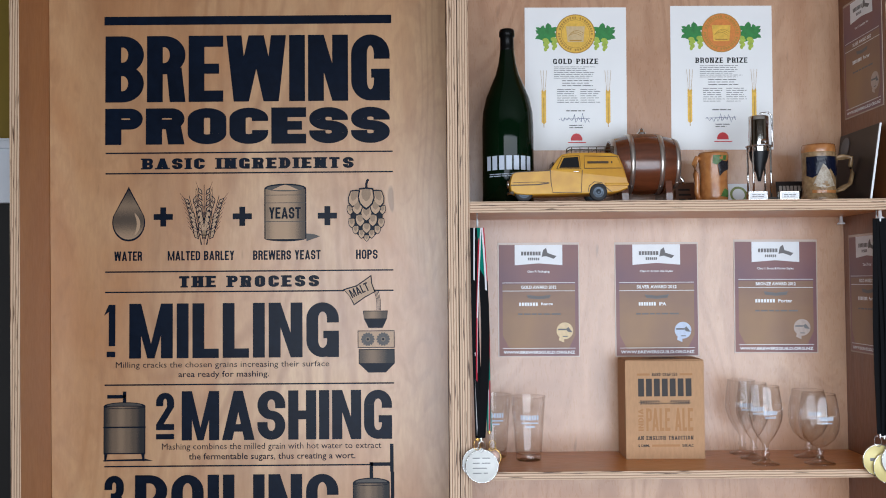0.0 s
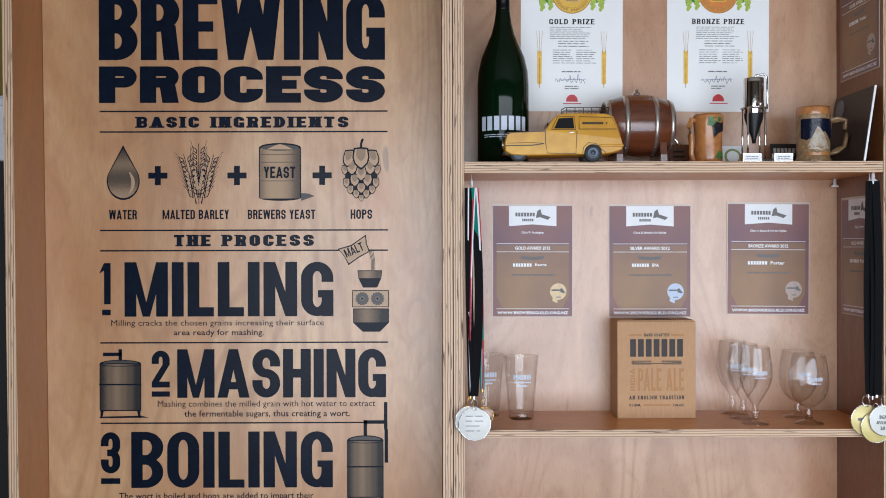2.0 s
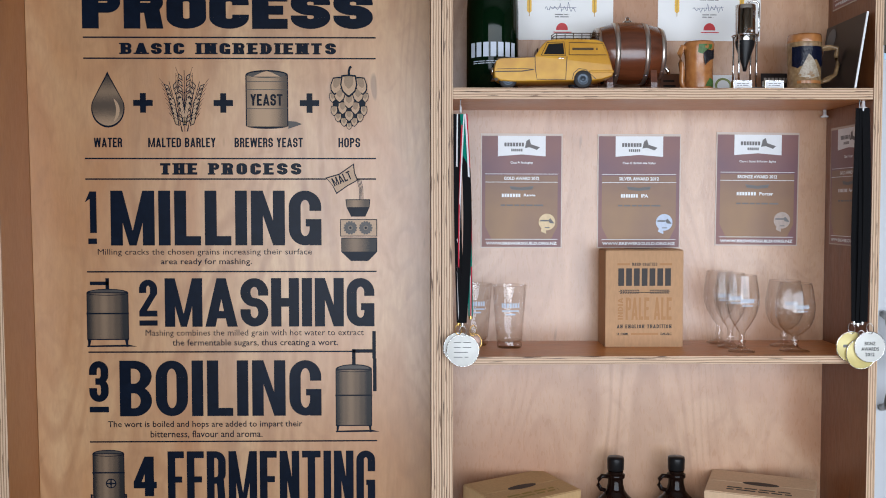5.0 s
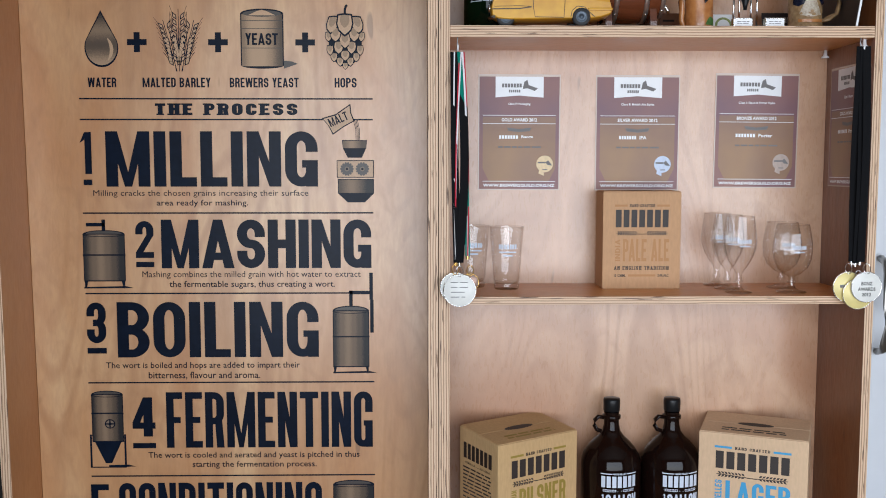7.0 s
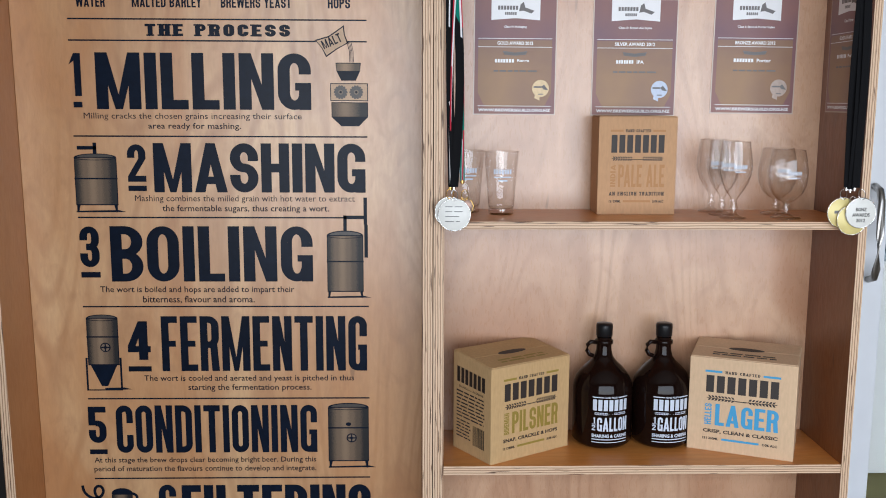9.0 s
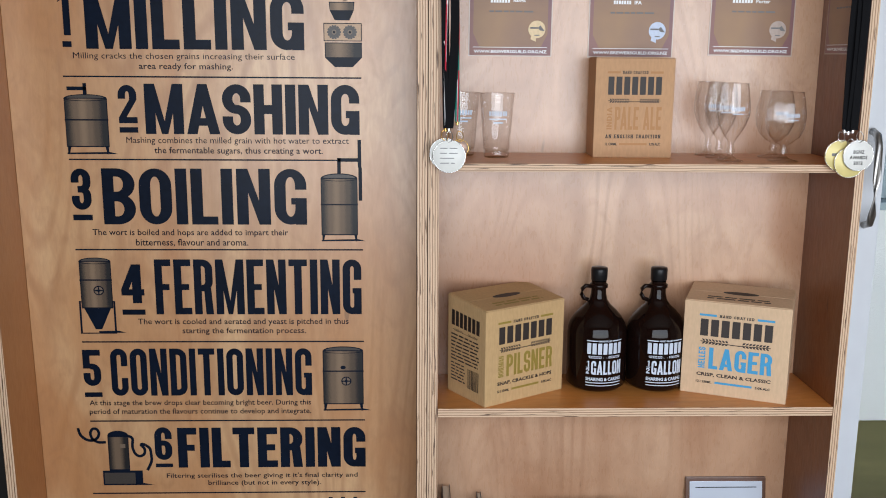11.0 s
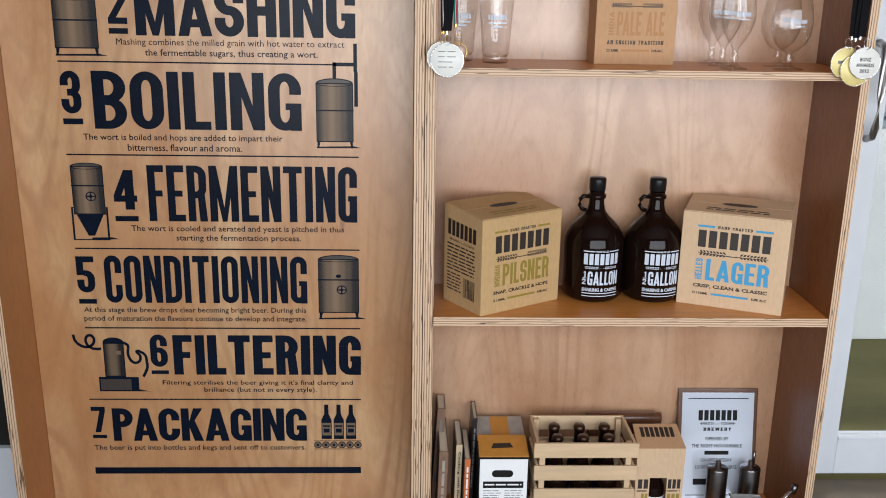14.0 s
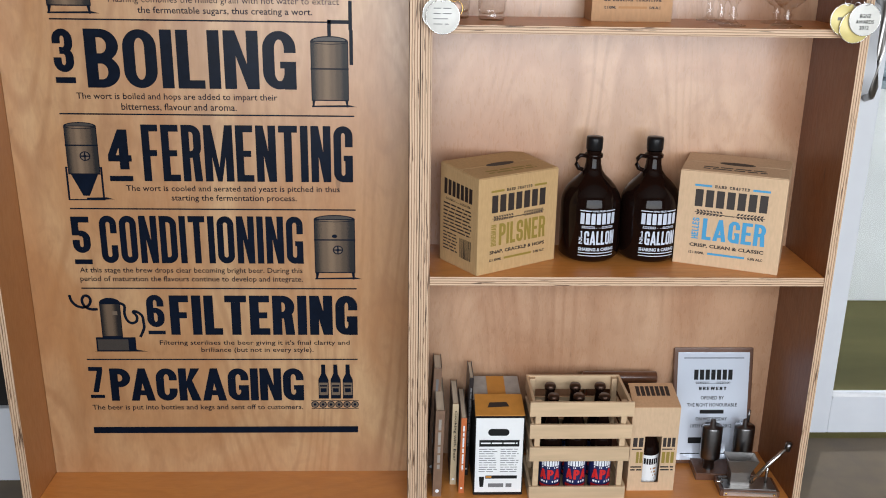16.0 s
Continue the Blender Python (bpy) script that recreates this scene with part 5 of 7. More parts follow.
# ---- top shelf ----
def magnum(x, y):
    b = thing("magnum_bottle", "large dark green glass magnum bottle with white lettering", "bottle", pose(x, y, Z2))
    part("glass", lathe([(0, 0.004), (0.03, 0.0), (0.058, 0.001), (0.0645, 0.008), (0.0645, 0.20), (0.0625, 0.235), (0.055, 0.270), (0.042, 0.302), (0.030, 0.330), (0.0225, 0.358), (0.0185, 0.385), (0.0165, 0.40)], 48), GREENGLASS, b)
    part("foil", lathe([(0.0172, 0.352 + 0.02), (0.0185, 0.372), (0.0172, 0.400), (0.0168, 0.426), (0.0195, 0.428), (0.0195, 0.441), (0.0170, 0.446), (0, 0.446)], 32), FOIL, b, "black foil neck")
    part("brand_mark", wrap(at_y(brand_bars(-0.066, 0.062, 0.084, 0.119), -0.0006), 0.0646), WHITEG, b)
    part("small_print", wrap(at_y(bars(-0.055, 0.050, 0.066, 0.076, 2, seed=5, ragged=0.3, fill=0.35), -0.0006), 0.0646), WHITEG, b)


magnum(0.0205, -0.130)


def toy_car(x, y):
    """A tin panel van, nose to -x."""
    L, W = 0.280, 0.094
    c = thing("toy_van", "yellow vintage tin toy panel van with roof rack", "toy car", pose(x, y, Z2))
    prof = [(0.006, 0.026), (0.004, 0.045), (0.009, 0.065), (0.020, 0.0715), (0.085, 0.0735), (0.101, 0.0755), (0.120, 0.104), (0.131, 0.114), (0.150, 0.118), (0.200, 0.119), (0.250, 0.117), (0.266, 0.111), (0.276, 0.085), (0.284, 0.055), (0.288, 0.040), (0.286, 0.030), (0.262, 0.022), (0.240, 0.019), (0.050, 0.016), (0.020, 0.018)]
    bm = bmesh.new()
    rows = []
    for yy, s in ((0.0, 0.955), (0.006, 1.0), (W / 2, 1.01), (W - 0.006, 1.0), (W, 0.955)):
        rows.append([bm.verts.new((px if s > 0.99 else 0.14 + (px - 0.14) * 0.985, yy - W / 2 + (0.010 * max(0, (pz - 0.076) / 0.043) * (1 if yy < W / 2 else -1) if abs(yy - W / 2) > 0.01 else 0), 0.06 + (pz - 0.06) * s)) for px, pz in prof])
    for a, b in zip(rows, rows[1:]):
        for k in range(len(prof)):
            bm.faces.new((a[k], a[(k + 1) % len(prof)], b[(k + 1) % len(prof)], b[k])).smooth = True
    bm.faces.new(rows[0])
    bm.faces.new(rows[-1][::-1])
    part("body", bm, YELLOW, c)
    yn = -W / 2 - 0.0012

    def on_side(bm, lift):
        """Lays a flat print on the leaning near side."""
        for v in bm.verts:
            v.co.y += -W / 2 + 0.010 * max(0, (v.co.z - 0.076) / 0.043) - lift
        return bm

    q = bmesh.new()
    poly(q, ((0.122, 0.080), (0.134, 0.105), (0.168, 0.107), (0.171, 0.080)))
    part("side_window", on_side(q, 0.0006), CAPBLK, c, "dark side window")
    q = bmesh.new()
    for pts in (((0.116, 0.0775), (0.131, 0.1085), (0.171, 0.110), (0.174, 0.0775), (0.116, 0.0775)), ((0.101, 0.075), (0.102, 0.045), (0.106, 0.021), (0.174, 0.020), (0.177, 0.075)), ((0.182, 0.0785), (0.183, 0.109), (0.262, 0.107), (0.272, 0.0785), (0.182, 0.0785)),
                ((0.190, 0.021), (0.193, 0.036), (0.205, 0.046), (0.222, 0.044), (0.236, 0.030), (0.246, 0.022)), ((0.010, 0.0700), (0.100, 0.0735))):
        stroke(q, pts, 0.0017, 0)
    part("door_outline", on_side(q, 0.0010), CARLINE, c)
    q = bmesh.new()
    stroke(q, ((0.006, 0.039), (0.070, 0.040), (0.098, 0.044)), 0.0026)
    stroke(q, ((0.010, 0.045), (0.070, 0.0465), (0.098, 0.0445)), 0.0012, -0.0001)
    part("side_strip", on_side(q, 0.0014), CARLINE, c)
    part("side_lettering", on_side(bars(0.190, 0.250, 0.086, 0.100, 1, seed=8, fill=0.4, ragged=0.02), 0.0010), CARLINE, c)
    part("rear_wing", boxed(0.230, 0.288, -W / 2 - 0.004, -W / 2 + 0.006, 0.036, 0.0425, bev=0.003), YELLOW, c)
    part("front_bumper", tube(bmesh.new(), [(0.010, -W / 2, 0.021), (0.002, -W / 3, 0.021), (0.0, 0, 0.021), (0.002, W / 3, 0.021), (0.010, W / 2, 0.021)], 0.004, 8), STEEL, c)
    part("windscreen", boxed(0.1075, 0.1105, -0.034, 0.034, 0.080, 0.096, bev=0.001), DARKGLASS, c)
    part("headlight", lathe([(0, 0), (0.009, 0.001), (0.010, 0.004), (0, 0.007)], 16, pose(0.003, -0.033, 0.042, 0, -90, 0)), STEEL, c)
    part("headlight", lathe([(0, 0), (0.009, 0.001), (0.010, 0.004), (0, 0.007)], 16, pose(0.003, 0.033, 0.042, 0, -90, 0)), STEEL, c)
    part("door_handle", boxed(0.156, 0.170, yn - 0.001, yn + 0.003, 0.0695, 0.072, bev=0.001), STEEL, c)
    for wx in (0.038, 0.215):
        for s in (-1, 1):
            off = 0.012 if wx < 0.1 else 0.004
            mx = pose(wx, s * (W / 2 - off), 0.0215, 90, 0, 0)
            wl = part("wheel", lathe([(0.013, -0.006), (0.020, -0.0065), (0.0215, -0.003), (0.0215, 0.003), (0.020, 0.0065), (0.013, 0.006)], 28, mx), RUBBER, c)
            part("rim", lathe([(0, 0.0078 * -s), (0.004, 0.0074 * -s), (0.0055, 0.0056 * -s), (0.0100, 0.0060 * -s), (0.0125, 0.0072 * -s), (0.0135, 0.0064 * -s)], 24, mx), HUB, wl)
    rk = bmesh.new()
    for z in (0.1255, 0.1315):
        tube(rk, [(0.150, -0.034, z), (0.256, -0.034, z), (0.260, 0.0, z), (0.256, 0.034, z), (0.150, 0.034, z), (0.146, 0, z)], 0.0011, 6, closed=True)
    for k in range(6):
        for s in (-0.034, 0.034):
            tube(rk, [(0.154 + k * 0.020, s, 0.116), (0.154 + k * 0.020, s, 0.1315)], 0.0010, 6)
    part("roof_rack", rk, CARLINE, c, "black wire roof rack")


toy_car(0.0118, -0.2060)


def barrel(x, y):
    b = thing("oak_barrel", "small dark oak barrel with metal hoops and tap", "barrel", pose(x, y, Z2))
    zc, hl = 0.1065, 0.0865
    rr = lambda t: 0.079 - 0.019 * t * t
    mx = pose(0, 0, zc, 0, 90, 0)
    part("cask", lathe([(0, -hl + 0.008), (rr(-1) - 0.006, -hl + 0.008), (rr(-1) - 0.004, -hl)] + [(rr(t), t * hl) for t in [k / 8 for k in range(-8, 9)]] + [(rr(1) - 0.004, hl), (rr(1) - 0.006, hl - 0.008), (0, hl - 0.008)], 48, mx), OAK, b)
    for t0, t1 in ((-0.99, -0.86), (-0.50, -0.36), (0.36, 0.50), (0.86, 0.99)):
        part("hoop", lathe([(rr(t0) + 0.0002, t0 * hl), (rr(t0) + 0.0016, t0 * hl), (rr(t1) + 0.0016, t1 * hl), (rr(t1) + 0.0002, t1 * hl)], 48, mx), HOOP, b)
        bm = bmesh.new()
        bmesh.ops.create_uvsphere(bm, u_segments=10, v_segments=6, radius=0.003, matrix=pose((t0 + t1) / 2 * hl, -rr((t0 + t1) / 2) * 0.62, zc - rr((t0 + t1) / 2) * 0.80))
        part("rivet", bm, STEEL, b)
    part("bung", lathe([(0.012, 0), (0.012, 0.004), (0.007, 0.006), (0.006, 0.012), (0.003, 0.016), (0, 0.017)], 18, pose(0.0, 0, zc + 0.078)), STEEL, b)
    bm = bmesh.new()
    tube(bm, [(hl - 0.006, 0, zc - 0.035), (hl + 0.012, 0, zc - 0.035), (hl + 0.018, 0, zc - 0.042), (hl + 0.020, 0, zc - 0.052)], 0.0045, 10)
    tube(bm, [(hl + 0.008, 0, zc - 0.035), (hl + 0.008, 0, zc - 0.018)], 0.003, 8)
    lathe([(0, -0.006), (0.006, -0.004), (0.007, 0.001), (0.004, 0.006), (0, 0.007)], 12, pose(hl + 0.008, 0, zc - 0.012), bm)
    part("tap", bm, STEEL, b, "shiny steel tap")
    for s in (-0.055, 0.055):
        bm = bmesh.new()
        pts = [(-0.062, 0), (0.062, 0), (0.062, 0.028)] + [(0.07 * math.sin(a), zc - 0.077 * math.cos(a)) for a in [0.9 - 1.8 * k / 12 for k in range(13)]] + [(-0.062, 0.028)]
        f = bm.faces.new([bm.verts.new((s - 0.008, py, pz)) for py, pz in pts])
        r = bmesh.ops.extrude_face_region(bm, geom=[f])
        bmesh.ops.translate(bm, vec=(0.016, 0, 0), verts=[v for v in r["geom"] if isinstance(v, bmesh.types.BMVert)])
        part("cradle", bm, OAK, b)


barrel(0.3660, -0.0880)


def face_mug(x, y):
    m = thing("ceramic_mug", "glazed tan ceramic relief mug with green and black", "mug", pose(x, y, Z2))
    bm = lathe([(0, 0.004), (0.031, 0.0), (0.034, 0.004), (0.0355, 0.02), (0.0335, 0.05), (0.0345, 0.085), (0.0365, 0.11), (0.0370, 0.122), (0.0360, 0.127), (0.0335, 0.124), (0.032, 0.10), (0.031, 0.01), (0, 0.008)], 40)
    for v in bm.verts:
        if 0.01 < v.co.z < 0.115 and v.co.xy.length > 0.0325:
            v.co.xy *= 1 + 0.05 * noise.noise(v.co * 60)
    part("body", bm, CERAM, m)
    part("handle", tube(bmesh.new(), [(-0.033, -0.004, 0.112), (-0.043, -0.006, 0.115), (-0.050, -0.007, 0.098), (-0.047, -0.007, 0.075), (-0.043, -0.006, 0.052), (-0.044, -0.006, 0.03), (-0.040, -0.005, 0.014), (-0.033, -0.004, 0.012)], 0.0068, 10), CERAM, m)
    q = bmesh.new()
    poly(q, ((0.0, 0.095), (0.010, 0.105), (0.025, 0.103), (0.033, 0.108), (0.033, 0.085), (0.016, 0.078), (0.004, 0.066)))
    part("black_relief", wrap(at_y(subdiv(q, 9), -0.0026), 0.0350), CERDARK, m)
    q = bmesh.new()
    poly(q, ((-0.010, 0.118), (0.026, 0.118), (0.022, 0.106), (0.006, 0.106), (-0.002, 0.094), (-0.012, 0.098)))
    poly(q, ((0.006, 0.016), (0.030, 0.014), (0.032, 0.030), (0.018, 0.036), (0.012, 0.028)), -0.0001)
    part("green_relief", wrap(at_y(subdiv(q, 9), -0.0022), 0.0350), CERGREEN, m)


face_mug(0.5345, -0.140)


def model_fermenter(x, y):
    f = thing("model_fermenter", "small steel model of a conical fermenter on legs", "model", pose(x, y, Z2))
    part("vessel", lathe([(0, 0.2165), (0.0232, 0.216), (0.0245, 0.2145), (0.0245, 0.205), (0.0245, 0.135), (0.0240, 0.128)], 36), CHROME, f)
    part("cone", lathe([(0.0242, 0.128), (0.0225, 0.115), (0.006, 0.066), (0.004, 0.054), (0, 0.054)], 32), CAPBLK, f, "black cone")
    for k in range(4):
        a = math.radians(45 + 90 * k)
        lx, ly = 0.0305 * math.cos(a), 0.0305 * math.sin(a)
        part("leg", tube(bmesh.new(), [(lx, ly, 0.0), (lx, ly, 0.142)], 0.0026, 8), STEEL, f)
    part("leg_ring", tube(bmesh.new(), [(0.0305 * math.cos(t), 0.0305 * math.sin(t), 0.141) for t in [k * math.pi / 12 for k in range(24)]], 0.002, 8, closed=True), STEEL, f)
    part("pipe", tube(bmesh.new(), [(0.0, 0, 0.215), (0.006, 0, 0.224), (0.026, 0, 0.226), (0.033, 0, 0.220), (0.034, 0, 0.16), (0.033, 0, 0.14)], 0.0026, 8), STEEL, f)
    part("hatch", lathe([(0.010, 0), (0.010, 0.004), (0.006, 0.006), (0.004, 0.010), (0, 0.011)], 20, pose(0.006, -0.0238, 0.148, 90, 0, 0)), STEEL, f)
    part("base_ring", boxed(-0.033, 0.033, -0.033, 0.033, 0.0, 0.012, bev=0.003), DSTEEL, f)


model_fermenter(0.6440, -0.155)


def tent_card(name, x, y, w, h, label, face=PALE, marks=True, z=Z2, lean=12):
    c = thing(name, label, "card", pose(x, y, z, 0, 0, 0))
    part("card", boxed(-w / 2, w / 2, -0.001, 0.001, 0, h, bev=0.0004), face, c, mx=pose(0, 0, 0, -lean, 0, 0))
    if marks:
        part("writing", at_y(bars(-w * 0.36, w * 0.36, h * 0.2, h * 0.8, 3, seed=int(x * 100), fill=0.4), -0.0016), BLACK if face is not CAPBLK else PALE, c, mx=pose(0, 0, 0, -lean, 0, 0))
    return c


def acrylic_block(x, y, label):
    c = thing("label_holder", label, "label holder", pose(x, y, Z2))
    part("block", boxed(-0.023, 0.023, -0.008, 0.012, 0, 0.022, bev=0.0015), STEEL, c)
    part("insert", boxed(-0.0205, 0.0205, -0.0092, -0.0082, 0.003, 0.019), PALE, c)
    part("writing", at_y(bars(-0.015, 0.015, 0.007, 0.015, 2, seed=3, fill=0.4), -0.0096), GREYT, c)


acrylic_block(0.6125, -0.232, "small steel label holder with white insert")
acrylic_block(0.6885, -0.232, "small steel label holder with white insert")
tc = tent_card("coaster_card", 0.620, -0.07, 0.062, 0.060, "white square beer mat with a green round mark", PALE, False, lean=14)
q = bmesh.new()
ringpart(q, 0, 0.030, 0.022, 0.022, 0.006, 0.006, 0, 360, 0, 24)
part("green_ring", at_y(q, -0.0016), MUTEG, tc, mx=pose(0, 0, 0, -14, 0, 0))
tc = tent_card("black_sign_card", 0.764, -0.055, 0.080, 0.066, "small dark sign card with pale lettering", DARKBOARD, False, lean=12)
part("brand_mark", at_y(brand_bars(-0.034, 0.034, 0.040, 0.054), -0.0016), GREYCARD, tc, mx=pose(0, 0, 0, -12, 0, 0))
part("writing", at_y(bars(-0.030, 0.010, 0.022, 0.032, 1, seed=2, fill=0.5), -0.0016), PALE, tc, mx=pose(0, 0, 0, -12, 0, 0))
tent_card("brown_card", 0.490, -0.04, 0.050, 0.066, "small brown printed card standing behind the mug", WALNUT, True, lean=10)


def stein(x, y):
    s = thing("beer_stein", "glazed ceramic beer stein with mountain relief and handle", "stein", pose(x, y, Z2))
    part("body", lathe([(0, 0.004), (0.040, 0.0), (0.0435, 0.003), (0.0435, 0.014), (0.0400, 0.020), (0.0405, 0.115), (0.0415, 0.121), (0.0405, 0.126)], 44), CERCREAM, s)
    part("rim", lathe([(0.0405, 0.124), (0.0412, 0.128), (0.0405, 0.140), (0.0390, 0.145), (0.0365, 0.143), (0.0360, 0.10), (0, 0.10)], 40), CERAM, s, "tan glazed rim")
    q = bmesh.new()
    poly(q, ((-0.046, 0.113), (0.046, 0.113), (0.046, 0.070), (0.030, 0.062), (0.014, 0.082), (-0.004, 0.100), (-0.016, 0.084), (-0.030, 0.060), (-0.046, 0.066)))
    part("navy_sky", wrap(at_y(subdiv(q, 14), -0.0011), 0.0410), NAVY, s)
    rnd = random.Random(4)
    q = bmesh.new()
    for k in range(26):
        a, z = rnd.uniform(-0.044, 0.044), rnd.uniform(0.022, 0.085)
        if z < 0.045 or (abs(a) < 0.012 and z < 0.07):
            ell(q, a, z, rnd.uniform(0.002, 0.006), rnd.uniform(0.002, 0.005), -0.00005 * k, 8)
    part("mountain_relief", wrap(at_y(q, -0.0018), 0.0408), CERCREAM, s)
    q = bmesh.new()
    poly(q, ((-0.030, 0.040), (-0.020, 0.062), (-0.013, 0.070), (-0.005, 0.094), (0.002, 0.088), (0.010, 0.076), (0.017, 0.060), (0.026, 0.040), (0.0, 0.034)))
    part("snow_peak", wrap(at_y(subdiv(q, 12), -0.0016), 0.0410), CERWHITE, s)
    q = bmesh.new()
    rect(q, -0.03, 0.022, 0.03, 0.029)
    part("red_band", wrap(at_y(subdiv(q, 12), -0.0024), 0.0408), CERAM, s)
    for k in range(3):
        part("handle_strand", tube(bmesh.new(), [(0.036, -0.004 + 0.004 * k, 0.112), (0.060, -0.004 + 0.004 * k, 0.118 - 0.003 * k), (0.082, -0.004 + 0.004 * k, 0.114), (0.080, -0.004 + 0.004 * k, 0.095), (0.085, -0.004 + 0.004 * k, 0.072), (0.078, -0.004 + 0.004 * k, 0.048), (0.060, -0.004 + 0.004 * k, 0.034 + 0.003 * k), (0.040, -0.004 + 0.004 * k, 0.028)], 0.0042, 8), CERCREAM, s)


stein(0.7980, -0.140)

bd = thing("dark_board", "thin dark glossy board leaning on the side board", "board", pose(0.878, -0.135, Z2, 0, 8.5, 0))
part("board", boxed(-0.002, 0.002, -0.112, 0.110, 0.0, 0.185, bev=0.0006), DARKBOARD, bd)
part("white_edge", boxed(-0.0022, 0.0022, -0.1155, -0.1125, 0.0, 0.185), PALE, bd)
q = bmesh.new()
ell(q, 0.0, 0.0, 0.026, 0.026)
part("round_mark", q, GREYT, bd, mx=Matrix.Translation((-0.003, 0.07, 0.15)) @ pose(0, 0, 0, 0, 0, -90))


# ---- medals on hooks ----
def strip(bm, pts, w, side=(1, 0, 0), thick=0.0009):
    """A thin ribbon of width w along points."""
    s = Vector(side).normalized()
    up = Vector((0, thick, 0))
    rows = [[bm.verts.new(Vector(p) + s * w / 2 * a + up * b) for a, b in ((-1, 0), (1, 0), (1, 1), (-1, 1))] for p in pts]
    for a, b in zip(rows, rows[1:]):
        for k in range(4):
            bm.faces.new((a[k], a[(k + 1) % 4], b[(k + 1) % 4], b[k])).smooth = False
    bm.faces.new(rows[0][::-1])
    bm.faces.new(rows[-1])
    return bm


def medal(label, top, clip, centre, r, face, strands, clasp, words, tilt, lines=()):
    m = thing("medal", label, "medal", pose(*centre), "hanging award medals")
    c = Vector(centre)
    for mt, dx0, dx1, dy, w in strands:
        pts = []
        for k in range(9):
            f = k / 8
            p = Vector(top).lerp(Vector(clip), f)
            p.x += dx0 * (1 - f) + dx1 * math.sin(f * math.pi)
            p.y += dy + 0.002 * math.sin(f * 7 + dx0 * 300)
            pts.append(p - c)
        part("ribbon", strip(bmesh.new(), pts, w, (1, 0.15 + 20 * dy, 0)), mt, m)
    cl = Vector(clip) - c
    part("clasp", lathe([(0.004, 0.0), (0.0045, 0.006), (0.003, 0.014), (0, 0.015)], 12, pose(cl.x, cl.y - 0.001, cl.z - 0.008)), clasp, m)
    part("ring", tube(bmesh.new(), [Vector((0.0, -0.001, r + 0.007)) + Vector((0.008 * math.cos(t), 0.003 * math.sin(t), 0.012 * math.sin(t))) for t in [k * math.pi / 9 for k in range(18)]], 0.0011, 6, closed=True), clasp, m)
    dm = part("disc", lathe([(0, -0.0025), (r - 0.001, -0.0025), (r, -0.0015), (r, 0.0015), (r - 0.001, 0.0025), (0, 0.0025)], 44, pose(0, 0, 0, 90, tilt, 0)), face, m)
    part("rim", tube(bmesh.new(), [(0.985 * r * math.cos(t), -0.0018, 0.985 * r * math.sin(t)) for t in [k * math.pi / 20 for k in range(40)]], 0.0011, 6, closed=True), clasp if face is not MEDALW else STEEL, dm)
    for text, w, z in lines:
        part("writing", at_y(set_text(text, -w, w, z, z + 0.0085, weight=0.02), -0.0034), BLACK, dm)
    if words and not lines:
        part("writing", at_y(bars(-r * 0.55, r * 0.55, -r * 0.55, r * 0.65, words, seed=words, ragged=0.25, fill=0.16), -0.0034), GREYT, dm)


TL = (-0.0635, -0.268, 1.9455)
medal("pale engraved medal on black ribbon in front of shelf", TL, (-0.060, -0.284, 1.455), (-0.0590, -0.291, 1.3900), 0.0385, MEDALW, ((RIBBLK, 0.004, 0.012, -0.008, 0.020), (RIBBLK, -0.006, -0.004, -0.004, 0.014)), STEEL, 4, 0)
medal("pale medal on black, white and red ribbon", TL, (-0.068, -0.276, 1.455), (-0.0690, -0.2845, 1.3960), 0.0360, MEDALW, ((RIBBLK, -0.012, -0.002, -0.009, 0.011), (RIBWHITE, -0.008, -0.003, -0.0098, 0.003), (RIBRED, 0.004, -0.004, -0.0105, 0.003), (RIBWHITE, 0.008, -0.005, -0.0108, 0.003)), BRASS, 0, 0)
medal("small bronze medal on green and white ribbon", TL, (-0.0400, -0.270, 1.470), (-0.0340, -0.2785, 1.408), 0.0205, MEDALB, ((RIBGREEN, 0.004, 0.004, -0.011, 0.011), (RIBWHITE, 0.011, 0.005, -0.0112, 0.004), (RIBRED, 0.014, 0.006, -0.0108, 0.003)), BRASS, 0, 0)
TR = (0.8850, -0.272, 1.9600)
medal("pale engraved award medal on black ribbon", TR, (0.8890, -0.286, 1.4560), (0.9035, -0.2955, 1.3965), 0.0365, MEDALW, ((RIBBLK, 0.006, 0.004, -0.010, 0.018),), STEEL, 4, 0, (("BGNZ", 0.013, 0.004), ("AWARDS", 0.021, -0.009), ("2012", 0.011, -0.022)))
medal("gold medal on black ribbon beside a pale medal", TR, (0.8720, -0.280, 1.4560), (0.8665, -0.2805, 1.3950), 0.0365, MEDALY, ((RIBBLK, -0.008, -0.003, -0.004, 0.018),), STEEL, 1, 0)
medal("gold medal hanging behind a pale medal", TR, (0.8800, -0.283, 1.4520), (0.8870, -0.2880, 1.3790), 0.0365, MEDALY, ((RIBBLK, 0.0, 0.002, -0.007, 0.016),), STEEL, 0, 0)
for x, y in ((TL[0], TL[1]), (TR[0], TR[1])):
    hk = thing("cup_hook", "small steel cup hook screwed under the shelf", "hook", pose(x, y + 0.012, Z2 - 0.027))
    part("hook", tube(bmesh.new(), [(0, 0, 0.0), (0, 0, -0.016), (0, -0.004, -0.028), (0, -0.011, -0.033), (0, -0.018, -0.029), (0, -0.021, -0.020)], 0.0022, 8), PALE, hk)


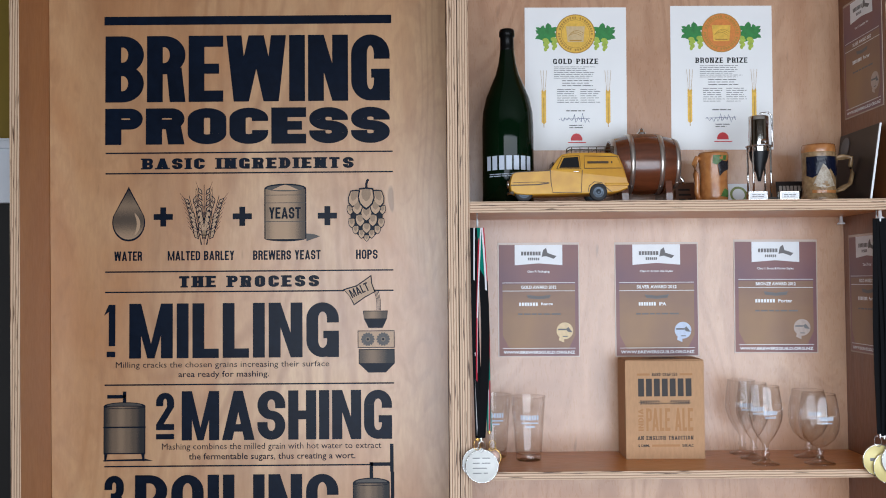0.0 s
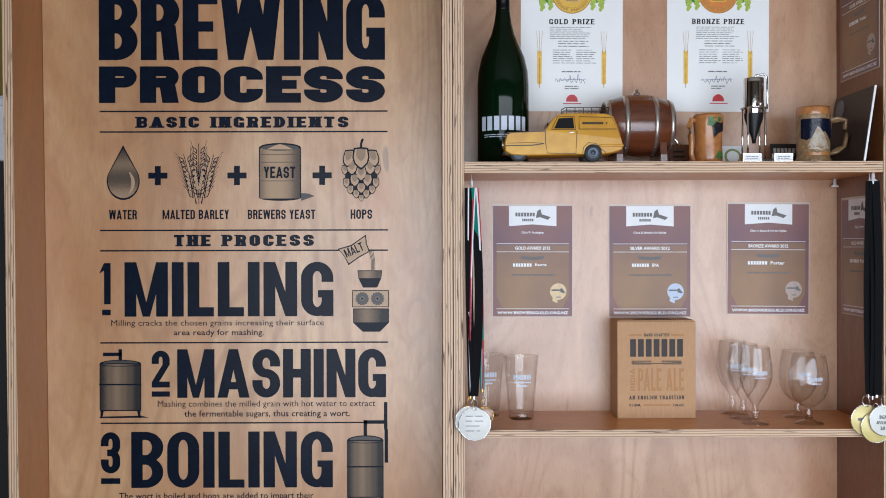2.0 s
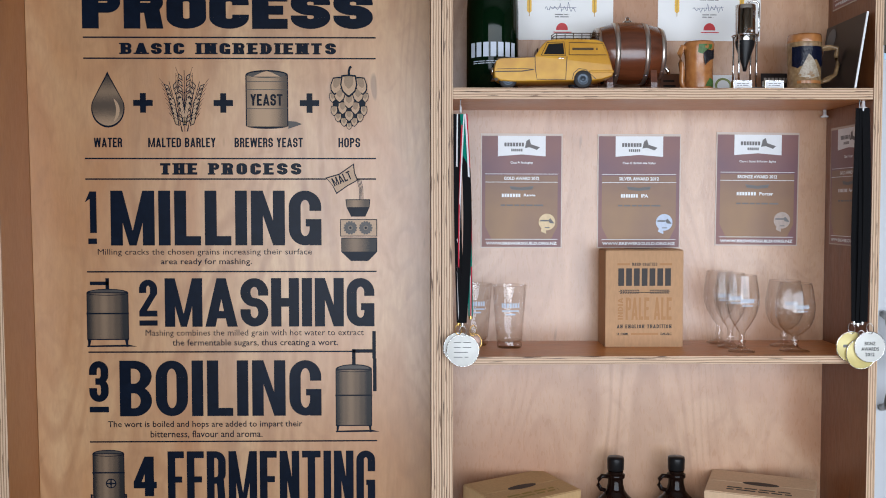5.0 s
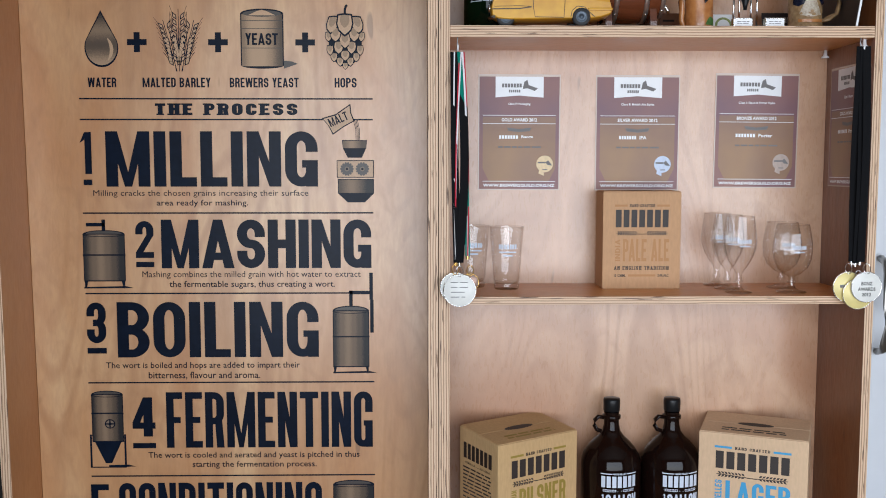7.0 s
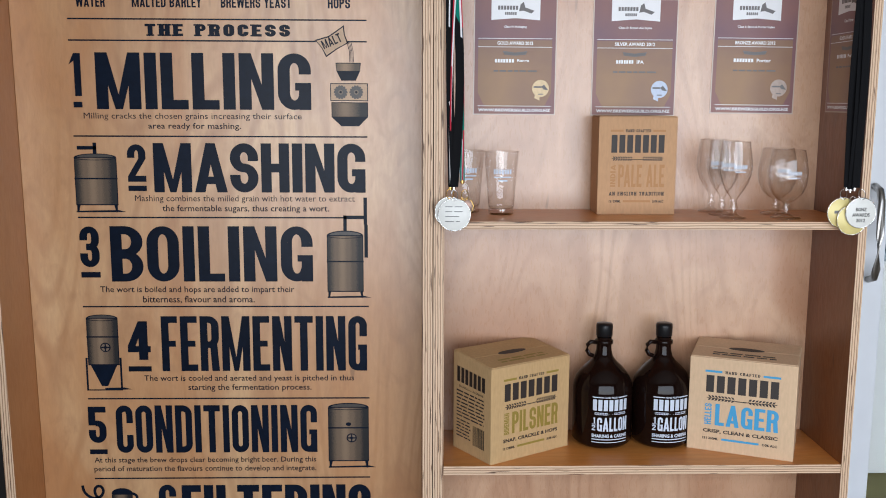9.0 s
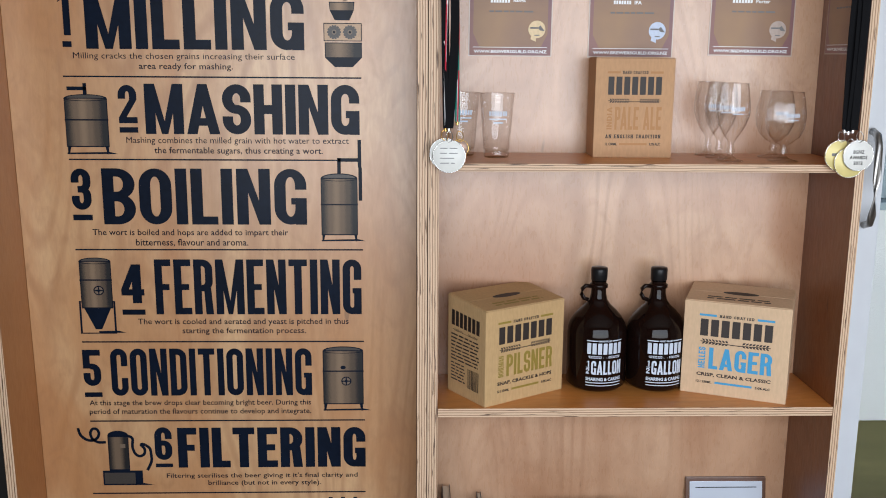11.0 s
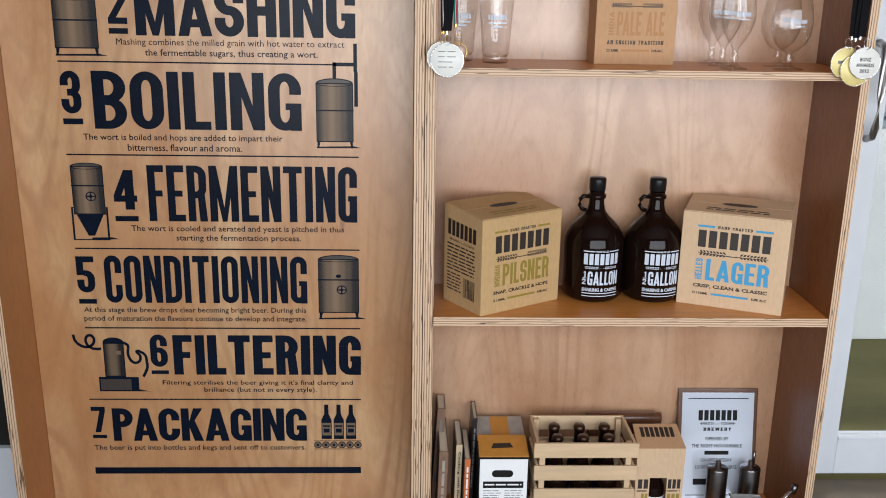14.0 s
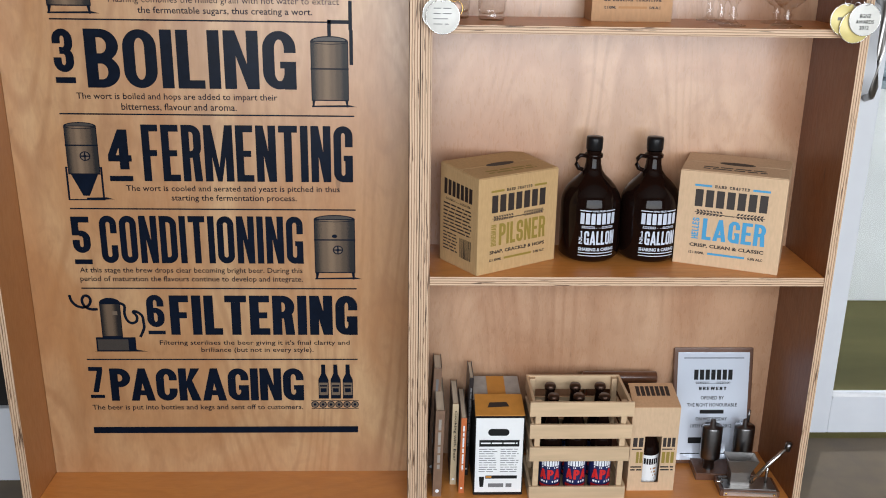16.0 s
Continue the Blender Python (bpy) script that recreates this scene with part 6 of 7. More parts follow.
# ---- second shelf: glasses and a carton ----
def pint(x, y):
    g = thing("pint_glass", "clear tapered pint glass with faded white print", "glass", pose(x, y, Z3), "pint glasses")
    bm = lathe([(0, 0.0), (0.029, 0.0), (0.0315, 0.003), (0.0320, 0.011), (0.0300, 0.015), (0.0328, 0.022), (0.0390, 0.106), (0.0432, 0.158)], 40)
    lathe([(0, 0.014), (0.026, 0.015), (0.030, 0.020)], 40, bm=bm)
    tube(bm, [(0.0428 * math.cos(t), 0.0428 * math.sin(t), 0.1585) for t in [k * math.pi / 24 for k in range(48)]], 0.0011, 6, closed=True)
    part("glass", bm, THIN, g)
    q = brand_bars(-0.024, 0.024, 0.104, 0.116, y=-0.0004)
    for z0, z1, w in ((0.0945, 0.098, 0.022), (0.086, 0.090, 0.012)):
        rect(q, -w, z0, w, z1, -0.0005)
    part("printed_mark", wrap(q, 0.0400), WHITEG, g)
    return g


pint(0.0660, -0.112)
pint(-0.0180, -0.066)


def stem_glass(name, label, x, y, h, bowl, lip, foot, group):
    g = thing(name, label, "glass", pose(x, y, Z3), group)
    b0 = 0.048 if name.startswith("tulip") else 0.040
    stem = [(0, 0), (foot, 0.0), (foot, 0.0018), (foot * 0.5, 0.006), (0.009, 0.011), (0.0065, 0.018), (0.0105, 0.026), (0.0068, 0.034)]
    # height above the bowl's foot, and width, as shares
    curve = ((0.0, 0.20), (0.04, 0.28), (0.14, 0.52), (0.29, 0.80), (0.44, 0.96), (0.53, 1.0), (0.66, 0.98)) if name.startswith("tulip") else ((0.0, 0.20), (0.04, 0.42), (0.16, 0.76), (0.33, 0.95), (0.50, 1.0), (0.64, 0.985), (0.84, 0.90))
    bm = lathe(stem + [(bowl * q, b0 + (h - b0) * f) for f, q in curve] + [(lip, h)], 40)
    tube(bm, [((lip - 0.0004) * math.cos(t), (lip - 0.0004) * math.sin(t), h) for t in [k * math.pi / 20 for k in range(40)]], 0.0009, 6, closed=True)
    part("glass", bm, THIN, g)
    q = brand_bars(-0.017, 0.017, b0 + (h - b0) * 0.54, b0 + (h - b0) * 0.61)
    rect(q, -0.013, b0 + (h - b0) * 0.48, 0.013, b0 + (h - b0) * 0.50)
    part("printed_mark", wrap(at_y(q, -0.0003), bowl), WHITEG, g)
    return g


for x, y in ((0.6350, -0.1900), (0.6290, -0.1180), (0.6230, -0.0460)):
    stem_glass("tulip_glass", "clear tall tulip beer glass on a short stem", x, y, 0.188, 0.0410, 0.0335, 0.032, "tulip glasses")
for x, y in ((0.7670, -0.188), (0.7740, -0.100)):
    stem_glass("snifter_glass", "clear round snifter beer glass on a short stem", x, y, 0.168, 0.0475, 0.0385, 0.036, "snifter glasses")


def carton(name, label, m, w, d, h, panel_word, side_word, tag, colour, side_text=False, kraft=KRAFT, group="", big=0.0, back_lift=0.0):
    """A beer carton; its front face lies at y = 0, from x = 0 to w."""
    c = thing(name, label, "carton", m, group)
    part("box", boxed(0, w, 0, d, 0, h - 0.0008, bev=0.0022), kraft, c)
    # top flaps with a slot handle
    part("flap", boxed(0.002, w - 0.002, 0.002, d / 2 - 0.0008, h - 0.0004, h + 0.0014, bev=0.0005), kraft, c)
    part("flap", boxed(0.002, w - 0.002, d / 2 + 0.0008, d - 0.002, h - 0.0004, h + 0.0014, bev=0.0005), kraft, c)
    q = bmesh.new()
    poly(q, [(w / 2 + 0.045 * math.cos(t), d / 2 + 0.012 * math.sin(t)) for t in [k * math.pi / 12 for k in range(24)]])
    part("hand_slot", q, BROWNBLK, c, mx=Matrix(((1, 0, 0, 0), (0, 0, 1, 0), (0, 1, 0, h + 0.0022), (0, 0, 0, 1))))
    part("top_print", bars(w * 0.2, w * 0.8, d * 0.12, d * 0.30, 2, seed=3, fill=0.5), BROWNBLK if not big else OLIVE, c, mx=Matrix(((1, 0, 0, 0), (0, 0, 1, 0), (0, 1, 0, h + 0.0020), (0, 0, 0, 1))))
    y = -0.0006
    a, b = w * 0.15, w * 0.85
    part("caption", at_y(block_word("HAND CRAFTED", w * 0.34, w * 0.66, h * 0.843, h * 0.872, 0.36, 0.20, 0.42, slab=0.14), y), BROWNBLK, c)
    for xa, xb in ((a, w * 0.31), (w * 0.69, b)):
        q = bmesh.new()
        rect(q, xa, h * 0.846, xb, h * 0.868)
        part("printed_line", at_y(q, y), colour, c)
    part("brand_mark", at_y(brand_bars(a, b, h * 0.635, h * 0.815), y), BROWNBLK, c)
    part("wheat_rule", at_y(wheat(a, b, h * 0.575, w * 0.045), y), BROWNBLK, c)
    part("beer_name", at_y(block_word(panel_word, w * 0.26, b, h * 0.285, h * 0.515, 0.38, 0.15, 0.16), y), colour, c)
    bm = block_word(side_word, 0, h * 0.225, 0, w * 0.065, 0.34, 0.18, 0.16)
    bm.transform(Matrix.Translation((w * 0.225, y, h * 0.287)) @ Matrix.Rotation(-math.pi / 2, 4, "Y"))
    part("beer_style", bm, colour, c)
    tag_bm = block_word(tag, a, b, h * 0.198, h * 0.236, 0.36, 0.20, 0.42, slab=0.14) if "," not in tag else set_text(tag, a, b, h * 0.195, h * 0.240, weight=0.035)
    part("caption", at_y(tag_bm, y), BROWNBLK, c)
    q = bmesh.new()
    rect(q, w * 0.33, h * 0.128, w * 0.68, h * 0.150)
    part("printed_line", at_y(q, y), colour, c)
    part("small_print", at_y(set_text("12 I 330ML", a, w * 0.30, h * 0.125, h * 0.152, weight=0.04), y), BROWNBLK, c)
    part("small_print", at_y(set_text("5.0% ALC", w * 0.71, b, h * 0.125, h * 0.152, weight=0.04), y), BROWNBLK, c)
    if side_text:
        s = pose(0, 0, 0, 0, 0, -90)
        part("brand_mark", at_y(brand_bars(-d * 0.90, -d * 0.14, h * 0.72, h * 0.87), -0.0006), BROWNBLK, c, mx=s)
        part("wheat_rule", at_y(wheat(-d * 0.88, -d * 0.16, h * 0.68, w * 0.02), -0.0006), BROWNBLK, c, mx=s)
        part("small_print", at_y(bars(-d * 0.90, -d * 0.15, h * 0.36, h * 0.65, 8, seed=6, ragged=0.06, fill=0.42), -0.0006), BROWNBLK, c, mx=s)
        part("small_print", at_y(bars(-d * 0.90, -d * 0.52, h * 0.14, h * 0.35, 6, seed=7, ragged=0.1, fill=0.42), -0.0006), BROWNBLK, c, mx=s)
        q = bmesh.new()
        rnd = random.Random(2)
        x = -d * 0.46
        while x < -d * 0.16:
            ww = d * rnd.choice((0.008, 0.014, 0.02))
            rect(q, x, h * 0.12, x + ww, h * 0.33)
            x += ww + d * 0.012
        part("barcode", at_y(q, -0.0006), BROWNBLK, c, mx=s)
    # the glued top bulges up towards the back
    if back_lift:
        for ob in c.children:
            for v in ob.data.vertices:
                v.co.z += back_lift * max(0.0, v.co.z / h - 0.5) * 2 * max(0.0, min(1.0, v.co.y / d))
    return c


carton("pale_ale_carton", "brown cardboard pale ale carton with copper lettering", pose(0.3090, -0.1200, Z3), 0.1985, 0.100, 0.247, "PALE ALE", "INDIA", "AN ENGLISH TRADITION", COPPER, group="beer cartons")
# ---- third shelf ----
carton("pilsner_carton", "brown cardboard pilsner carton turned to show two sides", pose(0.0360, -0.2590, Z4, 0, 0, 32.6), 0.2540, 0.1640, 0.2470, "PILSNER", "BOHEMIAN", "SNAP, CRACKLE & HOPS", OLIVE, side_text=True, kraft=KRAFTY, group="beer cartons", big=1, back_lift=0.014)
carton("lager_carton", "pale cardboard lager carton with blue lettering", pose(0.5600, -0.1400, Z4, 0, 0, -24.0), 0.2630, 0.1560, 0.2490, "LAGER", "HELLES", "CRISP, CLEAN & CLASSIC", BLUEP, kraft=KRAFTP, group="beer cartons", back_lift=0.014)


def growler(x, y, turn):
    g = thing("growler_bottle", "dark brown half-gallon flagon with white lettering", "flagon", pose(x, y, Z4, 0, 0, turn) @ Matrix.Diagonal((1.066, 1.066, 1.055, 1)), "flagons")
    R = 0.0735
    part("glass", lathe([(0, 0.003), (0.05, 0.0), (0.064, 0.002), (R, 0.012), (R, 0.138), (R - 0.0015, 0.152), (R - 0.006, 0.166), (0.058, 0.182), (0.045, 0.197), (0.031, 0.210), (0.0225, 0.222), (0.0188, 0.238), (0.0178, 0.262), (0.0185, 0.270)], 48), DARKGLASS, g)
    part("cap", lathe([(0.0185, 0.272), (0.0200, 0.2735), (0.0205, 0.299), (0.0192, 0.304), (0, 0.305)], 36), CAPBLK, g, "black screw cap")
    part("collar", lathe([(0.0188, 0.252), (0.0225, 0.254), (0.0225, 0.262), (0.0188, 0.264)], 32), DARKGLASS, g)
    hd = [(-0.018, 0, 0.256), (-0.034, 0, 0.258), (-0.042, 0, 0.250), (-0.043, 0, 0.236), (-0.037, 0, 0.226), (-0.026, 0, 0.222)]
    part("handle", tube(bmesh.new(), hd, 0.0052, 10), DARKGLASS, g, "glass loop handle")
    q = bmesh.new()
    rect(q, -0.046, 0.1335, -0.018, 0.1360)
    rect(q, 0.018, 0.1335, 0.046, 0.1360)
    for z0, z1 in ((0.0265, 0.0290), (0.0195, 0.0215)):
        rect(q, -0.046, z0, 0.046, z1)
    part("printed_line", wrap(at_y(subdiv(q, 15), -0.0006), R), WHITEG, g)
    part("brand_mark", wrap(at_y(brand_bars(-0.046, 0.046, 0.101, 0.129), -0.0005), R), WHITEG, g)
    part("wheat_rule", wrap(at_y(wheat(-0.044, 0.044, 0.0935, 0.0055), -0.0005), R), WHITEG, g)
    part("size_word", wrap(at_y(block_word("GALLON", -0.033, 0.046, 0.049, 0.084, 0.38, 0.16, 0.14), -0.0005), R), WHITEG, g)
    q = bmesh.new()
    glyph(q, "1", -0.044, 0.068, 0.006, 0.015, 0.003, 0.003, 0.00002)
    rect(q, -0.046, 0.0655, -0.036, 0.0670)
    glyph(q, "2", -0.046, 0.050, 0.009, 0.0145, 0.0028, 0.003, 0.00002)
    part("size_half", wrap(at_y(q, -0.0005), R), WHITEG, g)
    part("caption", wrap(at_y(set_text("SHARING & CARING", -0.046, 0.046, 0.0325, 0.0415, weight=0.04), -0.0005), R), WHITEG, g)
    part("caption", wrap(at_y(set_text("HAND FILLED", -0.016, 0.016, 0.1325, 0.1370, weight=0.03), -0.0005), R), WHITEG, g)
    return g


growler(0.3460, -0.0820, 6)
growler(0.5040, -0.0820, 6)


# ---- bottom shelf ----
def book(label, x0, w, y0, d, h, cover, spine, lean=0.0, title="", tc=WHITEP, turn=0.0):
    b = thing("book", label, "book", pose(x0, y0, Z5, 0, lean, turn), "books in a row")
    part("page_block", boxed(0.0018, w - 0.0018, 0.003, d - 0.003, 0.003, h - 0.003), PAGES, b)
    for x in (0, w - 0.0018):
        part("cover", boxed(x, x + 0.0018, 0.0, d, 0, h, bev=0.0005), cover, b)
    part("spine", boxed(0.0, w, -0.0025, 0.0008, 0, h, bev=0.001), spine, b)
    if title:
        q = set_text(title, 0, h * 0.62, 0, w * 0.5, weight=0.02)
        q.transform(Matrix.Translation((w * 0.28, -0.0032, h * 0.92)) @ Matrix.Rotation(math.pi / 2, 4, "Y"))
        part("title", q, tc, b)
    else:
        q = bars(0, h * 0.66, 0, w * 0.55, 1, seed=int(h * 1e4), ragged=0.2, fill=0.55)
        q.transform(Matrix.Translation((w * 0.25, -0.0032, h * 0.90)) @ Matrix.Rotation(math.pi / 2, 4, "Y"))
        part("title", q, tc, b)
    q = bmesh.new()
    ell(q, w / 2, h * 0.07, w * 0.22, w * 0.22)
    part("publisher_mark", at_y(q, -0.0031), PALE, b)


book("tall worn grey-brown book behind other books", -0.0790, 0.022, -0.110, 0.095, 0.330, BLUEGREY, SPINEB, 3.0, "", GREYT)
book("brown book with a faded script title on the spine", -0.0660, 0.024, -0.228, 0.200, 0.262, BLUEGREY, SPINEB, 1.5, "", GREYCARD)
book("cream-spined cookery book among other books", -0.0160, 0.017, -0.168, 0.150, 0.250, BLUEGREY, SPINEC, 1.0, "Cooking with Beer", BROWNBLK)
book("thin orange-spined book beside a white carton", 0.0060, 0.0150, -0.211, 0.180, 0.230, BLUEGREY, ORANGES, 1.0, "", PALE)
book("dark thin book leaning by a carton", 0.0250, 0.012, -0.120, 0.110, 0.305, DARKBOARD, DARKBOARD, 2.0, "", GREYT)

wb = thing("white_carton", "white handled beer carton with orange and grey top", "carton", pose(0.0455, -0.2240, Z5))
W, D, H = 0.1350, 0.1900, 0.2440
part("box", boxed(0, W, 0, D, 0, H, bev=0.002), CAPBLK, wb, "black carton body")
part("front_panel", boxed(0.0035, W - 0.0035, -0.0014, 0.0, 0.010, H - 0.008, bev=0.0005), PAPER, wb, "white printed end panel")
for k, (y0, y1, z0, z1) in enumerate(((0.0, 0.085, H, H + 0.020), (0.087, D, H + 0.004, H + 0.024))):
    bm = bmesh.new()
    vs = [bm.verts.new(p) for p in ((0.001, y0, z0), (W - 0.001, y0, z0), (W - 0.003, y1, z1), (0.003, y1, z1), (0.001, y0, z0 - 0.0025), (W - 0.001, y0, z0 - 0.0025), (W - 0.003, y1, z1 - 0.0025), (0.003, y1, z1 - 0.0025))]
    for f in ((0, 1, 2, 3), (7, 6, 5, 4), (0, 4, 5, 1), (1, 5, 6, 2), (2, 6, 7, 3), (3, 7, 4, 0)):
        bm.faces.new([vs[i] for i in f])
    fl = part("top_flap", bm, ORANGEB if k == 0 else GREYCARD, wb, "orange printed flap" if k == 0 else "grey flap with orange band")
    q = bmesh.new()
    if k == 0:
        poly(q, ((0.035, y0 + 0.030), (0.095, y0 + 0.034), (0.088, y0 + 0.052), (0.042, y0 + 0.050)))
    else:
        rect(q, 0.042, y0 + 0.002, 0.092, y1 - 0.002)
    tilt = math.atan2(z1 - z0, y1 - y0)
    part("flap_print", q, BROWNBLK if k == 0 else ORANGEB, fl, mx=Matrix(((1, 0, 0, 0), (0, 0, 1, 0), (0, 0, math.tan(tilt), z0 - y0 * math.tan(tilt) + 0.0008), (0, 0, 0, 1))))
part("hand_slot", at_y((lambda q: (poly(q, [(W * 0.48 + (0.018 if math.cos(t) > 0 else -0.018) + 0.0105 * math.cos(t), H * 0.795 + 0.0105 * math.sin(t)) for t in [0.01 + k * math.pi / 12 for k in range(24)]]), q)[1])(bmesh.new()), -0.0018), BLACK, wb)
part("title_band", boxed(W * 0.10, W * 0.90, -0.0022, -0.0016, H * 0.620, H * 0.700), BLACK, wb)
part("title", at_y(bars(W * 0.13, W * 0.87, H * 0.645, H * 0.680, 1, seed=5, fill=0.5, ragged=0.02), -0.0026), PAPER, wb)
part("small_print", at_y(bars(W * 0.10, W * 0.48, H * 0.29, H * 0.60, 11, seed=6, fill=0.30, ragged=0.2), -0.0018), GREYT, wb)
part("small_print", at_y(bars(W * 0.53, W * 0.90, H * 0.29, H * 0.60, 11, seed=7, fill=0.30, ragged=0.2), -0.0018), GREYT, wb)
part("dark_strip", at_y((lambda q: (rect(q, W * 0.24, H * 0.215, W * 0.88, H * 0.255), poly(q, ((W * 0.11, H * 0.24), (W * 0.22, H * 0.24), (W * 0.20, H * 0.11), (W * 0.13, H * 0.11)), -0.0001), q)[2])(bmesh.new()), -0.0018), BLACK, wb)
part("small_print", at_y(bars(W * 0.30, W * 0.80, H * 0.10, H * 0.16, 1, seed=12, fill=0.8, ragged=0.1), -0.0018), GREYT, wb)
part("orange_mark", at_y((lambda q: (rect(q, W * 0.25, H * 0.225, W * 0.36, H * 0.25), q)[1])(bmesh.new()), -0.0023), ORANGEB, wb)


def crate(x, y):
    c = thing("bottle_crate", "small pine slat crate for beer bottles", "crate", pose(x, y, Z5))
    W, D = 0.2620, 0.170
    for z0 in (0.002, 0.119, 0.187, 0.253):
        h = 0.042 if z0 > 0.01 else 0.038
        k = 1 + 0.02 * z0 / 0.25
        part("front_slat", boxed(-0.003 * z0 / 0.1, W + 0.003 * z0 / 0.1, 0.0, 0.008, z0, z0 + h, bev=0.0015), PINE, c)
        part("back_slat", boxed(0, W, D - 0.008, D, z0, z0 + h, bev=0.0015), PINE, c)
        part("side_slat", boxed(-0.001, 0.007, 0.009, D - 0.009, z0, z0 + h, bev=0.0015), PINE, c)
        part("side_slat", boxed(W - 0.007, W + 0.001, 0.009, D - 0.009, z0, z0 + h, bev=0.0015), PINE, c)
    for px in (0.009, W - 0.024):
        for py in (0.009, D - 0.024):
            part("corner_post", boxed(px, px + 0.015, py, py + 0.015, 0.0, 0.292, bev=0.001), PINE, c)
    part("base", boxed(0.008, W - 0.008, 0.0245, D - 0.0245, 0.003, 0.012), PINE, c)
    return c


crate(0.1960, -0.2500)


def beer_bottle(x, y, turn=0.0):
    b = thing("beer_bottle", "brown glass beer bottle with red and navy label", "bottle", pose(x, y, Z5 + 0.0122, 0, 0, turn), "bottles in the crate")
    R = 0.0300
    part("glass", lathe([(0, 0.003), (0.024, 0.0), (R, 0.005), (R, 0.150), (0.0285, 0.165), (0.020, 0.190), (0.0145, 0.215), (0.0130, 0.262), (0.0150, 0.265), (0.0150, 0.272), (0.0125, 0.274)], 28), DARKGLASS, b)
    part("cap", lathe([(0.0160, 0.270), (0.0155, 0.275), (0.0130, 0.2795), (0, 0.280)], 24), CAPC, b, "dark copper crown cap")
    q = bmesh.new()
    rect(q, -0.075, 0.008, 0.075, 0.112)
    lb = part("label", wrap(at_y(subdiv(q, 15), -0.0004), R), NAVYL, b, "navy printed label")
    part("brand_mark", wrap(at_y(brand_bars(-0.026, 0.026, 0.077, 0.101), -0.0009), R), WHITEP, lb)
    part("beer_name", wrap(at_y(block_word("APA", -0.030, 0.030, 0.037, 0.067, 0.42, 0.18, 0.14), -0.0011), R), REDL, lb)
    q = bmesh.new()
    rect(q, -0.032, 0.0115, 0.032, 0.0205)
    part("red_band", wrap(at_y(subdiv(q, 7), -0.0009), R), REDL, lb)
    part("small_print", wrap(at_y(bars(-0.026, 0.026, 0.0250, 0.0335, 1, seed=4, fill=0.7, ragged=0.02), -0.0009), R), WHITEP, lb)
    part("small_print", wrap(at_y(bars(-0.024, 0.024, 0.0695, 0.0750, 1, seed=5, fill=0.7, ragged=0.02), -0.0009), R), WHITEP, lb)
    return b


for j in range(2):
    for k in range(3):
        beer_bottle(0.1960 + 0.0615 + k * 0.0690, -0.2500 + 0.0535 + j * 0.0640, (k - 1) * 5)

sx = thing("bottle_gift_box", "brown cardboard bottle box with a cut-out window", "carton", pose(0.4740, -0.2060, Z5))
W, D, H = 0.1300, 0.085, 0.2560
bm = bmesh.new()
wx0, wx1, wz0, wz1 = W * 0.30, W * 0.66, H * 0.10, H * 0.66
box(bm, 0, wx0, 0, 0.003, 0, H)
box(bm, wx1, W, 0, 0.003, 0, H)
box(bm, wx0, wx1, 0, 0.003, 0, wz0)
box(bm, wx0, wx1, 0, 0.003, wz1, H)
part("front_card", bm, KRAFTP, sx)
bm = bmesh.new()
box(bm, 0, 0.003, 0.0032, D, 0, H)
box(bm, W - 0.003, W, 0.0032, D, 0, H)
box(bm, 0.0032, W - 0.0032, D - 0.003, D, 0, H)
box(bm, 0.0032, W - 0.0032, 0.0032, D - 0.0032, 0, 0.003)
part("card_shell", bm, KRAFTP, sx)
bm = bmesh.new()
vs = [bm.verts.new(p) for p in ((0, 0, H), (W, 0, H), (W - 0.006, D, H + 0.030), (0.002, D, H + 0.030), (0, 0, H + 0.002), (W, 0, H + 0.002), (W - 0.006, D, H + 0.032), (0.002, D, H + 0.032))]
for f in ((3, 2, 1, 0), (4, 5, 6, 7), (0, 1, 5, 4), (1, 2, 6, 5), (2, 3, 7, 6), (3, 0, 4, 7)):
    bm.faces.new([vs[i] for i in f])
lid = part("lid", bm, KRAFT, sx)
part("lid_print", brand_bars(W * 0.12, W * 0.85, D * 0.45, D * 0.85), BROWNBLK, lid, mx=Matrix(((1, 0, 0, 0), (0, 0, 1, 0), (0, 0, 30 / 85, H + 0.0030), (0, 0, 0, 1))))
for x0, x1 in ((W * 0.04, wx0 - 0.002), (wx1 + 0.002, W * 0.96)):
    n = 2 if x0 < 0.02 else 3
    part("brand_mark", at_y(brand_bars(x0, x1, H * 0.535, H * 0.645, n), -0.0005), BROWNBLK, sx)
    part("beer_name", at_y(brand_bars(x0 if n == 3 else x0 + 0.012, x1, H * 0.34, H * 0.475, n), -0.0005), OLIVE, sx)
    part("small_print", at_y(bars(x0, x1, H * 0.24, H * 0.31, 2, seed=n, fill=0.5, ragged=0.05), -0.0005), BROWNBLK, sx)
    part("small_print", at_y(bars(x0, x1, H * 0.49, H * 0.525, 1, seed=n + 3, fill=0.4, ragged=0.05), -0.0005), BROWNBLK, sx)
bb = thing("boxed_bottle", "dark beer bottle with white label inside a card box", "bottle", pose(0.4740 + W * 0.48, -0.2060 + 0.044, Z5 + 0.0035))
part("glass", lathe([(0, 0.003), (0.024, 0.0), (0.030, 0.005), (0.030, 0.110), (0.0280, 0.125), (0.018, 0.150), (0.0135, 0.175), (0.0125, 0.225), (0, 0.225)], 28), DARKGLASS, bb)
q = bmesh.new()
rect(q, -0.07, 0.012, 0.07, 0.098)
lb = part("label", wrap(at_y(subdiv(q, 15), -0.0004), 0.030), PAPER, bb, "white printed label")
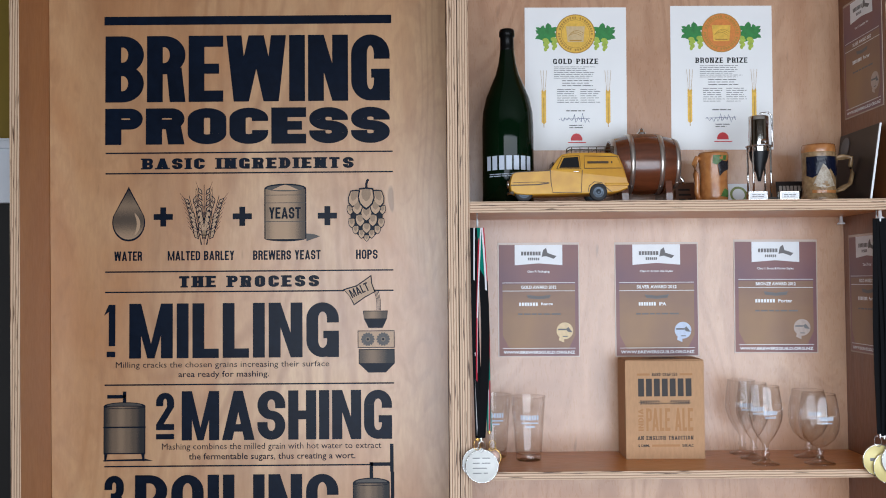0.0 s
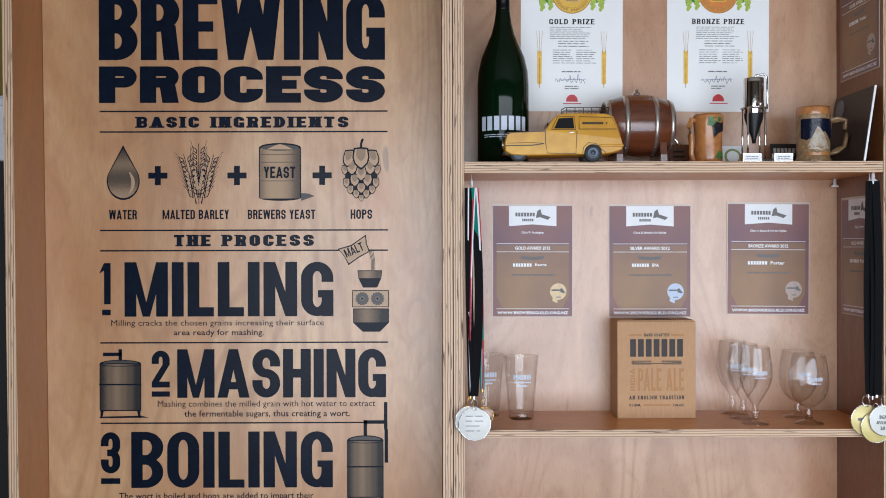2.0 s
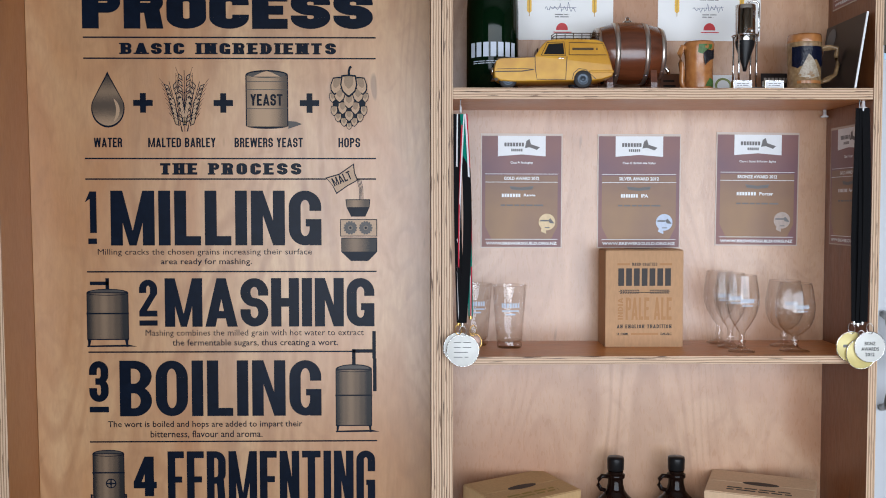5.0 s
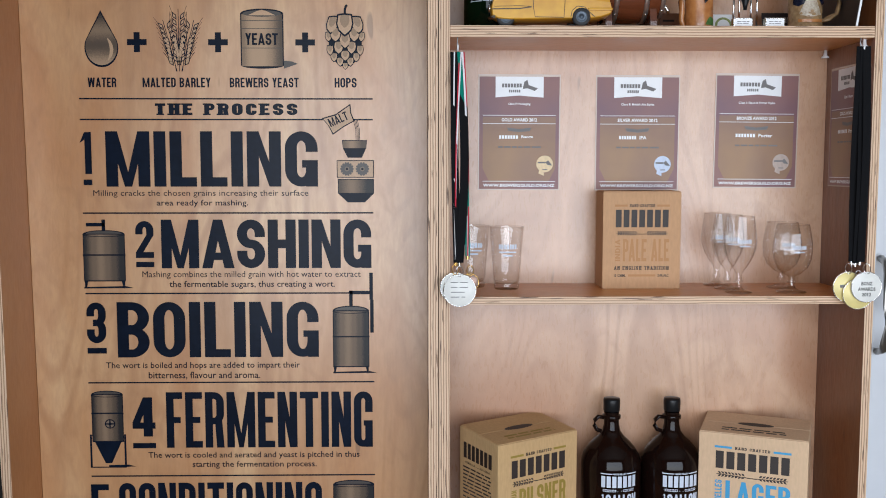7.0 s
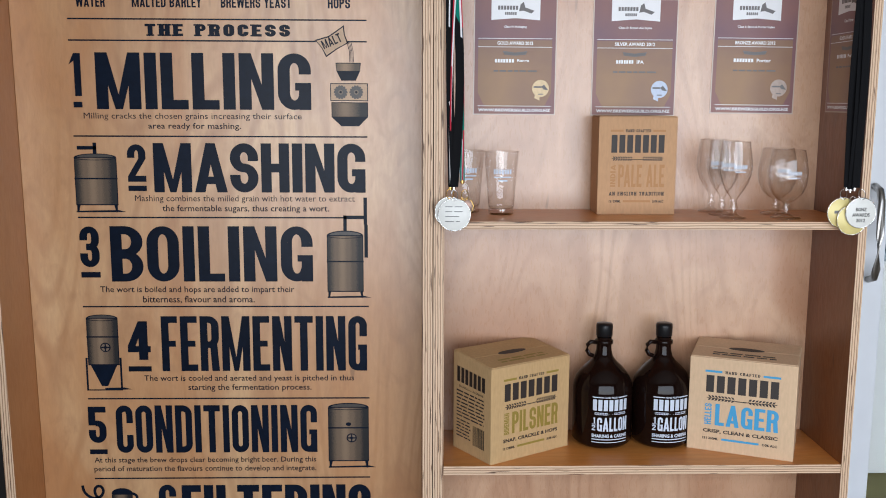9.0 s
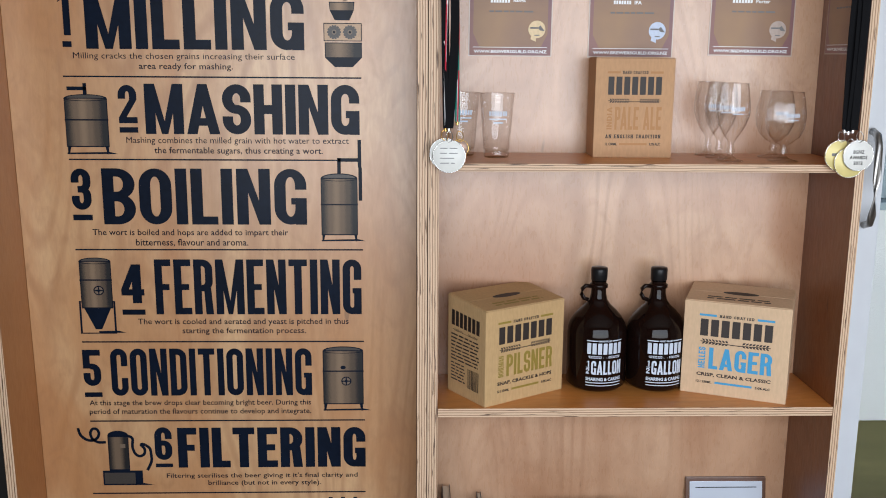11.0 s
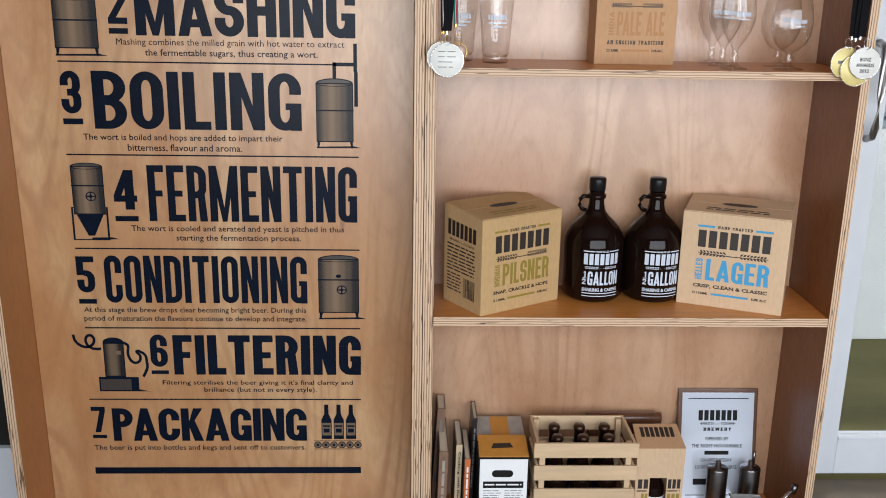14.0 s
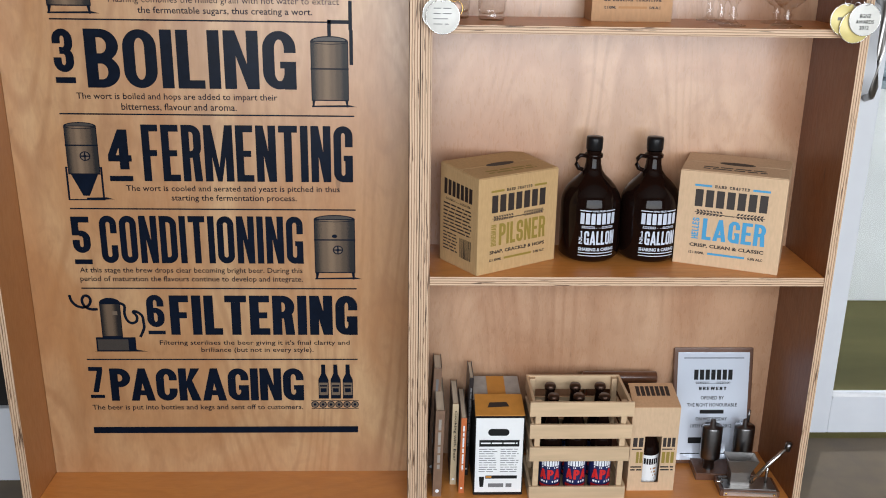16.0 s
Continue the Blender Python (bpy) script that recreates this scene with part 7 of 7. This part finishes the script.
part("brand_mark", wrap(at_y(brand_bars(-0.024, 0.024, 0.070, 0.088), -0.0009), 0.030), BLACK, lb)
part("small_print", wrap(at_y(bars(-0.022, 0.022, 0.020, 0.062, 4, seed=3, fill=0.5), -0.0009), 0.030), COPPER, lb)

rt = thing("dark_tube", "dark brown tube lying behind the crate", "tube", pose(0.465, -0.035, 0.372))
part("tube", lathe([(0, -0.1), (0.016, -0.1), (0.017, -0.098), (0.017, 0.110), (0.016, 0.112), (0, 0.112)], 24, pose(0, 0, 0, 0, 90, 0)), WALNUT, rt)
part("rest_block", boxed(-0.09, 0.10, -0.012, 0.020, Z5 - 0.372, -0.0165, bev=0.002), WALNUT, rt)

# plaque leaning on the back panel
pl = thing("opening_plaque", "walnut and silver opening plaque leaning on the back", "plaque", pose(0.7460, -0.0720, Z5 + 0.004, -10.5, 0, 0))
W, H = 0.2300, 0.345
part("board", boxed(-W / 2, W / 2, 0.0, 0.014, 0, H, bev=0.003), WALNUT, pl)
part("plate", boxed(-W / 2 + 0.011, W / 2 - 0.011, -0.0012, 0.0, 0.012, H - 0.012, bev=0.0004), PLATE, pl, "polished silver plate")
for z in (H - 0.030, 0.030):
    q = bmesh.new()
    rect(q, -W * 0.38, z, W * 0.38, z + 0.0025)
    part("engraved_line", at_y(q, -0.0017), BLACK, pl)
part("brand_mark", at_y(brand_bars(-0.058, 0.058, 0.252, 0.282), -0.0017), BLACK, pl)
part("wheat_rule", at_y(wheat(-0.055, 0.055, 0.243, 0.006), -0.0017), BLACK, pl)
part("engraving", at_y(block_word("BREWERY", -0.040, 0.040, 0.2215, 0.231, 0.40, 0.22, 0.42, slab=0.14), -0.0017), BLACK, pl)
for text, w, z in (("OPENED BY", 0.034, 0.193), ("THE RIGHT HONOURABLE", 0.073, 0.172), ("ON WEDNESDAY", 0.046, 0.130), ("10TH OCTOBER 2012", 0.060, 0.109)):
    part("engraving", at_y(set_text(text, -w, w, z, z + 0.0105, weight=0.014), -0.0017), BLACK, pl)
part("name_bar", at_y((lambda q: (rect(q, -0.035, 0.151, 0.035, 0.1625), q)[1])(bmesh.new()), -0.0017), BLACK, pl)
part("name_bar", at_y((lambda q: (rect(q, -0.066, 0.062, 0.020, 0.080), q)[1])(bmesh.new()), -0.0017), BLACK, pl)

# desk model of a mill: two cylinders, a hopper and a crank arm
ml = thing("model_mill", "small steel model of a malt mill on wooden base", "model", pose(0.7960, -0.168, Z5, 0, 0, -4) @ Matrix.Diagonal((1.10, 1.0, 1.10, 1)))
part("base", boxed(-0.058, 0.090, -0.072, 0.005, 0.0, 0.016, bev=0.002), WALNUT, ml, "dark wooden base")
part("name_plate", boxed(-0.050, 0.082, -0.0740, -0.0722, 0.002, 0.014, bev=0.0005), STEEL, ml, "steel strip on the base")
for x in (-0.044, 0.076):
    part("screw", lathe([(0, 0), (0.003, 0.0002), (0.003, 0.001), (0, 0.0016)], 12, pose(x, -0.0741, 0.008, 90, 0, 0)), BRASS, ml)
part("rear_base", boxed(-0.104, 0.050, 0.0062, 0.090, 0.0, 0.020, bev=0.002), WALNUT, ml)
part("deck", boxed(-0.050, 0.082, -0.066, 0.000, 0.0162, 0.019, bev=0.0008), BRUSHED, ml)
bm = bmesh.new()
a = [(-0.044, -0.058), (0.034, -0.058), (0.034, -0.006), (-0.044, -0.006)]
b = [(-0.030, -0.050), (0.018, -0.050), (0.018, -0.012), (-0.030, -0.012)]
lo = [bm.verts.new((x, y, 0.019)) for x, y in b]
mi = [bm.verts.new((x, y, 0.055)) for x, y in b]
hi = [bm.verts.new((x, y, 0.092)) for x, y in a]
ih = [bm.verts.new((x * 0.94 - 0.0003, -0.032 + (y + 0.032) * 0.9, 0.092)) for x, y in a]
il = [bm.verts.new((x * 0.94, -0.031 + (y + 0.031) * 0.9, 0.060)) for x, y in b]
for p, q in ((lo, mi), (mi, hi), (hi, ih), (ih, il)):
    for k in range(4):
        bm.faces.new((p[k], p[(k + 1) % 4], q[(k + 1) % 4], q[k]))
bm.faces.new(il)
part("hopper", bm, BRUSHED, ml)
part("arm", tube(bmesh.new(), [(0.016, -0.060, 0.034), (0.050, -0.062, 0.082), (0.092, -0.063, 0.134)], 0.0052, 10), STEEL, ml)
part("arm_head", lathe([(0, -0.010), (0.008, -0.010), (0.008, 0.012), (0, 0.012)], 16, pose(0.096, -0.063, 0.139, 0, 10, 0)), DSTEEL, ml)
part("arm_post", tube(bmesh.new(), [(0.064, -0.030, 0.019), (0.064, -0.030, 0.070)], 0.004, 8), STEEL, ml)
for x, y, h in ((-0.066, 0.040, 0.152), (0.020, 0.056, 0.148)):
    part("cylinder", lathe([(0.014, 0.020), (0.014, 0.050), (0.025, 0.052), (0.026, 0.056), (0.026, h - 0.014), (0.024, h - 0.010), (0.008, h - 0.009), (0.006, h + 0.008), (0, h + 0.009)], 32, pose(x, y, 0)), DSTEEL, ml)
part("chimney", tube(bmesh.new(), [(0.026, 0.056, 0.148), (0.026, 0.056, 0.182)], 0.004, 8), DSTEEL, ml)
part("crank", tube(bmesh.new(), [(-0.036, -0.040, 0.035), (-0.052, -0.040, 0.035), (-0.054, -0.060, 0.034), (-0.070, -0.060, 0.034)], 0.003, 8), STEEL, ml)
